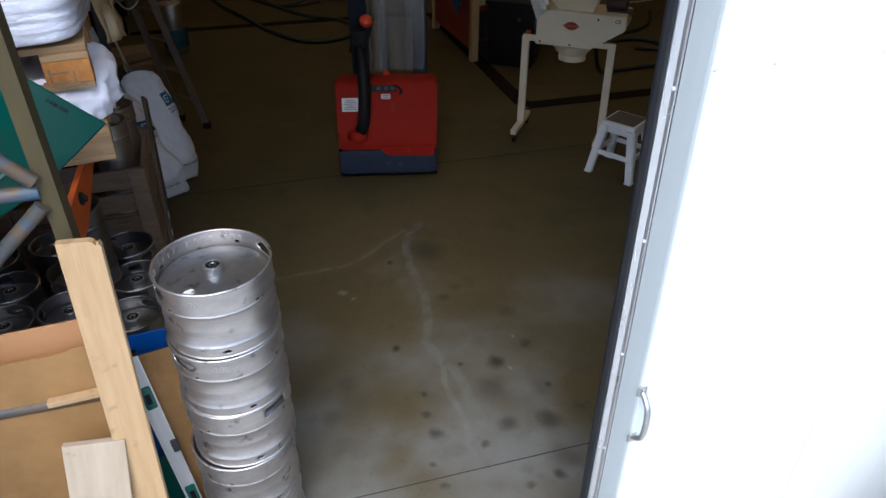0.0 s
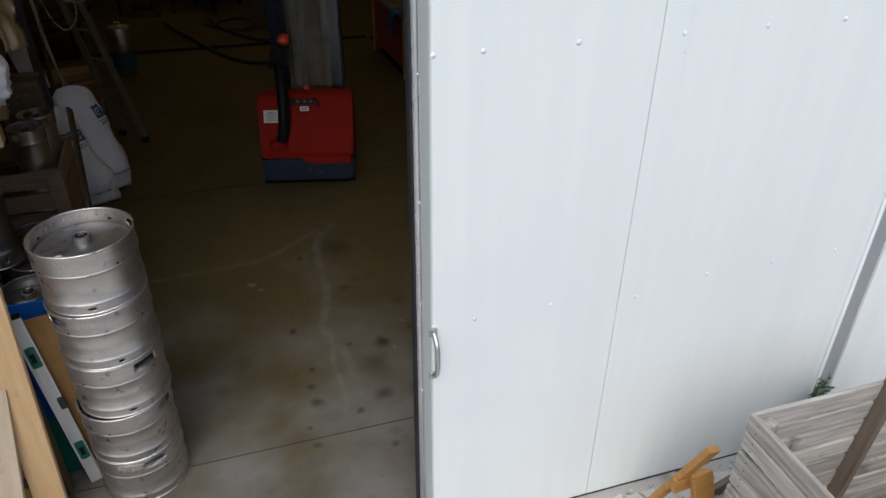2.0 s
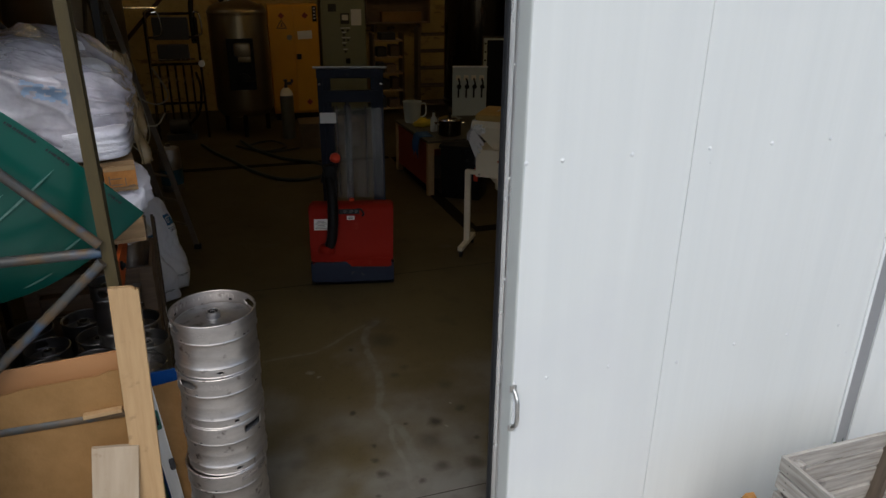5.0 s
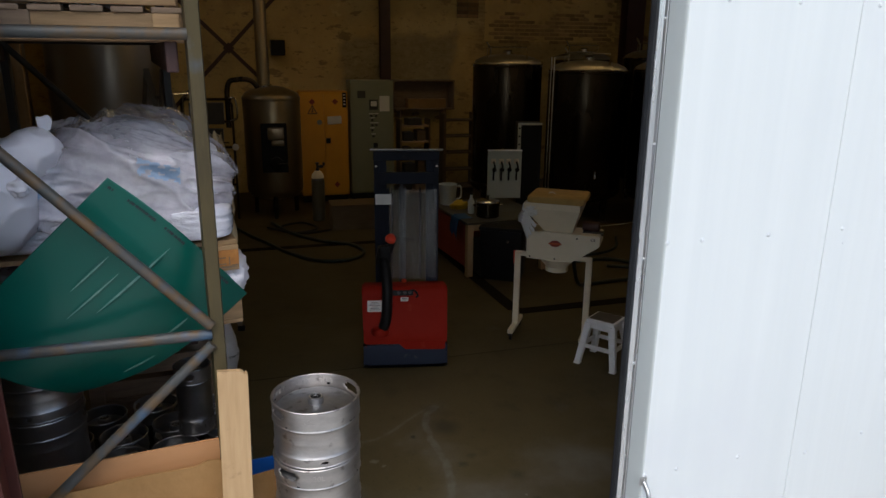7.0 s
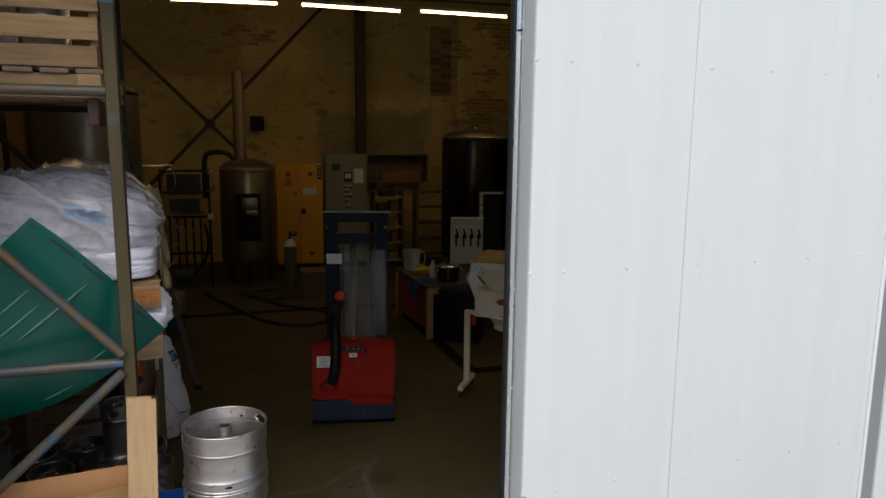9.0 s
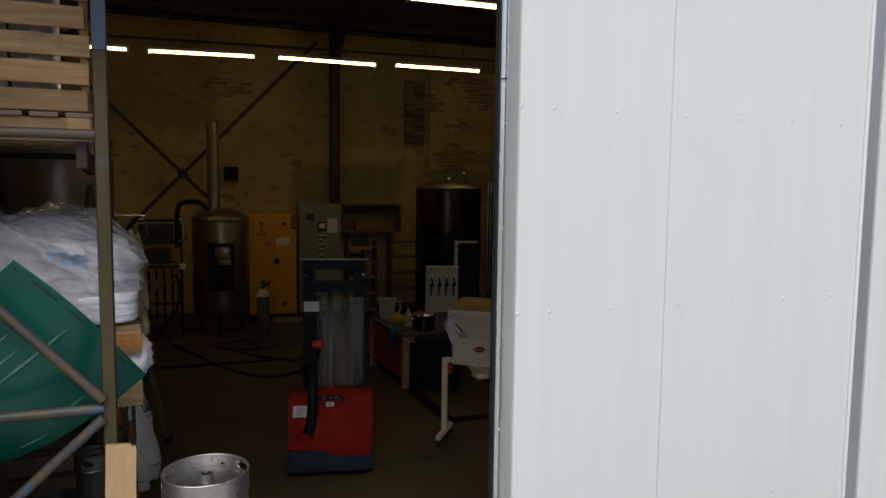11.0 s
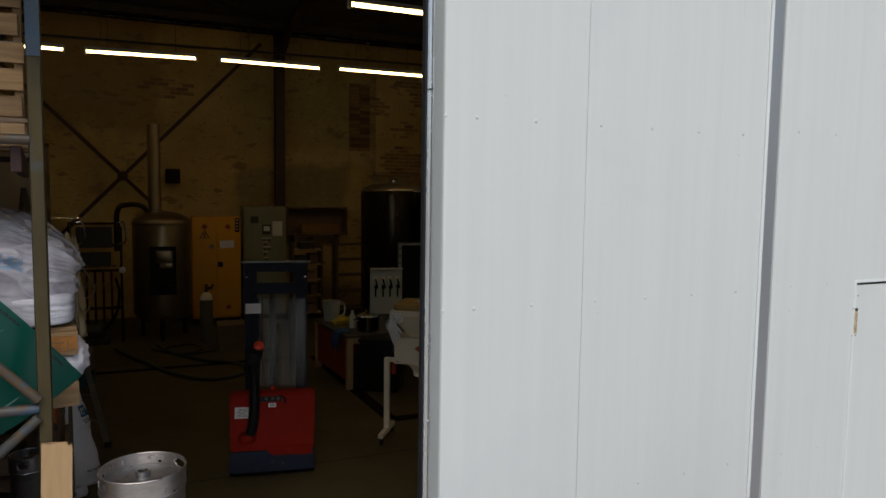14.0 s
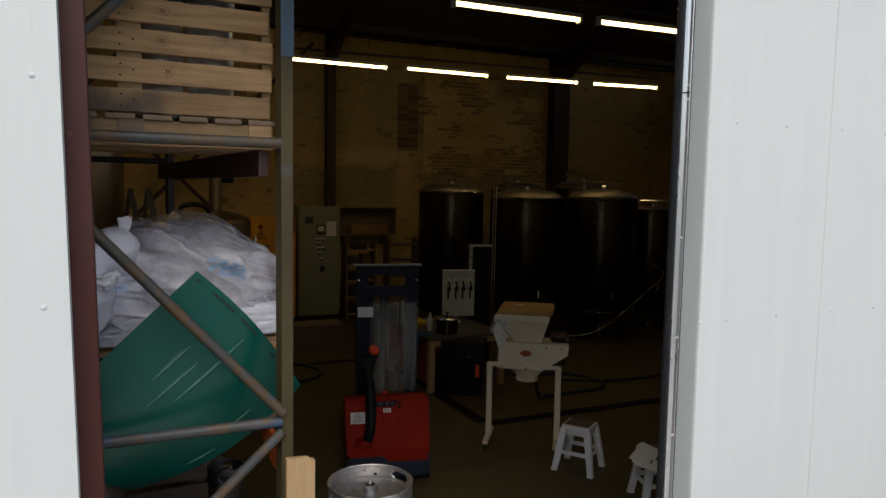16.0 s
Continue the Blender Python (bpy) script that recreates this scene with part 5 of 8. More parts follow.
def drape(q):
    """The film pulled over the sacks: a dome with a peak, tight foot, and pinched diagonal folds."""
    up = max(0.0, (q.z - 0.25) / 0.32)
    q.z += up * (0.11 * math.exp(-((q.x - 0.20) ** 2) / 0.05) - 0.07 - 0.10 * max(0.0, -q.x) - 0.28 * max(0.0, q.x - 0.36))
    d = Vector((q.x / 0.6, q.y / 0.42, (q.z - 0.3) / 0.3)).normalized()
    w = Vector(((q.x * 0.7 + q.z * 1.5) * 1.4, (q.x - q.z) * 0.8, q.y * 1.2))
    w += 0.25 * noise.noise_vector(w * 1.6 + seedv)
    low = max(0.0, 1 - q.z / 0.16)
    broad = noise.noise(w * 2.2 + seedv)
    ridge = (1 - abs(noise.noise(w * 3.2 + seedv))) ** 5
    pinch = (1 - abs(noise.noise(Vector((w.x * 8, w.y * 4, w.z * 5)) + seedv))) ** 5
    crisp = (1 - abs(noise.noise(Vector((w.x * 30, w.y * 12, w.z * 14)) + seedv))) ** 6
    flat = (1 - abs(noise.noise(Vector((q.x * 2, q.y * 2, q.z * 45))))) ** 3
    q += d * ((0.052 * broad + 0.034 * ridge + 0.009 * pinch + 0.0035 * crisp - 0.004) * (1 - low) + 0.005 * flat * low)
    q.x *= 1 - 0.04 * low
    return q


bm = bmesh.new()
pillow(bm, (1.21, 0.86, 0.55), 21, pose(0, 0, 0.275), nx=170, ny=96, nz=80, power=4.0, lump=0.03, fold=0.0, freq=2.4)
for v in bm.verts:
    v.co = drape(v.co.copy())
zmin = min(v.co.z for v in bm.verts)
for v in bm.verts:
    v.co.z -= zmin - 0.001
film = part("film_cover", bm, "film", load, "crumpled clear stretch film", smooth=2)
bm = bmesh.new()
pillow(bm, (1.20, 0.85, 0.17), 23, pose(0, 0, 0.088), nx=90, ny=60, nz=26, power=9.0, lump=0.012, fold=0.0, freq=3.0)
for v in bm.verts:
    d = Vector((v.co.x / 0.6, v.co.y / 0.43, 0.0))
    v.co += d.normalized() * (0.006 * (1 - abs(noise.noise(Vector((v.co.x * 1.5, v.co.y * 1.5, v.co.z * 42))))) ** 3 - 0.002)
part("film_band", bm, "wrap", load, "stretched film wound tightly round the foot", smooth=2)
bm = bmesh.new()
rows = []
for j in range(25):
    k = j / 24
    rows.append([bm.verts.new((0.56 + 0.05 * u + 0.05 * k + 0.03 * noise.noise(Vector((u * 5, k * 7, 2))), 0.16 + 0.26 * u + 0.04 * noise.noise(Vector((u * 6, k * 5, 9))), 0.46 - 0.62 * k - 0.05 * u + 0.02 * noise.noise(Vector((u * 9, k * 3, 4))))) for u in [i / 14 for i in range(15)]])
for a, b in zip(rows, rows[1:]):
    for i in range(14):
        bm.faces.new((a[i], a[i + 1], b[i + 1], b[i]))
flap = part("film_flap", bm, "brown_film", load, "loose yellowed film hanging down", smooth=2)
so = flap.modifiers.new("thick", "SOLIDIFY")
so.thickness = 0.002
# blue print on a sack, showing through the film
film.data.materials.append(M["faint_print"])
for f in film.data.polygons:
    c = f.center
    for mx, mz, slope, hw, hh in ((0.30, 0.355, -0.30, 0.085, 0.036), (-0.20, 0.27, 0.2, 0.07, 0.016)):
        b = c.z - mz - slope * (c.x - mx)
        if c.y < -0.2 and abs(c.x - mx) < hw and abs(b) < hh and noise.noise(Vector((c.x * 26, c.y * 9, c.z * 60))) > -0.18:
            f.material_index = 1
bag = sack(pose(-1.47, 2.36, PZ + 0.385, 10, 10, -12), (0.36, 0.24, 0.44), "plump knotted white plastic bag beside the wrapped load", 31, "plastic_bag", material="bag", power=2.3, lump=0.030, fold=0.016, freq=2.6, nx=40, ny=26, nz=40)
bm = bmesh.new()
pillow(bm, (0.10, 0.05, 0.05), 33, nx=16, ny=10, nz=10, power=2.2, lump=0.02, fold=0.02, freq=16)
part("knot_tail", bm, "bag", bag, "knotted tail of the bag", smooth=2).matrix_basis = pose(0.17, -0.04, 0.13, 0, -40, 10)
bag = sack(pose(-1.33, 2.42, PZ + 0.575, 0, -22, 15), (0.30, 0.22, 0.18), "small knotted white plastic bag on the wrapped load", 37, "plastic_bag", material="bag", power=2.2, lump=0.026, fold=0.018, freq=3.4, nx=36, ny=26, nz=24)
bm = bmesh.new()
prism(bm, [(-0.02, 0.0), (0.02, 0.0), (0.034, 0.05), (0.012, 0.075), (-0.004, 0.055), (-0.03, 0.065)], 0.02)
bmesh.ops.bevel(bm, geom=list(bm.edges), offset=0.006, segments=2, affect="EDGES")
part("knot_tail", bm, "bag", bag, "knotted ears of the bag", smooth=True).matrix_basis = pose(0.135, -0.02, 0.055, 0, 25, 0)

# upper shelf: a flat pallet with its boards running back, a second pallet on edge, slim kegs behind it
flat = thing("wooden_pallet", pose(-1.235, 2.075, 2.9245), "pale wooden pallet lying on the upper rack shelf", "pallet", "rack pallets")
for y in (0.05, 0.40, 0.75):
    part("bottom_board", B(((0, y, 0.011), (1.2, 0.1, 0.022), (0, 0, 0), 0.003)), "pallet", flat)
    part("stringer", B(((0, y, 0.075), (1.2, 0.09, 0.050), (0, 0, 0), 0.003)), "pallet", flat)
    for x in (-0.545, 0.04, 0.545):
        part("block", B(((x, y - 0.004, 0.0625), (0.094, 0.10, 0.081), (0, 0, 0), 0.003)), "old_wood" if x == 0.04 else "pallet", flat)
for k in range(9):
    part("deck_board", B(((-0.55 + 0.1375 * k, 0.40, 0.1115), (0.112, 0.82, 0.022), (0, 0, 0), 0.006)), "old_wood", flat)
edge = thing("upright_pallet", pose(-1.245, 2.075, 3.0475), "wooden pallet set on edge as a guard", "pallet")
rnd = random.Random(5)
for k in range(9):
    z = 0.051 + 0.1178 * k
    b = part("deck_board", B(((0, 0, 0), (1.19 + 0.02 * rnd.random(), 0.022, 0.090 + 0.003 * (k % 2)), (0, 0, 0), 0.004)), "slat_wood", edge)
    b.matrix_basis = pose(0.006 * (k % 3 - 1), -0.002 * (k % 2), z, 0, rnd.uniform(-0.25, 0.35), 0)
for x, w in ((-0.54, 0.10), (0.047, 0.092), (0.583, 0.035)):
    part("stringer", B(((x, 0.034, 0.53), (w, 0.045, 1.06), (0, 0, 0), 0.004)), "pallet", edge)
for k in range(9):
    for x, dz in ((0.016, 0.022), (0.062, 0.002), (0.014, -0.022)):
        part("nail", L([(0.0045, 0), (0.004, 0.002)], 6, m=pose(x, -0.0125, 0.051 + 0.1178 * k + dz, 90, 0, 0)), "black", edge)
for k in range(5):
    q = pose(0.186 + 0.012 * (k % 2) - 0.008 * k, -0.0128, 0.056 + 0.1178 * k, 90, 0, 0) @ Matrix.Diagonal((1, 0.85, 1, 1))
    kn = part("knot", L([(0.0255, 0), (0.024, 0.0006), (0.022, 0.0006), (0.0215, 0.0)], 20, cap=False, m=q), "knot_wood", edge, "ringed brown knot")
    part("knot_core", L([(0.0135, 0), (0.012, 0.0007), (0.006, 0.0009), (0.001, 0.0009)], 16, m=q), "knot_wood", kn)
for x, y in ((-1.08, 2.238), (-0.870, 2.240)):
    for z in (3.0475, 3.5985):
        keg(pose(x, y, z, 0, 0, 25), "bright slim steel keg stacked behind the upright pallet", "bright_keg", 0.102, 0.55, "kegs on the upper shelf", seg=40)

# ---- curved green sheet ----
green = thing("green_plastic_sheet", O, "bowed glossy dark green plastic sheet held in the rack", "plastic sheet")
bm = bmesh.new()
P00, P10, P01, P11 = Vector((-0.955, 2.06, 2.412)), Vector((-0.455, 2.37, 1.80)), Vector((-1.62, 2.06, 1.78)), Vector((-1.22, 2.28, 1.42))
N = 140


def bow(u, v):
    """The bowed sheet, u from the top corner down one edge, v across."""
    p = P00 * (1 - u) * (1 - v) + P10 * u * (1 - v) + P01 * (1 - u) * v + P11 * u * v
    bulge = math.sin(math.pi * u) * 0.5 + math.sin(math.pi * min(1.0, 0.15 + 0.85 * v)) * 0.5 * u
    p += Vector((0.0, -0.19 * bulge * (0.55 + 0.45 * u), 0.05 * math.sin(math.pi * u) * (1 - v) - 0.06 * u * u * math.sin(math.pi * v)))
    p.y = max(p.y, 2.02 + 0.02 * u)
    return p


CREASES = ((0.317, 0.27, 0.49), (0.425, 0.30, 0.60), (0.512, 0.08, 0.50), (0.933, 0.50, 0.68), (0.867, 0.26, 0.40))
grid = []
for i in range(N + 1):
    row = []
    for j in range(N + 1):
        u, v = i / N, j / N
        p = bow(u, v)
        for uc, va, vb in CREASES:
            along = max(0.0, min(1.0, (v - va) / 0.06, (vb - v) / 0.06))
            p.y -= 0.005 * along * math.exp(-((u - uc) / 0.008) ** 2)
        row.append(bm.verts.new(p))
    grid.append(row)
for i in range(N):
    for j in range(N):
        bm.faces.new((grid[i][j], grid[i + 1][j], grid[i + 1][j + 1], grid[i][j + 1]))
sheet = part("sheet", bm, "green", green, smooth=2)
so = sheet.modifiers.new("thick", "SOLIDIFY")
so.thickness, so.offset = 0.004, 1
# Narrow pale green strips laid along the creases.
for uc, va, vb in CREASES:
    bm = bmesh.new()
    left, right = [], []
    for k in range(25):
        v = va + (vb - va) * k / 24
        wd = (0.0045 if uc < 0.5 else 0.006) * math.sin(math.pi * k / 24) ** 0.6 + 0.0004
        for side, s in ((left, -1), (right, 1)):
            side.append(bm.verts.new(bow(uc + s * wd, v) + Vector((0, -0.0115, 0))))
    for k in range(24):
        bm.faces.new((left[k], left[k + 1], right[k + 1], right[k]))
    part("crease_mark", bm, "crease", green, "pale streak along a crease", smooth=2)
rnd = random.Random(8)
for (ua, ub) in ((0.04, 0.07), (0.17, 0.36), (0.42, 0.56), (0.70, 0.74), (0.80, 0.88)):
    u, bm = ua, bmesh.new()
    while u < ub:
        w = rnd.uniform(0.006, 0.014)
        q = P00 * (1 - u) * 0.97 + P10 * u * 0.97 + P01 * (1 - u) * 0.03 + P11 * u * 0.03
        bulge = math.sin(math.pi * u) * 0.5 + math.sin(math.pi * 0.175) * 0.5 * u
        q += Vector((0.0, -0.19 * bulge * (0.55 + 0.45 * u), 0.05 * math.sin(math.pi * u)))
        q.y = max(q.y, 2.02 + 0.02 * u) - 0.007
        box(bm, q, (w * 0.6, 0.002, 0.011), (0, 51, 0))
        u += w * 1.3
    part("printed_line", bm, "ink", green, "dark printed line of small marks along the edge")

# ---- boards across the foot of the rack ----
single("hardboard", B(((-1.01, 2.042, 0.907), (0.80, 0.010, 0.62), (1, -2.6, 0), 0.001)), "ply", O, "reddish-brown hardboard leaning in the rack", "board")
bm = bmesh.new()
prism(bm, [(-0.42, 0.0), (0.42, 0.0), (0.42, 1.15), (0.36, 1.158), (0.30, 1.137), (0.10, 1.132), (0.0, 1.125), (-0.08, 1.113), (-0.30, 1.105), (-0.42, 1.10)], 0.006)
single("cardboard_sheet", bm, "cardboard", pose(-1.035, 2.006, 0.004, 1.2, 0, 0), "torn brown cardboard sheet leaning in the rack", "cardboard")
single("wooden_lath", B(((0, 0, 0), (0.17, 0.03, 0.022), (0, -3, 0), 0.002)), "pine", pose(-0.735, 1.966, 0.955), "short pale pine lath lying on the rack strut", "lath")
bm = bmesh.new()
prism(bm, [(-0.0625, 0.0), (0.0625, 0.0), (0.0625, 1.575), (0.056, 1.588), (0.047, 1.581), (0.040, 1.592), (0.030, 1.597), (-0.0625, 1.600)], 0.03, pose(0, -0.015, 0))
bmesh.ops.bevel(bm, geom=[e for e in bm.edges if e.calc_length() > 0.5], offset=0.002, segments=1, affect="EDGES")
single("wooden_plank", bm, "pine", pose(-0.590, 1.79, 0.004, -5.5, 1.5, 0), "pale pine plank standing against the rack post", "plank")
single("wooden_plank", B(((0, 0, 0.415), (0.20, 0.028, 0.84), (0, 0, 0), 0.003)), "knotty", pose(-0.79, 1.70, 0.02, -11, 7, 0), "short pale knotty board leaning by the rack", "plank")
single("blue_sheet", B(((0, 0, 0.485), (0.36, 0.012, 0.97), (0, 0, 0), 0.002)), "blue_board", pose(-0.515, 2.205, 0.004, -2, 0, 5), "blue plastic sheet standing by the kegs", "sheet")
single("cardboard_sheet", B(((0, 0, 0.475), (0.27, 0.008, 0.95), (0, 0, 0), 0.001)), "cardboard", pose(-0.325, 2.125, 0.012, -2, -4.8, 5), "brown cardboard sheet in front of the blue one", "cardboard")
single("blue_sheet", B(((0, 0, 0.45), (0.22, 0.010, 0.90), (0, 0, 0), 0.002)), "blue_board", pose(-0.680, 2.150, 0.012, -1.5, -4.8, 5), "small blue plastic offcut behind the plank", "sheet")
single("green_offcut", B(((0, 0, 0.18), (0.12, 0.008, 0.36), (0, 0, 0), 0.002)), "green", pose(-0.575, 2.138, 0.012, -2, -6, 8), "small green plastic offcut on the floor", "sheet")
lv = thing("spirit_level", pose(-0.462, 2.058, 0.004, -2, -4.8, 14), "dull aluminium spirit level with dark green ends", "spirit level")
part("body", B(((0, 0, 0.505), (0.056, 0.022, 1.01), (0, 0, 0), 0.004)), "alu_level", lv)
for x in (-0.0265, 0.0265):
    part("edge_rail", B(((x, -0.010, 0.505), (0.004, 0.006, 1.0))), "alu", lv)
for z in (0.22, 0.80):
    vb = part("vial_block", B(((0.002, -0.006, z), (0.044, 0.028, 0.115), (0, 0, 0), 0.0125)), "green", lv, "dark green vial holder", smooth=True)
    part("vial", B(((0.002, -0.0205, z), (0.020, 0.004, 0.050), (0, 0, 0), 0.0018)), "black", vb)
part("vial_block", B(((0.019, -0.005, 0.52), (0.028, 0.028, 0.070), (0, 0, 0), 0.008)), "dark_metal", lv, "dark middle vial holder", smooth=True)
part("end_cap", B(((0, 0, 1.0145), (0.058, 0.025, 0.012))), "black", lv)

# ---- kegs, crate and sacks on the floor behind the rack ----
single("low_pallet", B(*[((-1.03, 2.28 + 0.15 * k, z), (1.12, 0.12, 0.02), (0, 0, 0), 0.003) for k in range(8) for z in (0.11, 0.33)], *[((x, 2.80, z), (0.1, 1.18, 0.098)) for x in (-1.5, -1.03, -0.55) for z in (0.05, 0.17, 0.27)]), "old_wood", O, "two old wooden pallets under the dark kegs", "pallet")
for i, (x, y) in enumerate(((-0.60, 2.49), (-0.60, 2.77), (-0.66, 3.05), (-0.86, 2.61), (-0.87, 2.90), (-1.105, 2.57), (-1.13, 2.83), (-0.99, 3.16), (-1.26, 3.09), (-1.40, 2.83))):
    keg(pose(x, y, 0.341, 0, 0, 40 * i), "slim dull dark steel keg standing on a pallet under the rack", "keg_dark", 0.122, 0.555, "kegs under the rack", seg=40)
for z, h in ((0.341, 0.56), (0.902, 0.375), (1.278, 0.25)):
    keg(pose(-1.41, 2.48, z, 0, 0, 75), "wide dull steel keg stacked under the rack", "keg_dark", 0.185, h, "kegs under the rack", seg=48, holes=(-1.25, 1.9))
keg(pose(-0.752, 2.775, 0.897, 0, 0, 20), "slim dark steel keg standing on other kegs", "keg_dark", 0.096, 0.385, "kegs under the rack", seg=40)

cr = thing("slatted_crate", pose(-1.05, 4.09, 0, 0, 0, 2), "dark aged slatted wooden crate", "crate")
for k in range(6):
    z = 0.10 + 0.15 * k
    part("slat", B(((0, -0.26, z), (0.80, 0.022, 0.115), (0, 0, 0), 0.003)), "old_wood", cr)
    part("slat", B(((0, 0.26, z), (0.80, 0.022, 0.115), (0, 0, 0), 0.003)), "old_wood", cr)
    part("slat", B(((0.40, 0, z), (0.022, 0.50, 0.115), (0, 0, 0), 0.003)), "old_wood", cr)
    part("slat", B(((-0.40, 0, z), (0.022, 0.50, 0.115), (0, 0, 0), 0.003)), "old_wood", cr)
for x in (-0.37, 0.37):
    for y in (-0.285, 0.285):
        part("corner_post", B(((x, y, 0.46), (0.09, 0.03, 0.92), (0, 0, 0), 0.003)), "old_wood", cr)
part("base", B(((0, 0, 0.03), (0.78, 0.50, 0.03))), "old_wood", cr)
part("inner_floor", B(((0, 0, 0.60), (0.76, 0.49, 0.03))), "old_wood", cr)
keg(pose(-0.785, 3.965, 0.617, 0, 0, 10), "tarnished slim steel keg standing in the crate", "crate_keg", 0.108, 0.545, "kegs in the crate", seg=40)
keg(pose(-0.765, 4.195, 0.617, 0, 0, 70), "tarnished slim steel keg standing in the crate", "crate_keg", 0.108, 0.545, "kegs in the crate", seg=40)
lb = thing("leaning_board", pose(-0.612, 3.985, 0.02, -33.5, -2.5, 0), "narrow yellowed board leaning along the crate", "board")
part("board", B(((0, 0, 0.60), (0.020, 0.075, 1.20), (0, 0, 0), 0.003)), "shelf_wood", lb)
part("dark_edge", B(((0.004, 0.047, 0.60), (0.018, 0.018, 1.20), (0, 0, 0), 0.003)), "black", lb, "black rubber edge strip")
for z, w in ((0.42, 0.020), (0.30, 0.014)):
    part("label", B(((0.0115, -0.010, z), (0.003, w, 0.050))), "label", lb, "torn white sticker")
wb = thing("wooden_box", pose(-0.93, 4.63, 0, 0, 0, 6), "rough brown wooden box standing behind the crate", "box")
part("body", B(((0, 0, 0.62), (0.26, 0.24, 1.24), (0, 0, 0), 0.004)), "shelf_wood", wb)
part("rim", B(((0, -0.115, 1.25), (0.28, 0.02, 0.03)), ((0, 0.115, 1.25), (0.28, 0.02, 0.03))), "old_wood", wb)
part("edge_strip", B(((0.135, -0.115, 0.62), (0.012, 0.016, 1.24))), "old_wood", wb, "pale worn corner strip")
part("glue_spots", B(*[((-0.06 + 0.022 * (k % 7), -0.1215, 1.18 - 0.05 * (k * 3 % 5)), (0.008, 0.003, 0.010), (0, 0, 0), 0.001) for k in range(12)]), "pine", wb, "small orange-yellow specks")
single("white_board", B(((0, 0, 0.20), (0.17, 0.02, 0.36), (0, 0, 0), 0.009)), "sack", pose(-1.045, 5.72, 0.81, -8, -12, 10), "small lilac-white plastic board on a dark stand", "board")
single("dark_stand", B(((0, 0, 0.40), (0.34, 0.30, 0.80), (0, 0, 0), 0.008)), "black", pose(-1.07, 5.80, 0, 0, 0, 14), "dark stand behind the sacks", "stand")

def slumped_sack(bm, w, d, h, lean, seed, k0=0.0, k1=1.0, a0=-180.0, a1=180.0, nk=60, na=56, lift=0.0):
    """A standing filled sack: plump low down, pinched waist, seam ears at the foot and a gathered top; lean bends its middle line in x."""
    sv = Vector((seed * 3.7, seed * 1.9, seed * 5.3))

    def level(k, rows):
        for (ka, va), (kb, vb) in zip(rows, rows[1:]):
            if k <= kb:
                t = (k - ka) / (kb - ka)
                t = t * t * (3 - 2 * t)
                return va + (vb - va) * t
        return rows[-1][1]

    rows = []
    for j in range(nk + 1):
        k = k0 + (k1 - k0) * j / nk
        hw = w / 2 * level(k, ((0, 0.80), (0.05, 0.93), (0.26, 1.06), (0.52, 0.90), (0.78, 0.88), (0.93, 0.78), (1.0, 0.60)))
        hd = d / 2 * level(k, ((0, 0.10), (0.05, 0.62), (0.24, 1.12), (0.52, 0.84), (0.80, 0.80), (0.93, 0.48), (1.0, 0.08)))
        cx = level(k, lean)
        row = []
        for i in range(na + 1):
            a = radians(a0 + (a1 - a0) * i / na)
            ca, sa = math.cos(a), math.sin(a)
            r = 1.0 / (abs(ca) ** 2.7 + abs(sa) ** 2.7) ** (1 / 2.7)
            p = Vector((ca * 1.2, sa * 1.2, k * 3.4)) + sv
            crease = (1 - abs(noise.noise(Vector((p.x * 1.6, p.y * 1.6, p.z * 1.5))))) ** 6
            fine = (1 - abs(noise.noise(Vector((p.x * 4.0, p.y * 4.0, p.z * 2.6))))) ** 6
            bulge = 1 + 0.13 * noise.noise(p * 1.1) - 0.13 * crease - 0.06 * fine
            ear = 1 + 0.12 * max(0.0, 1 - k / 0.05) * abs(ca) ** 6
            q = Vector((ca * r * hw * bulge * ear, sa * r * hd * bulge, 0))
            n = Vector((ca / hw, sa / max(hd, 0.02), 0)).normalized()
            z = k * h - 0.02 * (1 - ca * ca) * max(0.0, 1 - k / 0.06) - 0.03 * abs(ca) ** 2 * max(0.0, (k - 0.9) / 0.1)
            row.append(bm.verts.new((cx + q.x + n.x * lift, q.y + n.y * lift, max(z, 0.0))))
        rows.append(row)
    for a, b in zip(rows, rows[1:]):
        for i in range(na):
            bm.faces.new((a[i], a[i + 1], b[i + 1], b[i]))
    if a1 - a0 > 359:
        bmesh.ops.remove_doubles(bm, verts=list(bm.verts), dist=0.0004)


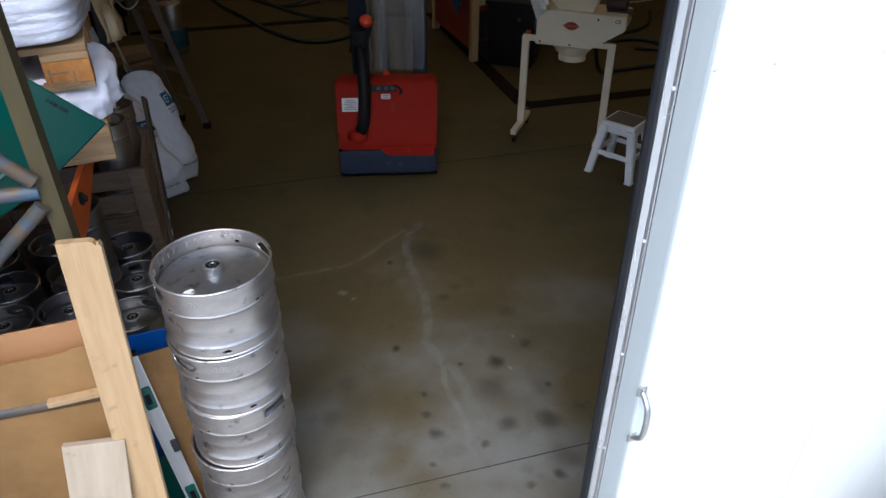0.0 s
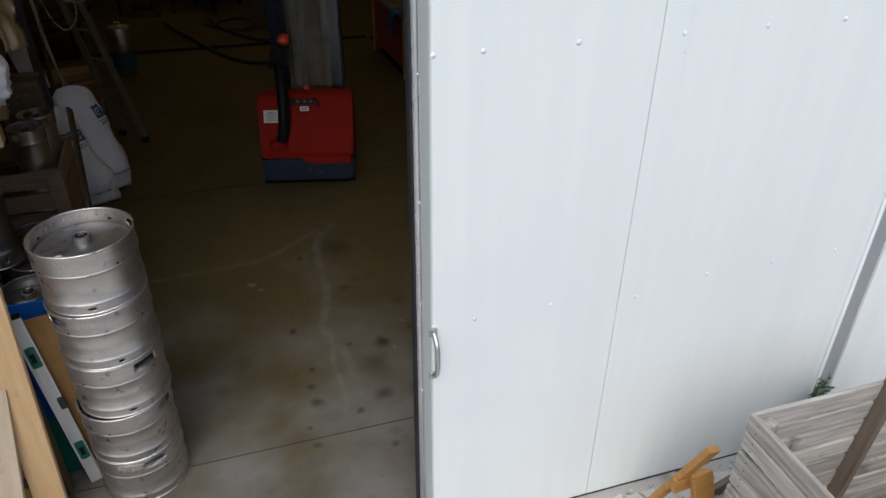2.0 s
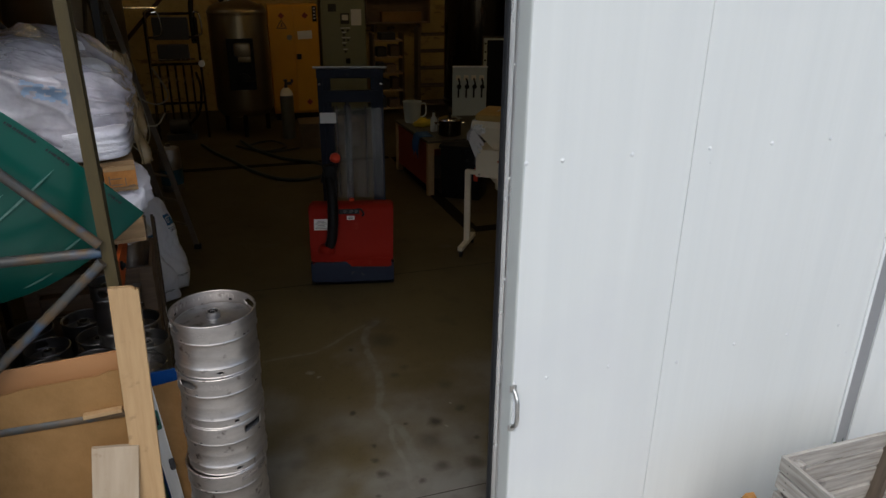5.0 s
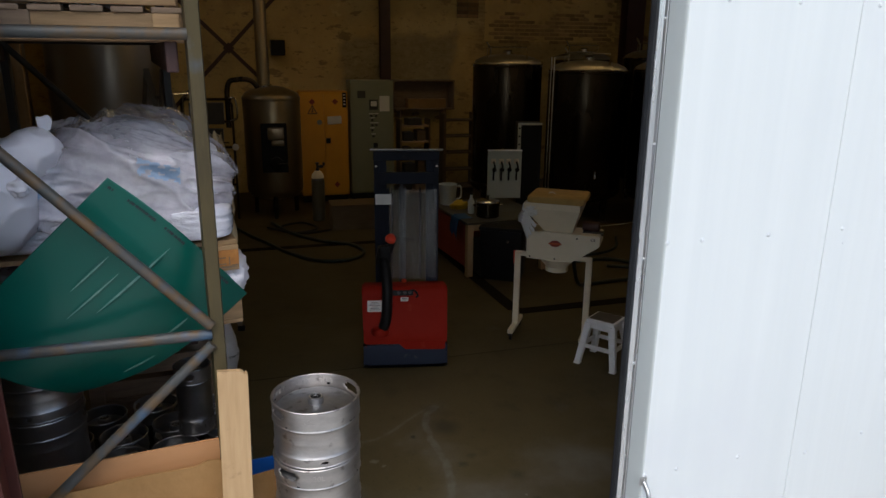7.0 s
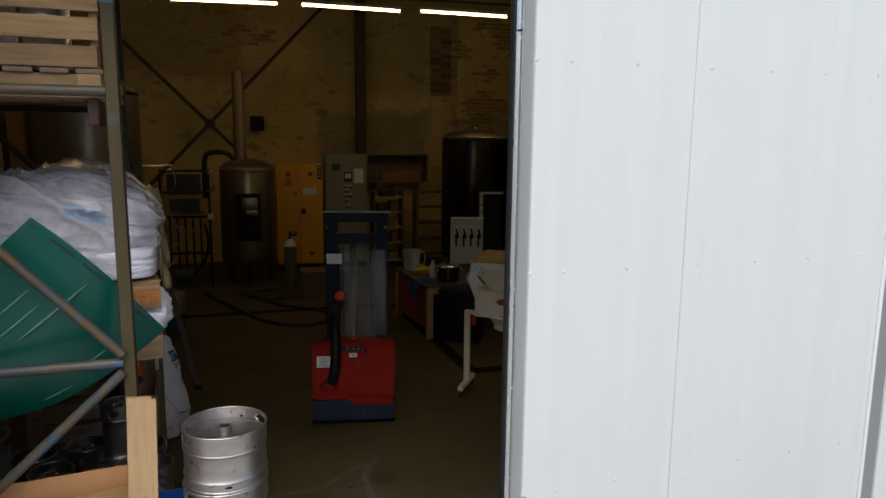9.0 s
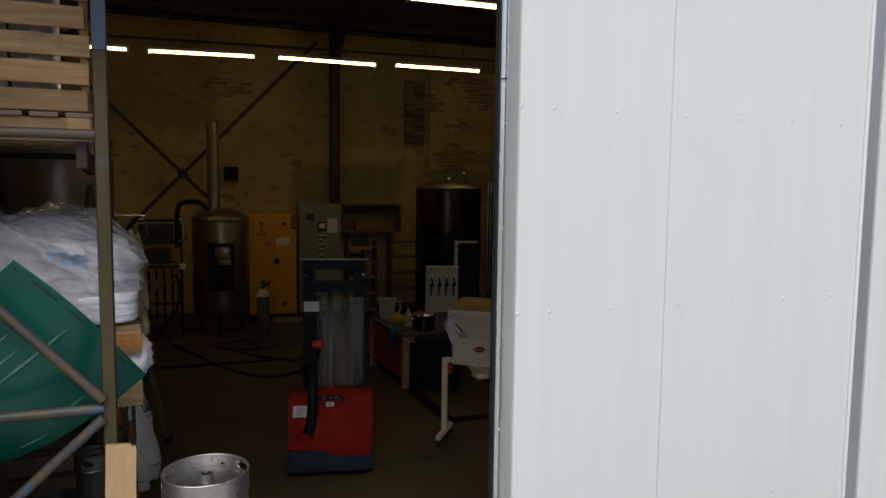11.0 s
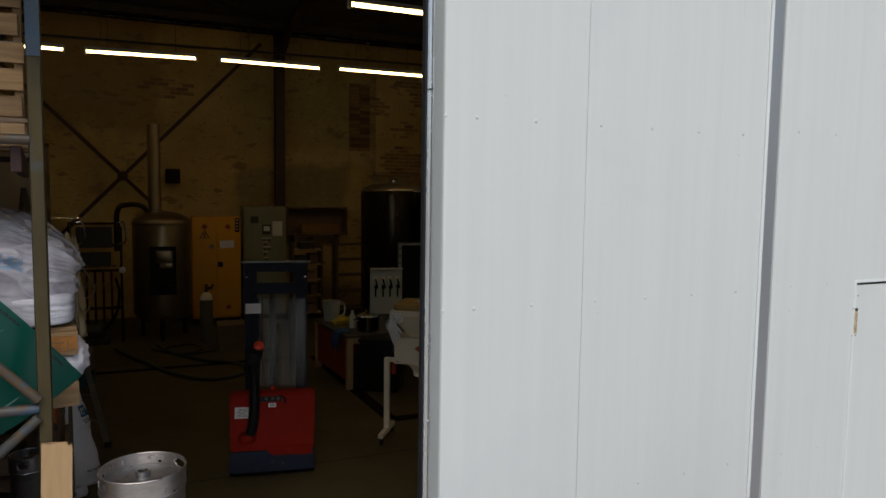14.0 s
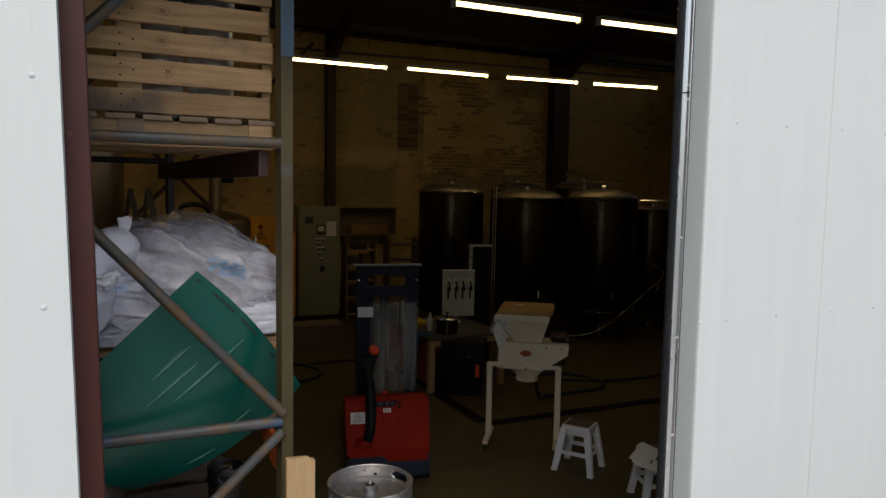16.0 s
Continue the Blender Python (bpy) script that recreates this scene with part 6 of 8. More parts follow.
for i, (m, w, d, h, lean, lab, ang, kc) in enumerate((
        (pose(-0.685, 5.42, 0.002, 4, 0, 16), 0.37, 0.25, 0.97, ((0, 0.02), (0.25, 0.02), (0.55, -0.03), (1.0, -0.09)), "tall white printed malt sack leaning on another", -36, 0.77),
        (pose(-0.775, 5.15, 0.002, 5, 0, 20), 0.36, 0.22, 0.93, ((0, 0.05), (0.25, 0.02), (0.55, -0.07), (1.0, -0.17)), "white printed malt sack leaning on the crate", -52, 0.72))):
    s = thing("malt_sack", m, lab, "sack", "leaning sacks")
    bm = bmesh.new()
    slumped_sack(bm, w, d, h, lean, 50 + i)
    part("bag", bm, "malt_bag", s, smooth=2)

    def print_patch(name, da0, da1, dk0, dk1, material, parent, lift=0.002, label=""):
        bm = bmesh.new()
        slumped_sack(bm, w, d, h, lean, 50 + i, kc + dk0, kc + dk1, ang + da0, ang + da1, 8, 8, lift)
        return part(name, bm, material, parent, label, smooth=2)

    logo = print_patch("printed_mark", -19, 19, -0.055, 0.055, "blue_print", s, label="blue printed square")
    for a0, a1, ka, kb in ((-9, 10, 0.022, 0.032), (-12, -8, -0.026, 0.028), (-9, 8, -0.034, -0.024), (4, 8, -0.028, 0.002)):
        print_patch("pale_stroke", a0, a1, ka, kb, "label", logo, 0.004)
    for da, dk, wd, mt in ((0, -0.085, 19, "blue_print"), (0, -0.102, 15, "ink"), (0, -0.116, 17, "ink"), (-24, -0.56, 26, "ink"), (-24, -0.575, 30, "ink")):
        print_patch("printed_line", da - wd, da + wd, dk, dk + 0.006, mt, s)

# step ladder
ld = thing("step_ladder", O, "tall dull folding step ladder", "ladder")
FA, FB = Vector((-0.42, 6.45, 0.0)), Vector((-0.655, 6.70, 0.0))
TOPA, TOPB = Vector((-0.975, 6.50, 2.72)), Vector((-1.13, 6.66, 2.72))
for a, b in ((FA, TOPA), (FB, TOPB)):
    d = (b - a).normalized()
    bm = bmesh.new()
    tube(bm, [a + d * 0.02, b], 0.038, 4)
    part("rail", bm, "ladder", ld)
    part("rubber_foot", B(((a.x, a.y, 0.028), (0.075, 0.075, 0.056), (0, 8, 0), 0.01)), "black", ld)
for k in range(1, 10):
    q = k / 10
    part("rung", T([FA.lerp(TOPA, q), FB.lerp(TOPB, q)], 0.016, 8), "ladder", ld)
for a, b in ((Vector((-1.30, 7.15, 0)), TOPA), (Vector((-1.55, 7.20, 0)), TOPB)):
    part("rear_leg", T([a, b], 0.022, 6), "ladder", ld)
part("cord", T([(-0.95, 6.6, 1.9), (-0.98, 6.3, 1.5), (-0.85, 6.2, 1.2), (-0.72, 6.3, 1.32), (-0.80, 6.45, 1.8)], 0.007, 6, 8), "cord", ld, "pale cord looped on the ladder")
part("cord", T([(-1.05, 6.3, 2.0), (-1.02, 6.2, 1.4), (-0.95, 6.1, 0.8), (-0.92, 6.1, 0.45)], 0.007, 6, 8), "cord", ld, "pale cord hanging from the ladder")

for pts in (((-1.0, 6.25, 2.1), (-0.80, 6.2, 1.75), (-0.62, 6.25, 1.62), (-0.50, 6.32, 1.70), (-0.62, 6.4, 1.95)), ((-1.05, 6.2, 1.95), (-0.88, 6.12, 1.55), (-0.66, 6.2, 1.42), (-0.55, 6.3, 1.52)), ((-1.02, 6.1, 1.6), (-0.98, 6.05, 1.1), (-0.92, 6.0, 0.85), (-0.86, 6.02, 0.6))):
    part("cord", T(pts, 0.008, 6, 8), "cord", ld, "pale cord slung over the ladder")

can = thing("steel_canister", pose(-0.735, 8.80, 0) @ Matrix.Diagonal((0.86, 0.86, 0.88, 1)), "grey steel canister with a teal band", "canister")
part("body", L([(0.15, 0), (0.165, 0.02), (0.165, 0.62), (0.15, 0.66), (0.06, 0.68)], 32), "crate_keg", can, smooth=True)
part("band", L([(0.1665, 0.10), (0.168, 0.11), (0.168, 0.33), (0.1665, 0.34)], 32, cap=False), "teal", can, smooth=True)
part("neck", L([(0.04, 0.66), (0.04, 0.72), (0.03, 0.73)], 16), "chrome", can, smooth=True)
bx = thing("clutter_box", pose(-1.35, 7.5, 0, 0, 0, 8), "low dark wooden box with odds and ends", "box")
part("body", B(((0, 0, 0.2), (0.9, 0.7, 0.4), (0, 0, 0), 0.006)), "old_wood", bx)
part("board", B(((0.2, -0.2, 0.415), (0.5, 0.2, 0.03), (0, 0, 20), 0.004)), "shelf_wood", bx)

# ---- pedestrian stacker truck ----
st = thing("stacker_truck", pose(1.015, 4.98, 0, 0, 0, -13), "orange-red and slate electric pedestrian stacker truck", "stacker truck")
SWAP = Matrix(((0, 1, 0, 0), (1, 0, 0, 0), (0, 0, 1, 0), (0, 0, 0, 1)))


def side_profile(pts, width, x0):
    bm = bmesh.new()
    prism(bm, pts, width, pose(x0, 0, 0) @ SWAP)
    return bm


W = 0.775
bm = side_profile([(0.02, 0.03), (0.0, 0.06), (0.0, 0.26), (0.02, 0.27), (0.44, 0.27), (0.44, 0.03)], W + 0.012, -(W + 0.012) / 2)
bmesh.ops.bevel(bm, geom=[e for e in bm.edges if abs(e.verts[0].co.x - e.verts[1].co.x) < 0.01 and e.calc_length() > 0.1], offset=0.03, segments=4, affect="EDGES")
part("bumper_skirt", bm, "slate", st, "slate-grey steel skirt", smooth=True)
bm = side_profile([(0.012, 0.24), (0.006, 0.30), (0.010, 0.34), (0.030, 0.40), (0.170, 0.722), (0.188, 0.752), (0.225, 0.768), (0.437, 0.738), (0.437, 0.24)], W, -W / 2)
bmesh.ops.bevel(bm, geom=[e for e in bm.edges if abs(e.verts[0].co.x - e.verts[1].co.x) < 0.01 and (e.calc_length() > 0.03)], offset=0.016, segments=4, affect="EDGES")
for v in bm.verts:
    v.co.x *= 1 + 0.045 * max(0.0, v.co.z - 0.24) / 0.52
cover = part("cover", bm, "red", st, "orange-red moulded cover", smooth=True)
bm = bmesh.new()
prism(bm, [(-0.005, 0.215), (W / 2 - 0.03, 0.205), (W / 2 - 0.015, 0.22), (W / 2 - 0.015, 0.30), (-0.04, 0.30), (-0.08, 0.285)], 0.012, pose(0, -0.004, 0))
bmesh.ops.bevel(bm, geom=list(bm.edges), offset=0.004, segments=2, affect="EDGES")
part("lower_lip", bm, "red", cover, smooth=True)


def on_face(x, z, out=0.0):
    """A place on the sloping front of the cover, raised from it."""
    return pose(x, 0.030 + (z - 0.400) * 0.435 - 0.917 * out, z + 0.399 * out, -23.5, 0, 0)


def stick(name, x, z, size, material, label="", out=0.002):
    ob = part(name, B(((0, 0, 0), size, (0, 0, 0), min(size) * 0.3)), material, st, label)
    ob.matrix_basis = on_face(x, z, out)


stick("control_panel", -0.02, 0.715, (0.20, 0.014, 0.05), "black", "black control recess", 0.004)
for x in (-0.06, 0.0, 0.05):
    sw = part("switch", L([(0.016, 0), (0.015, 0.014), (0.006, 0.016)], 14), "dark_metal", st, smooth=True)
    sw.matrix_basis = on_face(x, 0.717, 0.010) @ pose(0, 0, 0, 90, 0, 0)
part("cable", T([(0.05, 0.172, 0.735), (0.09, 0.14, 0.745), (0.12, 0.13, 0.705), (0.105, 0.135, 0.68)], 0.009, 8, 6), "black", st, smooth=True)
stick("rating_plate", -0.283, 0.605, (0.138, 0.004, 0.105), "label", "white rating plate with unreadable lines")
for k in range(6):
    stick("plate_print", -0.285, 0.573 + 0.0125 * k, (0.105 - 0.02 * (k % 3), 0.002, 0.004), "slate", out=0.0048)
stick("sticker", -0.005, 0.660, (0.072, 0.004, 0.038), "label", "small white sticker")
for z in (0.666, 0.654):
    stick("sticker_print", -0.005, z, (0.05, 0.002, 0.005), "ink", out=0.0048)
part("tiller_hub", L([(0.08, 0), (0.083, 0.03), (0.065, 0.065), (0.03, 0.08)], 24, (-0.235, 0.015, 0.37)), "red", st, "orange-red tiller hub", smooth=True)
arm = part("tiller_arm", T([(-0.212, 0.0, 0.42), (-0.180, 0.005, 0.52), (-0.165, 0.05, 0.72), (-0.172, 0.14, 0.91), (-0.195, 0.23, 1.04)], 0.049, 10, 6), "black", st, "black curved tiller arm", smooth=True)
bm = B(((-0.185, 0.235, 1.08), (0.115, 0.10, 0.17), (0, -8, 0), 0.03), ((-0.122, 0.24, 1.17), (0.06, 0.08, 0.18), (0, 18, 0), 0.02), ((-0.24, 0.24, 1.06), (0.045, 0.07, 0.15), (0, 12, 0), 0.015))
head = part("tiller_head", bm, "black", arm, "black tiller head", smooth=True)
part("safety_button", L([(0.05, 0), (0.05, 0.03), (0.03, 0.055), (0.01, 0.06)], 20, m=pose(-0.13, 0.225, 1.215, 25, 12, 0)), "red_knob", arm, "bright red safety button", smooth=True)
part("stop_knob", L([(0.02, 0), (0.026, 0.015), (0.022, 0.03), (0.008, 0.034)], 16, (0.0, 0.40, 0.742)), "red_knob", st, "red emergency stop knob", smooth=True)
MW, MY = 0.61, 0.50
for s in (-1, 1):
    part("mast_post", B(((0.03 + s * (MW / 2 - 0.025), MY, 1.02), (0.05, 0.10, 1.96), (0, 0, 0), 0.004), ((0.03 + s * (MW / 2 - 0.07), MY - 0.03, 1.02), (0.05, 0.012, 1.96))), "mast", st, "slate mast channel")
    part("inner_post", B(((0.03 + s * (MW / 2 - 0.10), MY + 0.02, 1.08), (0.035, 0.07, 1.84), (0, 0, 0), 0.004)), "mast", st)
    part("bolt", L([(0.012, 0), (0.012, 0.006), (0.006, 0.008)], 10, m=pose(0.03 + s * (MW / 2 - 0.02), MY - 0.052, 1.87, 90, 0, 0)), "chrome", st)
    part("fork_leg", B(((s * 0.26, 1.15, 0.06), (0.16, 1.15, 0.07), (0, 0, 0), 0.015)), "mast", st)
    part("roller", L([(0.035, -0.05), (0.035, 0.05)], 16, m=pose(s * 0.26, 1.6, 0.037, 0, 90, 0)), "black", st, smooth=True)
part("top_crossbar", B(((0.03, MY - 0.02, 1.965), (MW + 0.01, 0.07, 0.085), (0, 0, 0), 0.006)), "mast", st)
part("top_rail", T([(-0.31, MY - 0.03, 2.02), (0.37, MY - 0.03, 2.02)], 0.011, 8), "zinc", st)
part("crossbar", B(((0.03, MY - 0.02, 1.755), (MW - 0.02, 0.06, 0.11), (0, 0, 0), 0.006)), "mast", st)
part("lift_cylinder", L([(0.034, 0.7), (0.034, 1.66), (0.022, 1.67), (0.022, 1.72)], 16, (-0.01, MY, 0.0)), "dark_metal", st, smooth=True)
for x in (-0.14, -0.11, 0.16):
    part("chain", T([(x, MY - 0.005, 0.76), (x, MY - 0.005, 1.66)], 0.009, 6), "dark_metal", st)
glass = bpy.data.materials.new("clear_guard_reflection_streaks")
glass.use_nodes = True
gb = glass.node_tree.nodes["Principled BSDF"]
gb.inputs["Base Color"].default_value, gb.inputs["Roughness"].default_value, gb.inputs["Transmission Weight"].default_value, gb.inputs["IOR"].default_value = (0.90, 0.91, 0.88, 1), 0.10, 0.84, 1.15
gn = glass.node_tree.nodes.new("ShaderNodeTexNoise")
gn.inputs["Scale"].default_value = 9
gt, gm = glass.node_tree.nodes.new("ShaderNodeTexCoord"), glass.node_tree.nodes.new("ShaderNodeMapping")
gm.inputs["Scale"].default_value = (1.6, 1.0, 0.12)
glass.node_tree.links.new(gt.outputs["Object"], gm.inputs["Vector"])
glass.node_tree.links.new(gm.outputs[0], gn.inputs["Vector"])
# Milky upright streaks stand in for whitish reflections on the guard.
gw = glass.node_tree.nodes.new("ShaderNodeMapRange")
gw.inputs["From Min"].default_value, gw.inputs["From Max"].default_value, gw.inputs["To Min"].default_value, gw.inputs["To Max"].default_value = 0.42, 0.70, 0.985, 0.90
glass.node_tree.links.new(gn.outputs["Fac"], gw.inputs["Value"])
glass.node_tree.links.new(gw.outputs[0], gb.inputs["Transmission Weight"])
gr = glass.node_tree.nodes.new("ShaderNodeMapRange")
gr.inputs["To Min"].default_value, gr.inputs["To Max"].default_value = 0.05, 0.22
glass.node_tree.links.new(gn.outputs["Fac"], gr.inputs["Value"])
glass.node_tree.links.new(gr.outputs[0], gb.inputs["Roughness"])
g = part("guard", B(((0.085, MY - 0.066, 1.21), (MW - 0.15, 0.004, 0.88))), glass, st, "clear plastic guard with whitish reflection streaks in its material")
g.visible_shadow = False
part("guard_rail", B(((-0.165, MY - 0.064, 1.21), (0.05, 0.010, 0.90), (0, 0, 0), 0.003)), "mast", st)
part("notice", B(((-0.19, MY - 0.074, 1.56), (0.15, 0.003, 0.10))), "label", st, "blank paper notice taped to the guard")
part("carriage", B(((0.03, MY + 0.13, 0.30), (0.55, 0.05, 0.3), (0, 0, 0), 0.008)), "mast", st)
for s in (-1, 1):
    part("fork", B(((0.03 + s * 0.19, MY + 0.72, 0.16), (0.15, 1.15, 0.05), (0, 0, 0), 0.01)), "mast", st)
part("drive_wheel", L([(0.1, -0.035), (0.11, -0.03), (0.11, 0.03), (0.1, 0.035)], 24, m=pose(0, 0.2, 0.111, 0, 90, 0)), "black", st, smooth=True)

# ---- grain mill on a wheeled stand ----
ml = thing("grain_mill", pose(2.73, 5.23, 0, 0, 0, -36.7), "cream steel grain mill with a hopper on a wheeled stand", "mill")
bm = bmesh.new()
prism(bm, [(-0.37, 0.865), (0.10, 0.865), (0.365, 1.045), (0.365, 1.155), (-0.37, 1.155)], 0.34, pose(0, -0.02, 0))
bmesh.ops.bevel(bm, geom=list(bm.edges), offset=0.006, segments=2, affect="EDGES")
part("body", bm, "cream", ml, smooth=True)
logo = part("logo", L([(0.055, 0), (0.055, 0.003)], 20, m=pose(-0.075, -0.0205, 1.045, 90, 0, 0) @ Matrix.Diagonal((1, 0.6, 1, 1))), "rust_red", ml, "small red oval logo plate")
part("logo_bar", B(((-0.075, -0.0255, 1.045), (0.13, 0.003, 0.016))), "orange", logo)
lettering("ce_mark", "CE", 0.04, "ink", ml, pose(0.30, -0.0215, 1.115), label="small CE mark")
for x, z in ((-0.33, 1.125), (0.14, 1.115), (-0.075, 0.885), (-0.33, 0.89)):
    part("bolt", L([(0.009, 0), (0.006, 0.006)], 8, m=pose(x, -0.0205, z, 90, 0, 0)), "black", ml)
part("spout", L([(0.19, 0.87), (0.175, 0.845), (0.13, 0.79), (0.118, 0.775), (0.118, 0.725), (0.10, 0.722)], 28, (-0.07, 0.13, 0)), "cream", ml, smooth=True)
bm = bmesh.new()
lo = [(-0.20, 0.04), (0.08, 0.04), (0.08, 0.27), (-0.20, 0.27)]
hi = [(-0.40, -0.08), (0.16, -0.08), (0.16, 0.38), (-0.40, 0.38)]
for d in (0.0, 0.006):
    a = [bm.verts.new((x, y, 1.155)) for x, y in lo]
    b = [bm.verts.new((x + (d if x < 0 else -d), y + (d if y < 0.1 else -d), 1.40)) for x, y in hi]
    c = [bm.verts.new((x + (d if x < 0 else -d), y + (d if y < 0.1 else -d), 1.46)) for x, y in hi]
    for k in range(4):
        j = (k + 1) % 4
        bm.faces.new((a[k], a[j], b[j], b[k]))
        bm.faces.new((b[k], b[j], c[j], c[k]))
part("hopper", bm, "cream", ml, "cream funnel hopper")
part("motor", L([(0.045, 0), (0.05, 0.01), (0.05, 0.16), (0.035, 0.17)], 24, m=pose(0.17, 0.16, 1.215, 0, 90, 0)), "brown_steel", ml, "dark red motor housing", smooth=True)
part("motor_foot", B(((0.28, 0.16, 1.15), (0.2, 0.12, 0.03))), "dark_metal", ml)
part("cable_box", B(((-0.385, 0.1, 1.02), (0.035, 0.12, 0.10), (0, 0, 0), 0.006)), "dark_metal", ml)
for x, n in ((-0.465, 0), (0.27, 1)):
    part("leg", B(((x, 0.04, 0.50), (0.062, 0.045, 0.82), (0, 0, 0), 0.006)), "cream", ml)
    part("foot_bar", B(((x, 0.04, 0.105), (0.055, 0.50, 0.045), (0, 0, 0), 0.006)), "cream", ml)
    for y in (-0.18, 0.26):
        cs = part("caster", B(((x, y, 0.075), (0.035, 0.05, 0.03))), "dark_metal", ml, "swivel caster")
        part("wheel", L([(0.025, -0.012), (0.034, -0.01), (0.034, 0.01), (0.025, 0.012)], 16, m=pose(x, y + 0.015, 0.0345, 0, 90, 0)), "black", cs, smooth=True)
part("top_bar", B(((-0.10, 0.04, 0.895), (0.78, 0.045, 0.045), (0, 0, 0), 0.005)), "cream", ml)
bm = bmesh.new()
box(bm, (0, 0, 0.036), (0.57, 0.50, 0.072), (0, 0, 0), 0.028)
single("foam_board", bm, "foam", pose(2.73, 5.23, 0, 0, 0, -36.7) @ pose(-0.085, 0.15, 1.461), "thick rounded ochre foam board on the mill hopper", "board", smooth=True)
bag = thing("crumpled_bag", pose(2.73, 5.23, 0, 0, 0, -36.7) @ pose(-0.40, -0.04, 1.31, 0, 22, 0) @ Matrix.Diagonal((0.72, 0.72, 0.72, 1)), "crumpled grey-white paper sack tucked beside the mill hopper", "paper sack")
bm = bmesh.new()
pillow(bm, (0.12, 0.20, 0.20), 71, nx=24, ny=20, nz=26, power=2.8, lump=0.03, fold=0.012, freq=5)
part("sack", bm, "grey_sack", bag, smooth=2)
bm = bmesh.new()
for k in range(4):
    prism(bm, [(0, 0), (0.24, -0.10 - 0.02 * k), (0.25, -0.06 - 0.02 * k), (0.02, 0.06)], 0.006, pose(-0.02 + 0.01 * k, -0.15 - 0.012 * k, 0.06 - 0.035 * k, 8 * k, 6 * k, 5 * k))
bm2 = bmesh.new()
pillow(bm2, (0.15, 0.17, 0.08), 77, pose(0.03, 0.02, 0.125), nx=24, ny=22, nz=16, power=2.4, lump=0.05, fold=0.05, freq=11)
part("crumpled_top", bm2, "label", bag, "crumpled white paper top", smooth=2)
part("paper_flap", bm, "label", bag, "white folded paper ends")
part("wire_hoop", T([(0.15, 0.2, 0.25), (0.16, 0.2, 0.40), (0.22, 0.2, 0.44), (0.29, 0.2, 0.38), (0.30, 0.2, 0.25)], 0.006, 6, 6), "zinc", bag)


def stool(m, label):
    s = thing("step_stool", m, label, "stool", "plastic stools")
    h, t, b = 0.46, 0.132, 0.185
    bm = bmesh.new()
    box(bm, (0, 0, h - 0.02), (0.29, 0.27, 0.04), (0, 0, 0), 0.014)
    part("seat", bm, "white_plastic", s, smooth=True)
    part("tread", B(((0, 0, h + 0.001), (0.245, 0.225, 0.006), (0, 0, 0), 0.002)), "anti_slip", s, "worn brown anti-slip tread")
    for sx in (-1, 1):
        for sy in (-1, 1):
            bm = bmesh.new()
            top = Vector((sx * 0.118, sy * 0.108, h - 0.03))
            foot = Vector((sx * b, sy * (b - 0.01), 0.012))
            for a, c, wa, wc in ((top, foot, 0.070, 0.056),):
                ra = [a + Vector((dx * wa / 2, dy * wa / 2, 0)) for dx, dy in ((-1, -1), (1, -1), (1, 1), (-1, 1))]
                rc = [c + Vector((dx * wc / 2, dy * wc / 2, 0)) for dx, dy in ((-1, -1), (1, -1), (1, 1), (-1, 1))]
                va, vc = [bm.verts.new(q) for q in ra], [bm.verts.new(q) for q in rc]
                bm.faces.new(va)
                bm.faces.new(vc[::-1])
                for k in range(4):
                    bm.faces.new((va[k], vc[k], vc[(k + 1) % 4], va[(k + 1) % 4]))
            bmesh.ops.bevel(bm, geom=list(bm.edges), offset=0.008, segments=2, affect="EDGES")
            leg = part("leg", bm, "white_plastic", s, smooth=True)
            part("rubber_foot", B(((foot.x, foot.y, 0.008), (0.062, 0.062, 0.016), (0, 0, 0), 0.006)), "white_plastic", leg)
    z = 0.19
    k = 0.158
    for sy in (-1, 1):
        part("stretcher", B(((0, sy * (k - 0.006), z), (2 * k, 0.02, 0.04), (0, 0, 0), 0.006)), "white_plastic", s)
        part("apron", B(((0, sy * 0.118, h - 0.065), (0.24, 0.014, 0.06), (0, 0, 0), 0.005)), "white_plastic", s)
        part("stretcher", B(((sy * k, 0, z), (0.02, 2 * k - 0.02, 0.04), (0, 0, 0), 0.006)), "white_plastic", s)
        part("apron", B(((sy * 0.128, 0, h - 0.065), (0.014, 0.22, 0.06), (0, 0, 0), 0.005)), "white_plastic", s)
    return s


stool(pose(2.91, 4.61, 0, 0, 0, -56), "white plastic step stool with a worn brown tread")
stool(pose(3.13, 3.72, 0, 0, 0, -20), "white plastic step stool with papers on it")
bm = bmesh.new()
for k in range(3):
    box(bm, (0.01 * k, 0.012 * k, 0.0015 + 0.003 * k), (0.33, 0.27, 0.0025), (0, 0, 25 - 9 * k))
pp = thing("paper_sheets", pose(2.90, 3.56, 0.470, 15, -6, 24), "loose white papers lying on the stool", "paper")
part("sheets", bm, "label", pp)
part("printed_line", B(((-0.05, -0.02, 0.0095), (0.06, 0.014, 0.001), (0, 0, 10)), ((0.04, -0.03, 0.0095), (0.05, 0.014, 0.001), (0, 0, 10))), "ink", pp)

# ---- work table ----
tb = thing("work_table", pose(3.10, 8.25, 0, 0, 0, 3), "wooden work table with a red side panel", "table")
part("tabletop", B(((0, 0, 0.735), (1.22, 1.46, 0.03), (0, 0, 0), 0.006)), "dark_top", tb, "dark worn work surface")
for x in (-0.56, 0.56):
    for y in (-0.68, 0.68):
        part("leg", B(((x, y, 0.36), (0.085, 0.085, 0.72), (0, 0, 0), 0.005)), "pine", tb)
part("side_panel", B(((-0.575, 0, 0.40), (0.02, 1.27, 0.56))), "rust_red", tb, "dull red side panel")
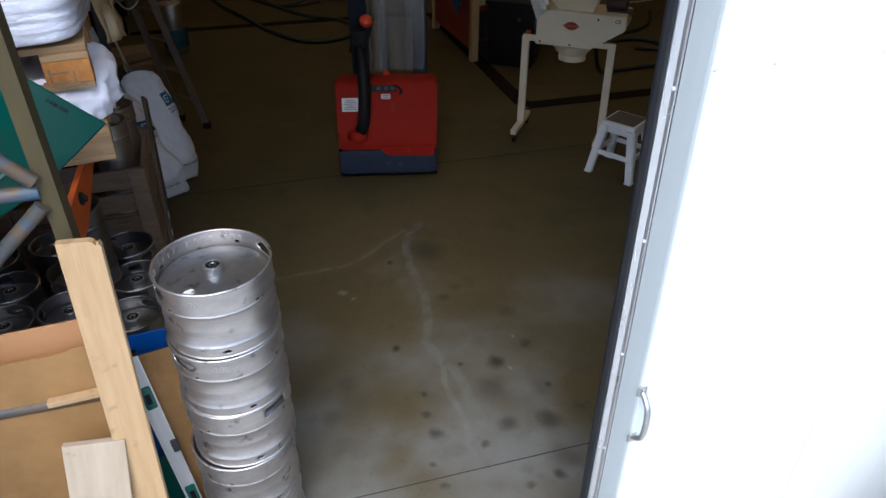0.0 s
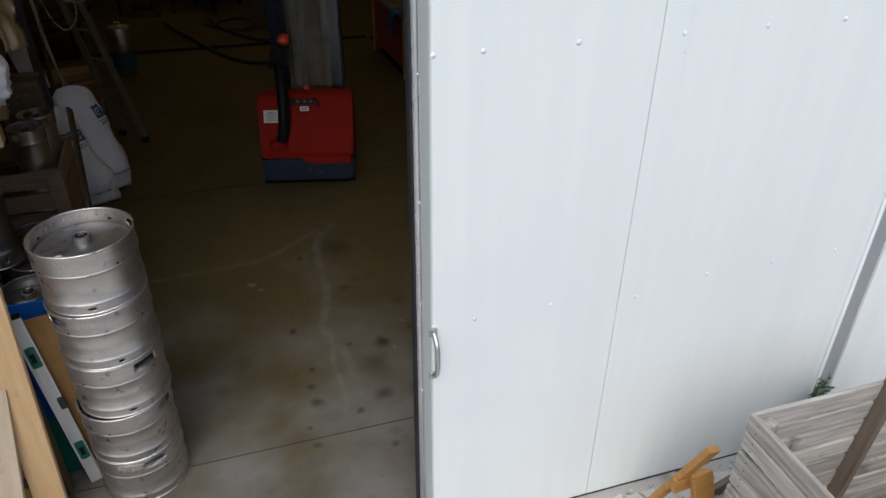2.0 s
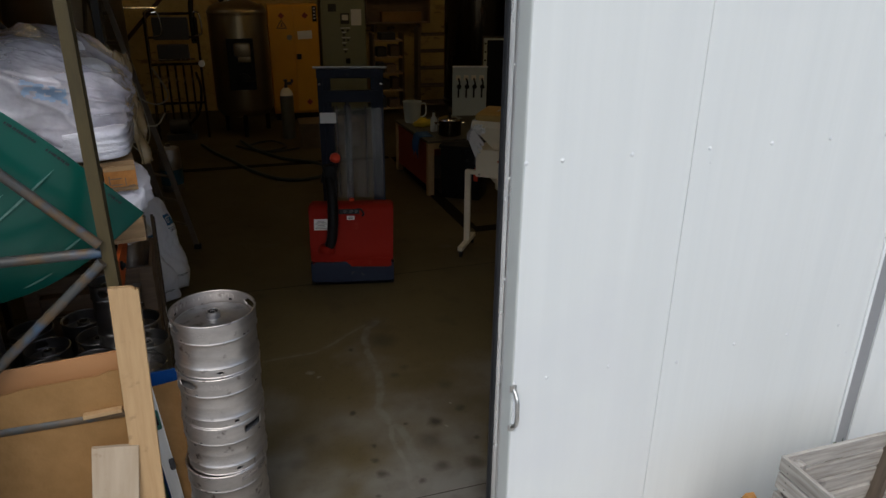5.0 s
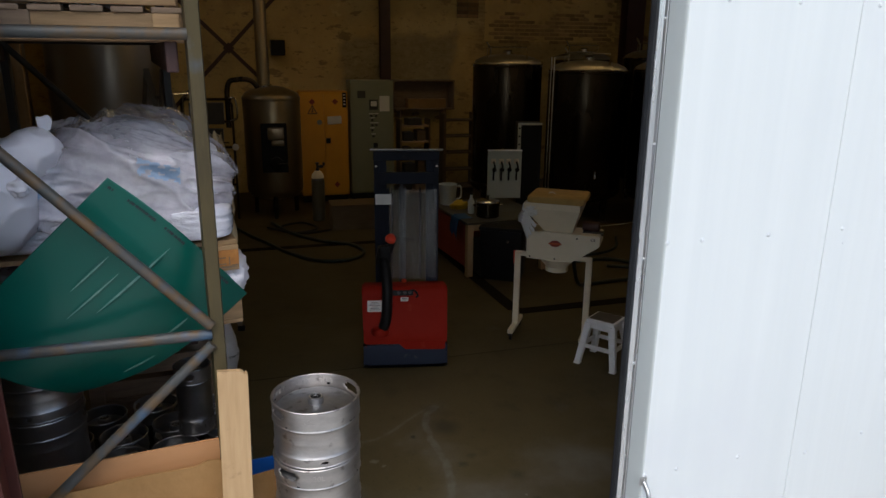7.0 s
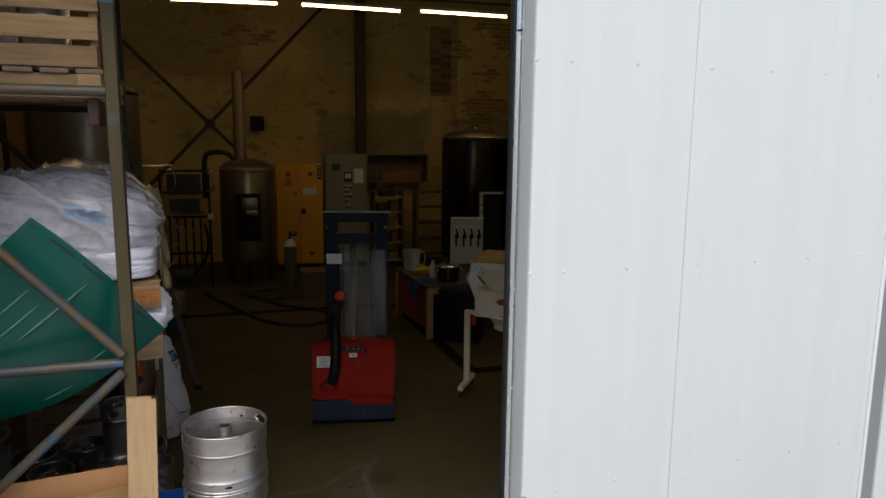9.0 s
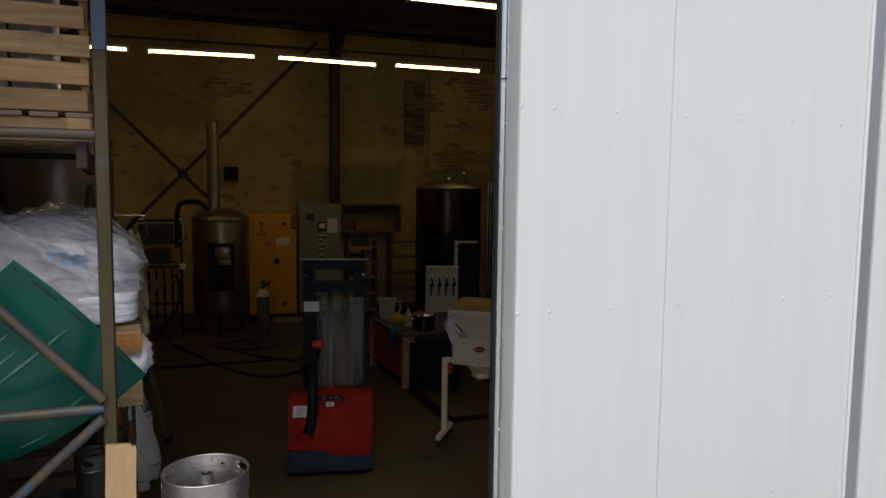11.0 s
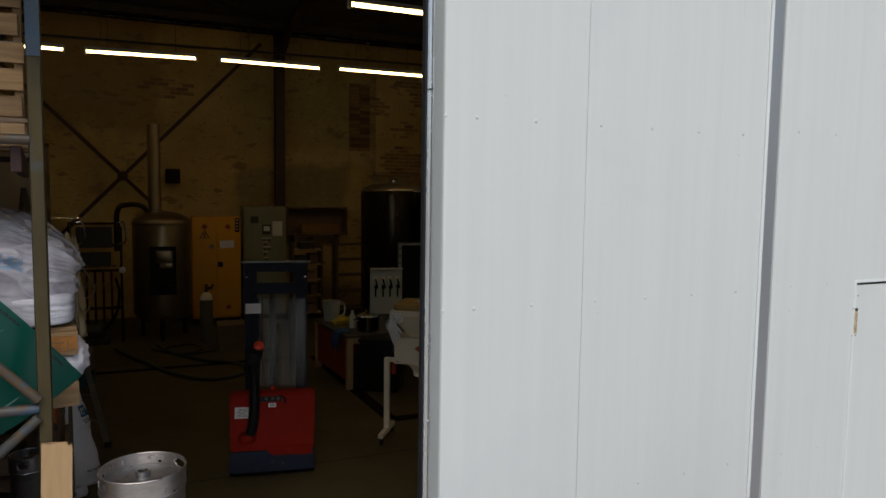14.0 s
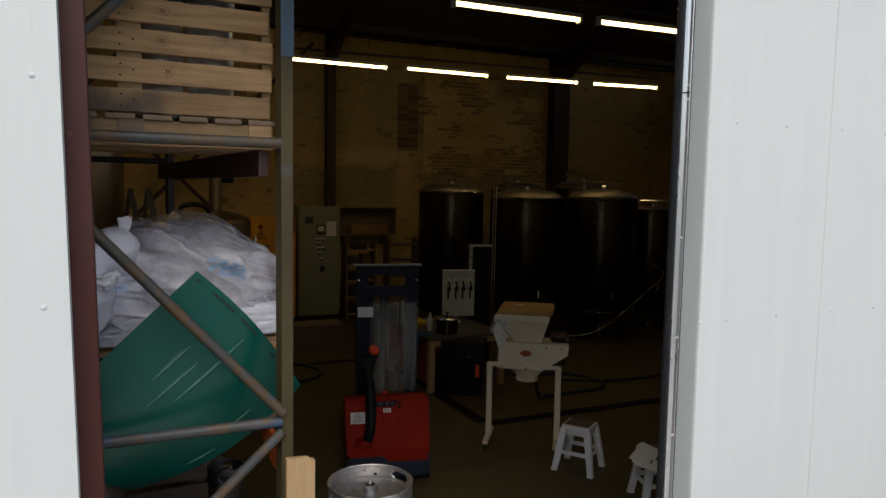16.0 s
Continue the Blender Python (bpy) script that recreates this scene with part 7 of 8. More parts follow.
part("back_panel", B(((0, 0.66, 0.40), (1.04, 0.02, 0.56))), "rust_red", tb)
part("shelf", B(((0, 0.1, 0.16), (1.04, 1.1, 0.02))), "shelf_wood", tb)
part("apron", B(((0, -0.70, 0.68), (1.04, 0.022, 0.09))), "pine", tb)
bn = thing("black_bin", pose(3.02, 7.42, 0, 0, 0, -34), "large black plastic bin beside the table", "bin")
bm = bmesh.new()
box(bm, (0, 0, 0.34), (0.52, 0.42, 0.68), (0, 0, 0), 0.03, (1.08, 1.08))
part("body", bm, "black", bn, smooth=True)
part("lid", B(((0, 0, 0.70), (0.59, 0.48, 0.05), (0, 0, 0), 0.02)), "black", bn, smooth=True)
part("catch", L([(0.022, 0), (0.02, 0.01)], 14, m=pose(0.10, -0.235, 0.55, 90, 0, 0)), "chrome", bn)
part("red_tag", B(((0.21, -0.238, 0.36), (0.055, 0.015, 0.17), (0, 0, 0), 0.02)), "red_knob", bn, "red plastic bottle-shaped tag")
pot = thing("steel_pot", pose(2.93, 7.80, 0.751), "shiny steel pot with a lid", "pot")
part("body", L([(0.14, 0), (0.155, 0.01), (0.155, 0.20), (0.162, 0.205)], 32), "steel", pot, smooth=True)
part("lid", L([(0.163, 0.206), (0.155, 0.222), (0.10, 0.245), (0.03, 0.255)], 32), "chrome", pot, smooth=True)
part("knob", L([(0.012, 0.254), (0.012, 0.275), (0.024, 0.285), (0.018, 0.295)], 16), "black", pot, smooth=True)
for s in (-1, 1):
    part("handle", T([(s * 0.155, -0.05, 0.16), (s * 0.20, -0.04, 0.165), (s * 0.20, 0.04, 0.165), (s * 0.155, 0.05, 0.16)], 0.008, 8, 4), "chrome", pot, smooth=True)
jug = thing("plastic_jug", pose(2.66, 8.72, 0.751), "pale translucent measuring jug", "jug")
part("body", L([(0.10, 0), (0.11, 0.01), (0.135, 0.29), (0.14, 0.30), (0.13, 0.298), (0.105, 0.02)], 28), "pale_plastic", jug, smooth=True)
part("handle", T([(0.13, 0, 0.26), (0.20, 0, 0.25), (0.20, 0, 0.10), (0.115, 0, 0.06)], 0.012, 8, 5), "pale_plastic", jug, smooth=True)
bm = bmesh.new()
pillow(bm, (0.22, 0.14, 0.07), 81, nx=16, ny=12, nz=6, power=2.4, lump=0.05, fold=0.03, freq=14)
single("rubber_gloves", bm, "yellow_cloth", pose(2.74, 8.38, 0.80), "crumpled yellow rubber gloves on the table", "gloves", smooth=2)
gl2 = thing("glass_bottle", pose(2.78, 8.05, 0.751), "small clear bottle on the table", "bottle")
part("body", L([(0.04, 0), (0.045, 0.01), (0.045, 0.17), (0.018, 0.22), (0.018, 0.27), (0.012, 0.27)], 20), "pale_plastic", gl2, smooth=True)
part("cap", L([(0.02, 0.262), (0.02, 0.29), (0.01, 0.292)], 14), "black", gl2, smooth=True)
bm = bmesh.new()
rows = []
for i in range(13):
    y = -0.15 + 0.30 * i / 12
    row = []
    for z, x in ((0.018, 0.16), (0.022, 0.0), (0.0, -0.035), (-0.10, -0.05), (-0.22 - 0.06 * math.sin(i * 0.9), -0.05)):
        row.append(bm.verts.new((x + 0.012 * math.sin(i * 1.7 + z * 9), y, z)))
    rows.append(row)
for a, b in zip(rows, rows[1:]):
    for k in range(4):
        bm.faces.new((a[k], a[k + 1], b[k + 1], b[k]))
cl = single("blue_cloth", bm, "blue_cloth", pose(2.51, 7.85, 0.745), "blue cloth hanging over the table edge", "cloth", smooth=2)
so = cl.modifiers.new("thick", "SOLIDIFY")
so.thickness = 0.004

pn = thing("switch_panel", pose(3.505, 8.62, 0.751, 0, 0, -14), "pale panel with four black lever valves on the table", "control panel")
part("board", B(((0, 0, 0.42), (0.50, 0.035, 0.70), (0, 0, 0), 0.005)), "pale_plastic", pn)
part("hood", B(((0, -0.03, 0.78), (0.50, 0.09, 0.012))), "white_plastic", pn)
for x in (-0.17, -0.055, 0.055, 0.17):
    part("socket", B(((x, -0.028, 0.62), (0.07, 0.03, 0.07), (0, 0, 0), 0.01)), "cream", pn)
    part("lever", T([(x, -0.05, 0.62), (x + 0.02, -0.06, 0.54), (x + 0.005, -0.05, 0.46), (x + 0.005, -0.04, 0.34)], 0.013, 8, 5), "black", pn, smooth=True)
    part("knob", L([(0.03, 0), (0.034, 0.015), (0.02, 0.03)], 14, m=pose(x + 0.012, -0.05, 0.50, 90, 0, 0)), "black", pn, smooth=True)
ub = thing("control_box", pose(4.02, 8.95, 0, 0, 0, -14), "tall grey box with a white edge behind the panel", "box")
part("body", B(((0, 0, 0.95), (0.36, 0.30, 1.90), (0, 0, 0), 0.01)), "black", ub)
part("edge", B(((-0.165, -0.157, 1.55), (0.05, 0.014, 0.70))), "pale_plastic", ub)
part("cap", B(((0.0, -0.157, 1.885), (0.36, 0.014, 0.03))), "pale_plastic", ub)
for z in (1.82, 1.70, 1.58):
    part("switch", L([(0.015, 0), (0.012, 0.01)], 10, m=pose(-0.165, -0.164, z, 90, 0, 0)), "black", ub)

# ---- tanks ----


def tank(x, y, r, top, label, lid=0.16, turn=0, base=0.45, group="cellar tanks", steel="steel"):
    t = thing("beer_tank", pose(x, y, 0, 0, 0, turn), label, "tank", group)
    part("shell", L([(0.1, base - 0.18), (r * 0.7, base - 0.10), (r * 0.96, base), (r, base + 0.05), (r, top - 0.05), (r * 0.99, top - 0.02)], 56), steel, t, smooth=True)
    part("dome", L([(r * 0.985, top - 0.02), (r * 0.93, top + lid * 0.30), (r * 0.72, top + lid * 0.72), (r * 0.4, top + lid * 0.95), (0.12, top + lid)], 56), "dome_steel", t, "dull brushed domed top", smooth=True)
    # Ring added to carry the bright highlight along the rim.
    part("dome_rim", L([(r * 0.985, top - 0.022), (r + 0.012, top - 0.018), (r + 0.014, top - 0.006), (r * 0.99, top + 0.004)], 56, cap=False), "chrome", t, "polished ring added for the highlight under the dome", smooth=True)
    for z in (base + 0.1, top - 0.06):
        part("hoop", L([(r + 0.001, z), (r + 0.008, z + 0.01), (r + 0.008, z + 0.03), (r + 0.001, z + 0.04)], 56, cap=False), "steel", t, smooth=True)
    for k in range(4):
        a = radians(45 + 90 * k)
        part("leg", L([(0.045, 0), (0.045, base + 0.05)], 14, (0.85 * r * math.cos(a), 0.85 * r * math.sin(a), 0)), "steel", t, smooth=True)
        part("foot", L([(0.075, 0), (0.07, 0.02)], 14, (0.85 * r * math.cos(a), 0.85 * r * math.sin(a), 0)), "dark_metal", t)
    part("manway", L([(0.10, lid * 0.6), (0.10, lid + 0.05), (0.08, lid + 0.07), (0.02, lid + 0.075)], 20, (0.0, 0.1, top)), "chrome", t, smooth=True)
    part("lid_rail", T([(-0.6 * r, -0.5 * r, top + lid * 0.5), (-0.6 * r, -0.5 * r, top + lid + 0.12), (0.5 * r, -0.62 * r, top + lid + 0.12), (0.5 * r, -0.62 * r, top + lid * 0.5)], 0.012, 8), "chrome", t, smooth=True)
    part("vent_pipe", T([(-0.5 * r, 0.2 * r, top + lid * 0.4), (-0.5 * r, 0.2 * r, top + lid + 0.10), (-0.62 * r, 0.1 * r, top + lid + 0.22)], 0.018, 8), "chrome", t, smooth=True)
    part("sample_valve", T([(0.3 * r, -r * 0.95, base + 0.5), (0.3 * r, -r * 0.95 - 0.12, base + 0.5), (0.3 * r, -r * 0.95 - 0.12, base + 0.38)], 0.016, 8), "chrome", t, smooth=True)
    part("outlet", T([(0, 0, base - 0.16), (0, 0, base - 0.28), (0, -r, base - 0.28), (0, -r - 0.2, base - 0.28)], 0.025, 10), "chrome", t, smooth=True)
    return t


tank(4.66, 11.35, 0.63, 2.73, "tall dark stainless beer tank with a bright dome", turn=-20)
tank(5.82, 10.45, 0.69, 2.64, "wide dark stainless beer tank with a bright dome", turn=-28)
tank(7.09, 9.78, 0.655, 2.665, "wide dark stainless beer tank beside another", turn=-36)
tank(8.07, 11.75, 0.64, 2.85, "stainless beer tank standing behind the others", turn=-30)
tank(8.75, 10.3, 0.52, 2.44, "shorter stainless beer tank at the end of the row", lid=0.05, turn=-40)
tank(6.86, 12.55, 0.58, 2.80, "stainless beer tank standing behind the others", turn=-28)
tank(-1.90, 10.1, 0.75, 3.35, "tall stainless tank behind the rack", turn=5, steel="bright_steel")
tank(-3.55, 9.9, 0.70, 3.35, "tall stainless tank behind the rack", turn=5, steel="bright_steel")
single("ochre_post", B(((0, 0, 1.7), (0.10, 0.08, 3.4), (0, 0, 0), 0.005)), "pine", pose(-2.52, 8.0, 0), "tall ochre timber post behind the rack", "post")
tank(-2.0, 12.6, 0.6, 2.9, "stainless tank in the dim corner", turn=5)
wp = thing("tank_pipework", O, "thin steel pipes rising between the tanks", "pipework")
for x, y in ((5.05, 10.35), (5.12, 10.38)):
    part("pipe", T([(x, y, 0.4), (x, y, 2.85), (x + 0.4, y + 0.3, 2.9)], 0.018, 8), "chrome", wp)
part("cord", T([(2.99, 5.22, 1.22), (3.18, 5.3, 1.186), (4.02, 5.9, 1.055), (5.13, 6.8, 1.027), (6.62, 8.0, 1.106), (7.94, 9.0, 1.272), (8.3, 9.9, 1.40)], 0.0028, 6, 8), "label", wp, "thin white cord sagging from the mill to a tank")

# ---- brewing kettle with flue ----
kt = thing("brew_kettle", pose(0.465, 12.15, 0, 0, 0, -6), "stainless brewing kettle with a tall flue pipe", "kettle")
part("shell", L([(0.2, 0.30), (0.43, 0.36), (0.495, 0.46), (0.50, 0.5), (0.50, 2.10), (0.485, 2.15)], 56), "kettle", kt, smooth=True)
part("dome", L([(0.485, 2.15), (0.46, 2.185), (0.36, 2.24), (0.22, 2.29), (0.10, 2.31)], 56), "kettle", kt, smooth=True)
part("top_band", L([(0.502, 2.07), (0.507, 2.08), (0.507, 2.12), (0.502, 2.13)], 56, cap=False), "kettle", kt, smooth=True)
part("flue", L([(0.115, 2.29), (0.11, 2.31), (0.105, 3.86), (0.095, 3.86)], 28, (-0.115, 0, 0)), "kettle", kt, "tall stainless flue pipe", smooth=True)
part("flue_collar", L([(0.15, 2.285), (0.15, 2.32), (0.12, 2.34)], 28, (-0.115, 0, 0)), "chrome", kt, smooth=True)
part("panel", B(((0.03, -0.485, 1.27), (0.44, 0.06, 0.86), (0, 0, 0), 0.01)), "black", kt, "dark recessed burner panel")
part("panel_box", B(((0.06, -0.525, 1.52), (0.28, 0.08, 0.22), (0, 0, 0), 0.035), ((0.09, -0.53, 1.36), (0.22, 0.06, 0.10), (0, 0, 0), 0.02)), "kettle", kt, smooth=True)
part("manhole", L([(0.12, 0), (0.12, 0.03), (0.09, 0.05)], 24, m=pose(0.05, -0.52, 1.0, 90, 0, 0)), "black", kt, "black round manhole", smooth=True)
part("lever", T([(0.08, -0.575, 1.0), (0.24, -0.585, 1.01)], 0.012, 8), "chrome", kt)
for k in range(3):
    a = radians(-90 + 120 * k)
    part("leg", L([(0.04, 0), (0.04, 0.42)], 12, (0.42 * math.cos(a), 0.42 * math.sin(a), 0)), "steel", kt, smooth=True)
part("vapour_pipe", T([(-0.20, -0.1, 2.26), (-0.32, -0.15, 2.40), (-0.55, -0.15, 2.42), (-0.72, -0.15, 2.30), (-0.74, -0.15, 1.6)], 0.045, 10, 6), "steel", kt, smooth=True)
sp = thing("wall_speaker", pose(0.80, 14.1, 2.97), "black loudspeaker on the wall", "loudspeaker")
part("box", B(((0, 0, 0), (0.28, 0.24, 0.30), (0, 0, 0), 0.02)), "black", sp)
part("bracket", B(((0, 0.17, 0), (0.08, 0.15, 0.05))), "dark_metal", sp)

mf = thing("pipe_manifold", pose(-0.62, 11.9, 0, 0, 0, -4), "steel pipe frame with valves and gauges", "pipe manifold")
for x in (-0.42, 0.40):
    part("upright", T([(x, 0, 0.0), (x, 0, 2.02), (x * 0.85, 0, 2.10)], 0.022, 8), "steel", mf, smooth=True)
for z in (2.10, 1.72, 1.28, 0.62):
    part("crossbar", T([(-0.42, 0, z), (0.40, 0, z)], 0.022, 8), "steel", mf, smooth=True)
part("heat_exchanger", B(((-0.02, 0.05, 1.86), (0.56, 0.20, 0.36), (0, 0, 0), 0.01), ((-0.02, 0.05, 1.47), (0.50, 0.16, 0.26), (0, 0, 0), 0.01)), "dark_metal", mf, "dark plate heat exchanger")
for k in range(5):
    x = -0.28 + 0.13 * k
    v = part("valve", T([(x, -0.03, 1.27), (x, -0.03, 0.95), (x, -0.03, 0.35)], 0.018, 8), "steel", mf)
    part("valve_lever", B(((x, -0.06, 1.02), (0.02, 0.02, 0.12), (0, 15, 0), 0.004)), "chrome", v)
part("gauge", L([(0.055, 0), (0.055, 0.03), (0.045, 0.035)], 20, m=pose(0.42, -0.06, 1.29, 90, 0, 0)), "white_plastic", mf, "round white gauge", smooth=True)
part("pipe_bend", T([(0.30, -0.05, 1.15), (0.36, -0.1, 0.9), (0.30, -0.1, 0.5), (0.1, -0.1, 0.25)], 0.022, 8, 6), "steel", mf, smooth=True)
part("pipe_run", T([(-0.19, 0, 2.19), (-0.84, 0, 2.19), (-0.86, 0, 1.4)], 0.018, 8), "chrome", mf, smooth=True)
part("riser", T([(-0.30, -0.02, 2.16), (-0.385, -0.02, 2.14), (-0.405, -0.02, 1.2), (-0.43, -0.02, 0.30)], 0.020, 8), "chrome", mf, "polished steel riser pipe", smooth=True)
for x in (-0.28, 0.36):
    part("pipe_loop", T([(x, -0.04, 2.12), (x + 0.10, -0.06, 2.10), (x + 0.12, -0.06, 1.80), (x, -0.04, 1.74)], 0.016, 8, 6), "chrome", mf, smooth=True)
for k in range(7):
    part("terminal", L([(0.012, 0), (0.010, 0.02)], 10, m=pose(-0.20 + 0.075 * k, -0.10, 1.37, 90, 0, 0)), "chrome", mf)
part("terminal_bar", T([(-0.26, -0.08, 1.37), (0.32, -0.08, 1.37)], 0.014, 8), "chrome", mf, smooth=True)
part("pump", L([(0.12, -0.18), (0.13, -0.1), (0.13, 0.12), (0.08, 0.18)], 20, m=pose(-0.05, 0, 0.22, 0, 90, 0)), "dark_metal", mf, smooth=True)
part("pump_base", B(((-0.05, 0, 0.05), (0.5, 0.3, 0.1))), "dark_metal", mf)

# ---- cabinets ----
yc = thing("yellow_cabinet", pose(1.51, 12.93, 0, 0, 0, -3), "yellow two-door safety cabinet with warning signs", "cabinet")
part("body", B(((0, 0.26, 1.15), (0.93, 0.50, 2.03), (0, 0, 0), 0.008)), "yellow", yc)
part("plinth", B(((0, 0.27, 0.065), (0.88, 0.44, 0.13))), "black", yc, "black plinth")
for s in (-1, 1):
    d = part("door", B(((s * 0.231, 0.0, 1.16), (0.452, 0.024, 1.97), (0, 0, 0), 0.005)), "yellow", yc)
    part("diamond", B(((s * 0.22, -0.014, 1.97), (0.085, 0.003, 0.085), (0, 45, 0))), "rust_red", d, "faded red diamond sign")
    part("diamond", B(((s * 0.22, -0.014, 0.35), (0.085, 0.003, 0.085), (0, 45, 0))), "rust_red", d, "faded red diamond sign")
bm = bmesh.new()
prism(bm, [(-0.10, 0), (0.10, 0), (0, 0.17)], 0.003)
tri = part("warning_triangle", bm, "ink", yc, "triangular black and yellow warning sign")
tri.matrix_basis = pose(-0.22, -0.0155, 1.74)
bm = bmesh.new()
prism(bm, [(-0.073, 0), (0.073, 0), (0, 0.124)], 0.003)
tri2 = part("triangle_field", bm, "yellow", tri)
tri2.matrix_basis = pose(0, -0.0035, 0.016)
part("flame_mark", B(((0, -0.006, 0.06), (0.022, 0.003, 0.06)), ((0, -0.006, 0.022), (0.05, 0.003, 0.012))), "ink", tri2)
part("paper", B(((0.20, -0.014, 1.62), (0.27, 0.004, 0.15), (0, -3, 0), 0.0015)), "label", yc, "torn white paper notice")
part("lock", B(((0.07, -0.02, 1.22), (0.09, 0.03, 0.10), (0, 0, 0), 0.01)), "black", yc, "black door lock")
part("round_label", L([(0.05, 0), (0.05, 0.003)], 20, m=pose(-0.09, -0.013, 1.58, 90, 0, 0)), "grey_green", yc)
part("vent", B(((0.40, -0.014, 2.0), (0.08, 0.006, 0.28))), "black", yc, "black strip label")
part("vent_marks", B(*[((0.40, -0.018, 1.92 + 0.06 * k), (0.04, 0.002, 0.02)) for k in range(4)]), "label", yc)

gc = thing("grey_cabinet", pose(2.475, 12.98, 0, 0, 0, -2), "grey-green electrical control cabinet", "cabinet")
part("body", B(((0, 0.24, 1.25), (0.87, 0.44, 2.24), (0, 0, 0), 0.006)), "grey_green", gc)
part("plinth", B(((0, 0.25, 0.065), (0.86, 0.42, 0.13))), "black", gc, "black plinth")
part("door", B(((0, 0.008, 1.25), (0.83, 0.022, 2.18), (0, 0, 0), 0.004)), "grey_green", gc)
part("meter", B(((0.03, -0.012, 1.90), (0.17, 0.02, 0.20), (0, 0, 0), 0.006)), "dark_metal", gc, "dark display")
part("meter_window", B(((0.03, -0.0235, 1.92), (0.12, 0.003, 0.10))), "label", gc)
part("paper", B(((0.25, -0.006, 1.92), (0.20, 0.004, 0.30))), "label", gc, "white paper sheet")
part("grille", B(((-0.21, -0.006, 2.10), (0.16, 0.006, 0.14))), "dark_metal", gc)
for x, z in ((-0.02, 1.68), (0.08, 1.68), (0.0, 1.60), (0.0, 1.50), (0.08, 1.50), (0.0, 1.40), (0.02, 1.28)):
    part("switch", L([(0.026, 0), (0.022, 0.02)], 12, m=pose(x, -0.003, z, 90, 0, 0)), "dark_metal", gc)
    part("switch_plate", B(((x, -0.005, z + 0.045), (0.09, 0.004, 0.018))), "label", gc)
part("main_switch", B(((0.06, -0.014, 1.10), (0.09, 0.03, 0.10), (0, 0, 0), 0.01)), "black", gc, "black main switch")

sh = thing("wooden_shelf", pose(3.36, 12.95, 0, 0, 0, -2), "open wooden shelf with odds and ends", "shelf")
for x in (-0.30, 0.30):
    part("side", B(((x, 0.2, 0.80), (0.03, 0.4, 1.60))), "shelf_wood", sh)
for z in (0.12, 0.48, 0.82, 1.14, 1.46):
    part("shelf_board", B(((0, 0.2, z), (0.57, 0.4, 0.028))), "pine", sh)
for i, (x, z, w, h) in enumerate(((-0.15, 0.134, 0.2, 0.22), (0.12, 0.134, 0.22, 0.16), (-0.1, 0.494, 0.24, 0.2), (0.15, 0.494, 0.14, 0.24), (-0.16, 0.834, 0.16, 0.2), (0.06, 0.834, 0.2, 0.16), (-0.12, 1.154, 0.2, 0.18), (0.14, 1.154, 0.18, 0.22), (0.0, 1.474, 0.3, 0.14))):
    single("stored_box", B(((0, 0, h / 2), (w, 0.26, h), (0, 0, 0), 0.008)), ("dark_metal", "old_wood", "dark_metal", "shelf_wood")[i % 4], pose(3.36 + x, 13.15, z, 0, 0, 3 * (i % 3)), "small dim storage box on a shelf", "box", "stored boxes")
sh2 = thing("wooden_shelf", pose(4.35, 13.0, 0, 0, 0, -2), "tall narrow wooden shelf rack", "shelf")
for x in (-0.33, 0.33):
    part("side", B(((x, 0.2, 0.85), (0.05, 0.36, 1.70))), "shelf_wood", sh2)
for z in (0.15, 0.52, 0.88, 1.22, 1.55):
    part("shelf_board", B(((0, 0.2, z), (0.61, 0.36, 0.03))), "shelf_wood", sh2)
hb = thing("wall_cupboard", pose(3.84, 13.975, 1.72, 0, 0, 0), "dark open wall cupboard with a long brown box", "cupboard")
part("back", B(((0, 0.36, 0.30), (1.36, 0.02, 0.60))), "old_wood", hb)
part("top", B(((0, 0.18, 0.60), (1.40, 0.38, 0.03))), "old_wood", hb)
part("bottom", B(((0, 0.18, 0.0), (1.40, 0.38, 0.03))), "old_wood", hb)
for x in (-0.68, 0.68):
    part("side", B(((x, 0.18, 0.30), (0.03, 0.36, 0.57))), "old_wood", hb)
for x in (-0.5, 0.5):
    part("bracket", B(((x, 0.2, -0.1), (0.04, 0.3, 0.18))), "old_wood", hb)
single("cardboard_box", B(((0, 0, 0.10), (0.86, 0.24, 0.20), (0, 0, 0), 0.006)), "cardboard", pose(3.92, 14.12, 1.737), "long brown cardboard box in the wall cupboard", "box")

gz = thing("gas_cylinder", pose(1.135, 11.4, 0), "olive-grey gas cylinder with a pale shoulder", "gas cylinder")
part("body", L([(0.10, 0), (0.115, 0.015), (0.115, 0.70), (0.112, 0.74)], 28), "olive_steel", gz, smooth=True)
part("shoulder", L([(0.112, 0.76), (0.10, 0.82), (0.06, 0.875), (0.035, 0.89)], 28), "cream", gz, "pale shoulder", smooth=True)
part("valve", L([(0.03, 0.885), (0.03, 0.93), (0.02, 0.94), (0.02, 1.0), (0.035, 1.0), (0.03, 1.03)], 16), "dark_metal", gz, smooth=True)
part("regulator", B(((0.06, 0, 0.96), (0.09, 0.05, 0.05), (0, 0, 0), 0.01), ((0.11, 0, 1.0), (0.04, 0.03, 0.06), (0, 0, 0), 0.01)), "dark_metal", gz)
lowbox = thing("low_box", pose(1.75, 10.75, 0, 0, 0, -3), "low brown box on the floor by the cabinets", "box")
part("body", B(((0, 0, 0.20), (1.0, 0.5, 0.40), (0, 0, 0), 0.01)), "shelf_wood", lowbox)
part("lid", B(((0, 0, 0.415), (1.02, 0.52, 0.03), (0, 0, 0), 0.006)), "shelf_wood", lowbox)

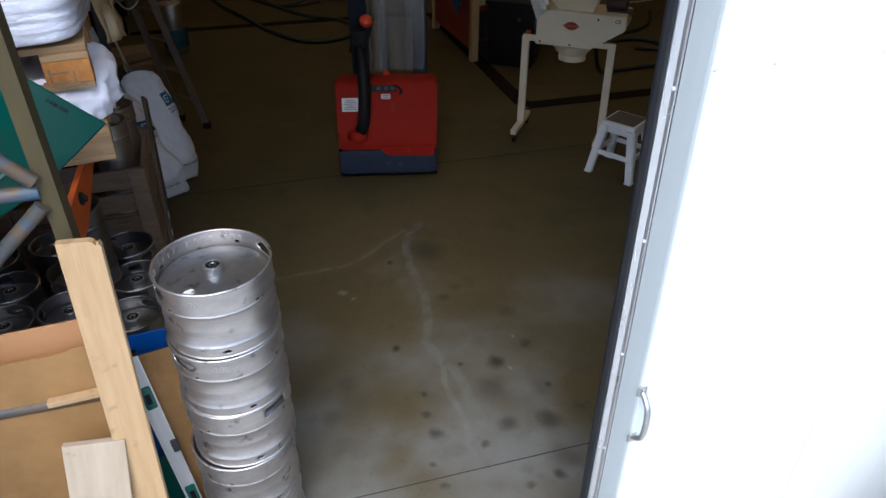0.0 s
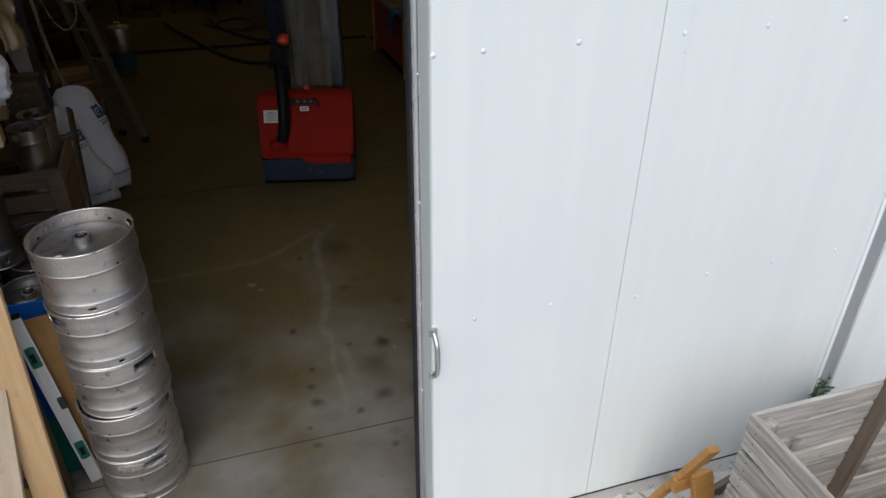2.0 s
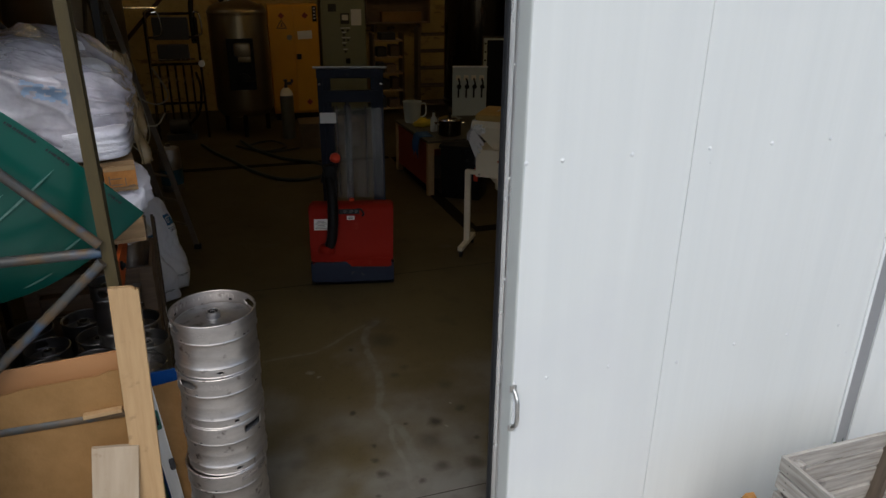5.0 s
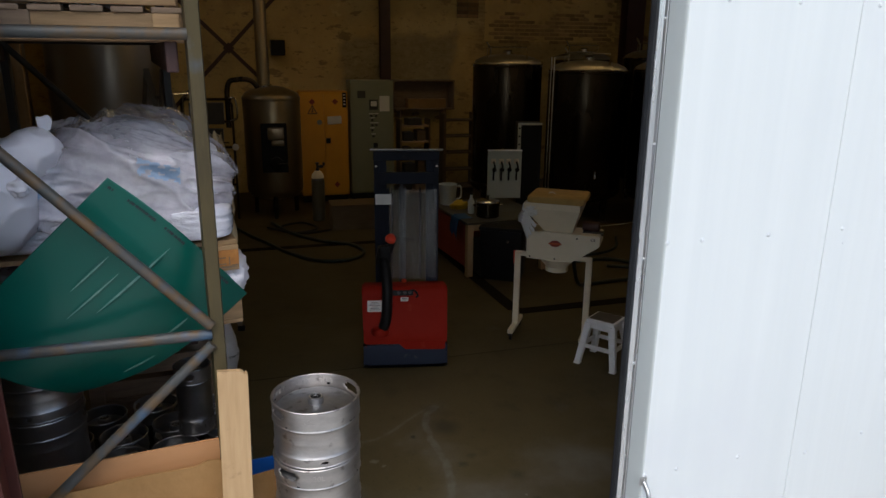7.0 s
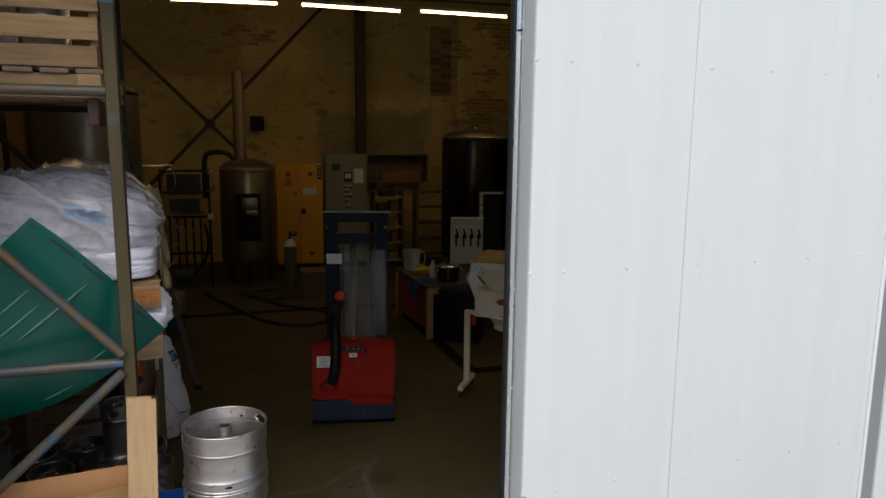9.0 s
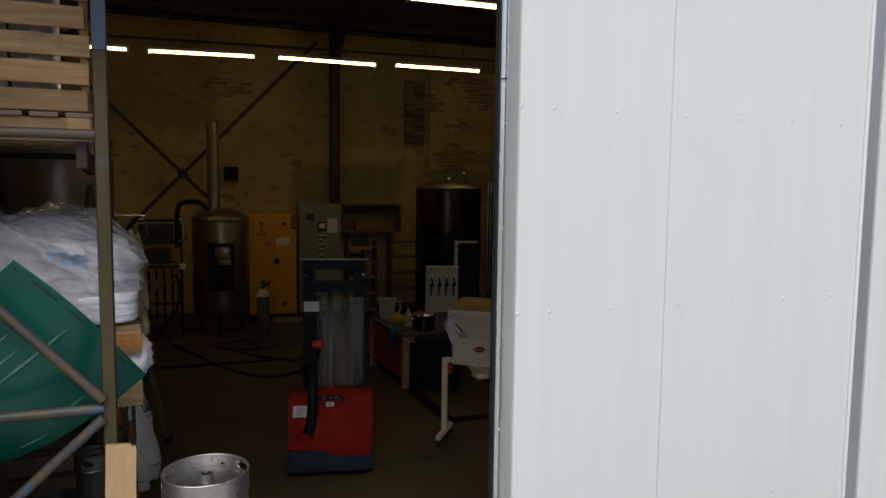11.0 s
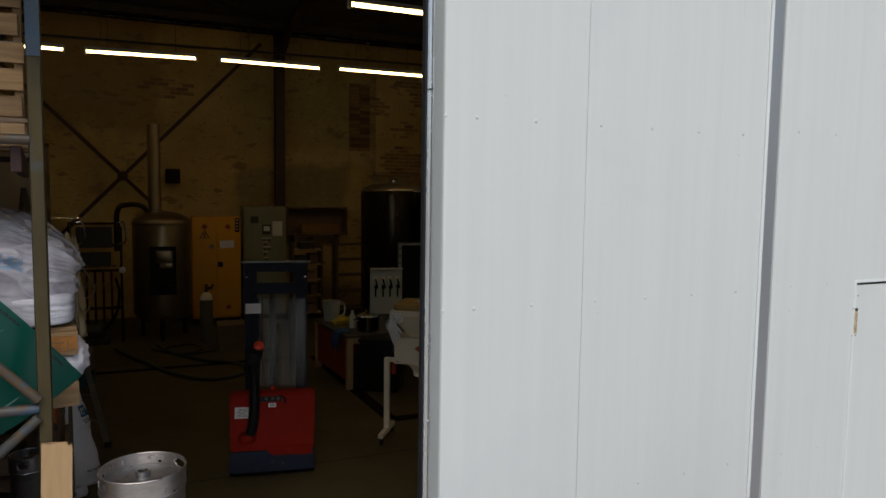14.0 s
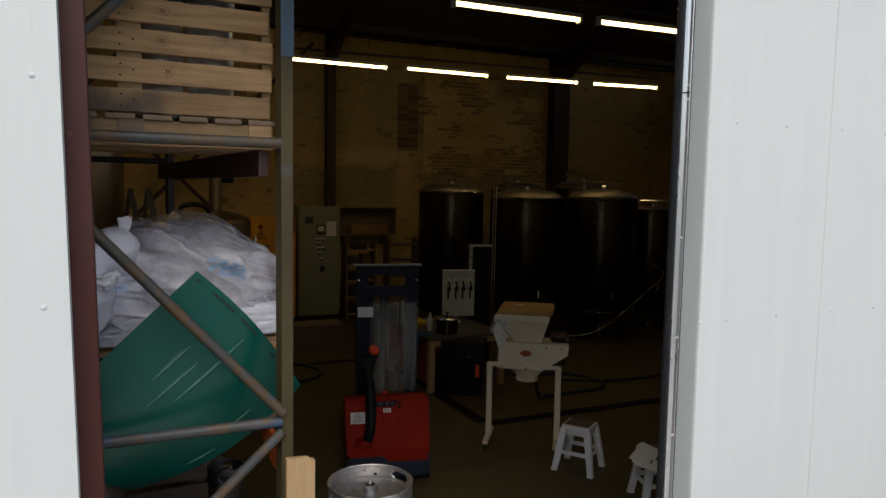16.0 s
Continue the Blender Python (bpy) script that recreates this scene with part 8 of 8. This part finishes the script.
# ---- hoses ----


def hose(pts, r, label, material="hose"):
    single("hose", T([(x, y, z) for x, y, z in pts], r, 10, 10), material, O, label, "hose", "floor hoses", smooth=2)


hose([(-0.35, 11.2, 0.03), (-0.15, 10.6, 0.026), (0.1, 10.0, 0.026), (0.35, 9.35, 0.026), (0.73, 8.78, 0.026), (1.15, 8.70, 0.026), (1.45, 9.0, 0.026), (1.35, 9.5, 0.026), (0.9, 9.9, 0.026), (0.5, 10.6, 0.026), (0.3, 11.3, 0.03)], 0.026, "thick dark hose looped on the floor")
hose([(0.2, 11.0, 0.02), (0.6, 10.5, 0.02), (1.0, 10.7, 0.02), (0.8, 11.2, 0.02), (0.4, 10.9, 0.03), (0.7, 10.4, 0.03), (1.2, 10.55, 0.02)], 0.018, "thin dark hose coiled on the floor", "rubber")
hose([(3.55, 6.5, 0.55), (3.7, 6.6, 0.12), (3.95, 6.75, 0.025), (4.4, 6.78, 0.025), (4.9, 6.82, 0.025), (5.1, 7.2, 0.025), (4.8, 7.7, 0.025), (4.2, 7.75, 0.025), (3.9, 8.2, 0.025)], 0.025, "dark hose winding past the mill")
hose([(4.6, 7.4, 0.022), (5.4, 7.05, 0.022), (6.3, 7.1, 0.022), (7.2, 7.5, 0.022), (7.6, 8.3, 0.022)], 0.022, "dark hose on the floor towards the tanks")
hose([(3.9, 8.4, 0.022), (4.6, 8.0, 0.022), (5.2, 8.2, 0.022), (5.6, 8.8, 0.022)], 0.022, "dark hose on the floor towards the tanks")

# ---- outside: weathered slatted box, stained trestle, weed ----
ob = thing("slatted_planter", pose(2.075, 0.705, -0.01), "tall weathered grey slatted wooden box outside the door", "wooden box")
LX, LY = 1.10, 0.83
for k in range(11):
    z = 0.034 + 0.0934 * k
    lean = 0.4 * ((k * 7) % 5 - 2)
    for y in (0.0, -LY):
        part("slat", B(((LX / 2, y, z), (LX, 0.018, 0.075), (lean, 0, 0), 0.003)), "grey_wood", ob)
    for x in (-0.010, LX + 0.010):
        s = part("slat", B(((0, 0, 0), (LY + 0.02, 0.018, 0.075), (lean, 0, 0), 0.003)), "grey_wood", ob)
        s.matrix_basis = pose(x, -LY / 2, z + 0.004 * (k % 2), 0, 0.3 * (k % 3 - 1), 90)
        for q in (-0.375, 0.375):
            for e in (-0.019, 0.019):
                part("nail", L([(0.0035, 0), (0.0025, 0.001)], 6, m=pose(q, 0.0092, e, -90, 0, 0)), "black", s)
for x in (0.035, LX - 0.035):
    for y in (-0.036, -LY + 0.036):
        p = part("corner_post", B(((0, 0, 0), (0.98, 0.045, 0.045), (0, 0, 0), 0.003)), "grey_wood", ob)
        p.matrix_basis = pose(x, y, 0.50, 0, -90, 0)
p = part("inner_post", B(((0, 0, 0), (1.02, 0.060, 0.032), (0, 0, 0), 0.003)), "grey_batten", ob, "dark weathered inner batten")
p.matrix_basis = pose(0.53, -0.033, 0.54, 0, -84, 0)
part("floor_board", B(((LX / 2, -LY / 2, 0.03), (LX - 0.06, LY - 0.06, 0.03))), "grey_wood", ob)

tr = thing("wooden_trestle", pose(2.0, 0.9, -0.01), "orange stained wooden trestle standing by the sill", "trestle")
b1 = part("leg", B(((0, 0, 0.36), (0.048, 0.030, 0.72), (0, 0, 0), 0.005)), "orange_wood", tr)
b1.matrix_basis = pose(0.0, 0.20, 0.004, 20.5, 7, 0)
b2 = part("leg", B(((0, 0, 0.225), (0.105, 0.032, 0.45), (0, 0, 0), 0.005)), "orange_wood", tr)
b2.matrix_basis = pose(0.155, -0.125, 0.004, -20, 0, 8)
part("rail", B(((0.10, 0.045, 0.37), (0.17, 0.030, 0.070), (0, 0, 4), 0.005)), "orange_wood", tr)
single("wooden_plank", B(((0, 0, 0), (0.62, 0.030, 0.075), (0, 0, 0), 0.004)), "grey_batten", pose(2.655, 1.135, 0.029, 0, 0, 13), "dark brown plank lying on edge along the sill", "plank")

weed = thing("weed", pose(2.975, 1.185, -0.01) @ Matrix.Diagonal((0.82, 0.6, 1.12, 1)), "bushy green weed growing at the door profile", "weed")
rnd = random.Random(12)
bm, lf = bmesh.new(), bmesh.new()
for k in range(60):
    a, r0 = rnd.uniform(0, 6.28), rnd.uniform(0.0, 0.05)
    h = rnd.uniform(0.22, 0.36) if k > 8 else rnd.uniform(0.40, 0.50)
    lean = rnd.uniform(0.05, 0.18) if k > 8 else rnd.uniform(0.0, 0.05)
    base = Vector((r0 * math.cos(a), 0.5 * r0 * math.sin(a), 0))
    tip = base + Vector((lean * math.cos(a), -abs(lean * math.sin(a)) * 0.8, h))
    mid = base.lerp(tip, 0.5) + Vector((0, 0, 0.04))
    tube(bm, [base, mid, tip], 0.0022, 4, 3)
    for q in range(20):
        t = rnd.uniform(0.25, 1.0)
        p = base.lerp(mid, 2 * t) if t < 0.5 else mid.lerp(tip, 2 * t - 1)
        d = Vector((rnd.uniform(-1, 1), rnd.uniform(-1, 0.4), rnd.uniform(-0.3, 0.8))).normalized()
        s = d.orthogonal().normalized() * rnd.uniform(0.006, 0.012)
        ln = rnd.uniform(0.02, 0.045)
        v = [lf.verts.new(p), lf.verts.new(p + d * ln * 0.5 + s), lf.verts.new(p + d * ln), lf.verts.new(p + d * ln * 0.5 - s)]
        lf.faces.new(v)
part("stems", bm, "leaf", weed)
part("leaves", lf, "leaf", weed)

# crumbs of broken concrete along the sill
rnd = random.Random(31)
bm = bmesh.new()
for k in range(90):
    x, y = rnd.uniform(0.95, 3.9), 1.225 - abs(rnd.gauss(0, 0.055))
    r = rnd.uniform(0.003, 0.013)
    vs = bmesh.ops.create_icosphere(bm, subdivisions=1, radius=r)["verts"]
    for v in vs:
        v.co = Vector((v.co.x * rnd.uniform(0.8, 1.5), v.co.y * rnd.uniform(0.7, 1.3), v.co.z * 0.6)) + Vector((x, y, 0.013 + r * 0.3))
single("concrete_crumbs", bm, "rubble", O, "loose crumbs of broken concrete along the sill", "rubble", kind="stuff")
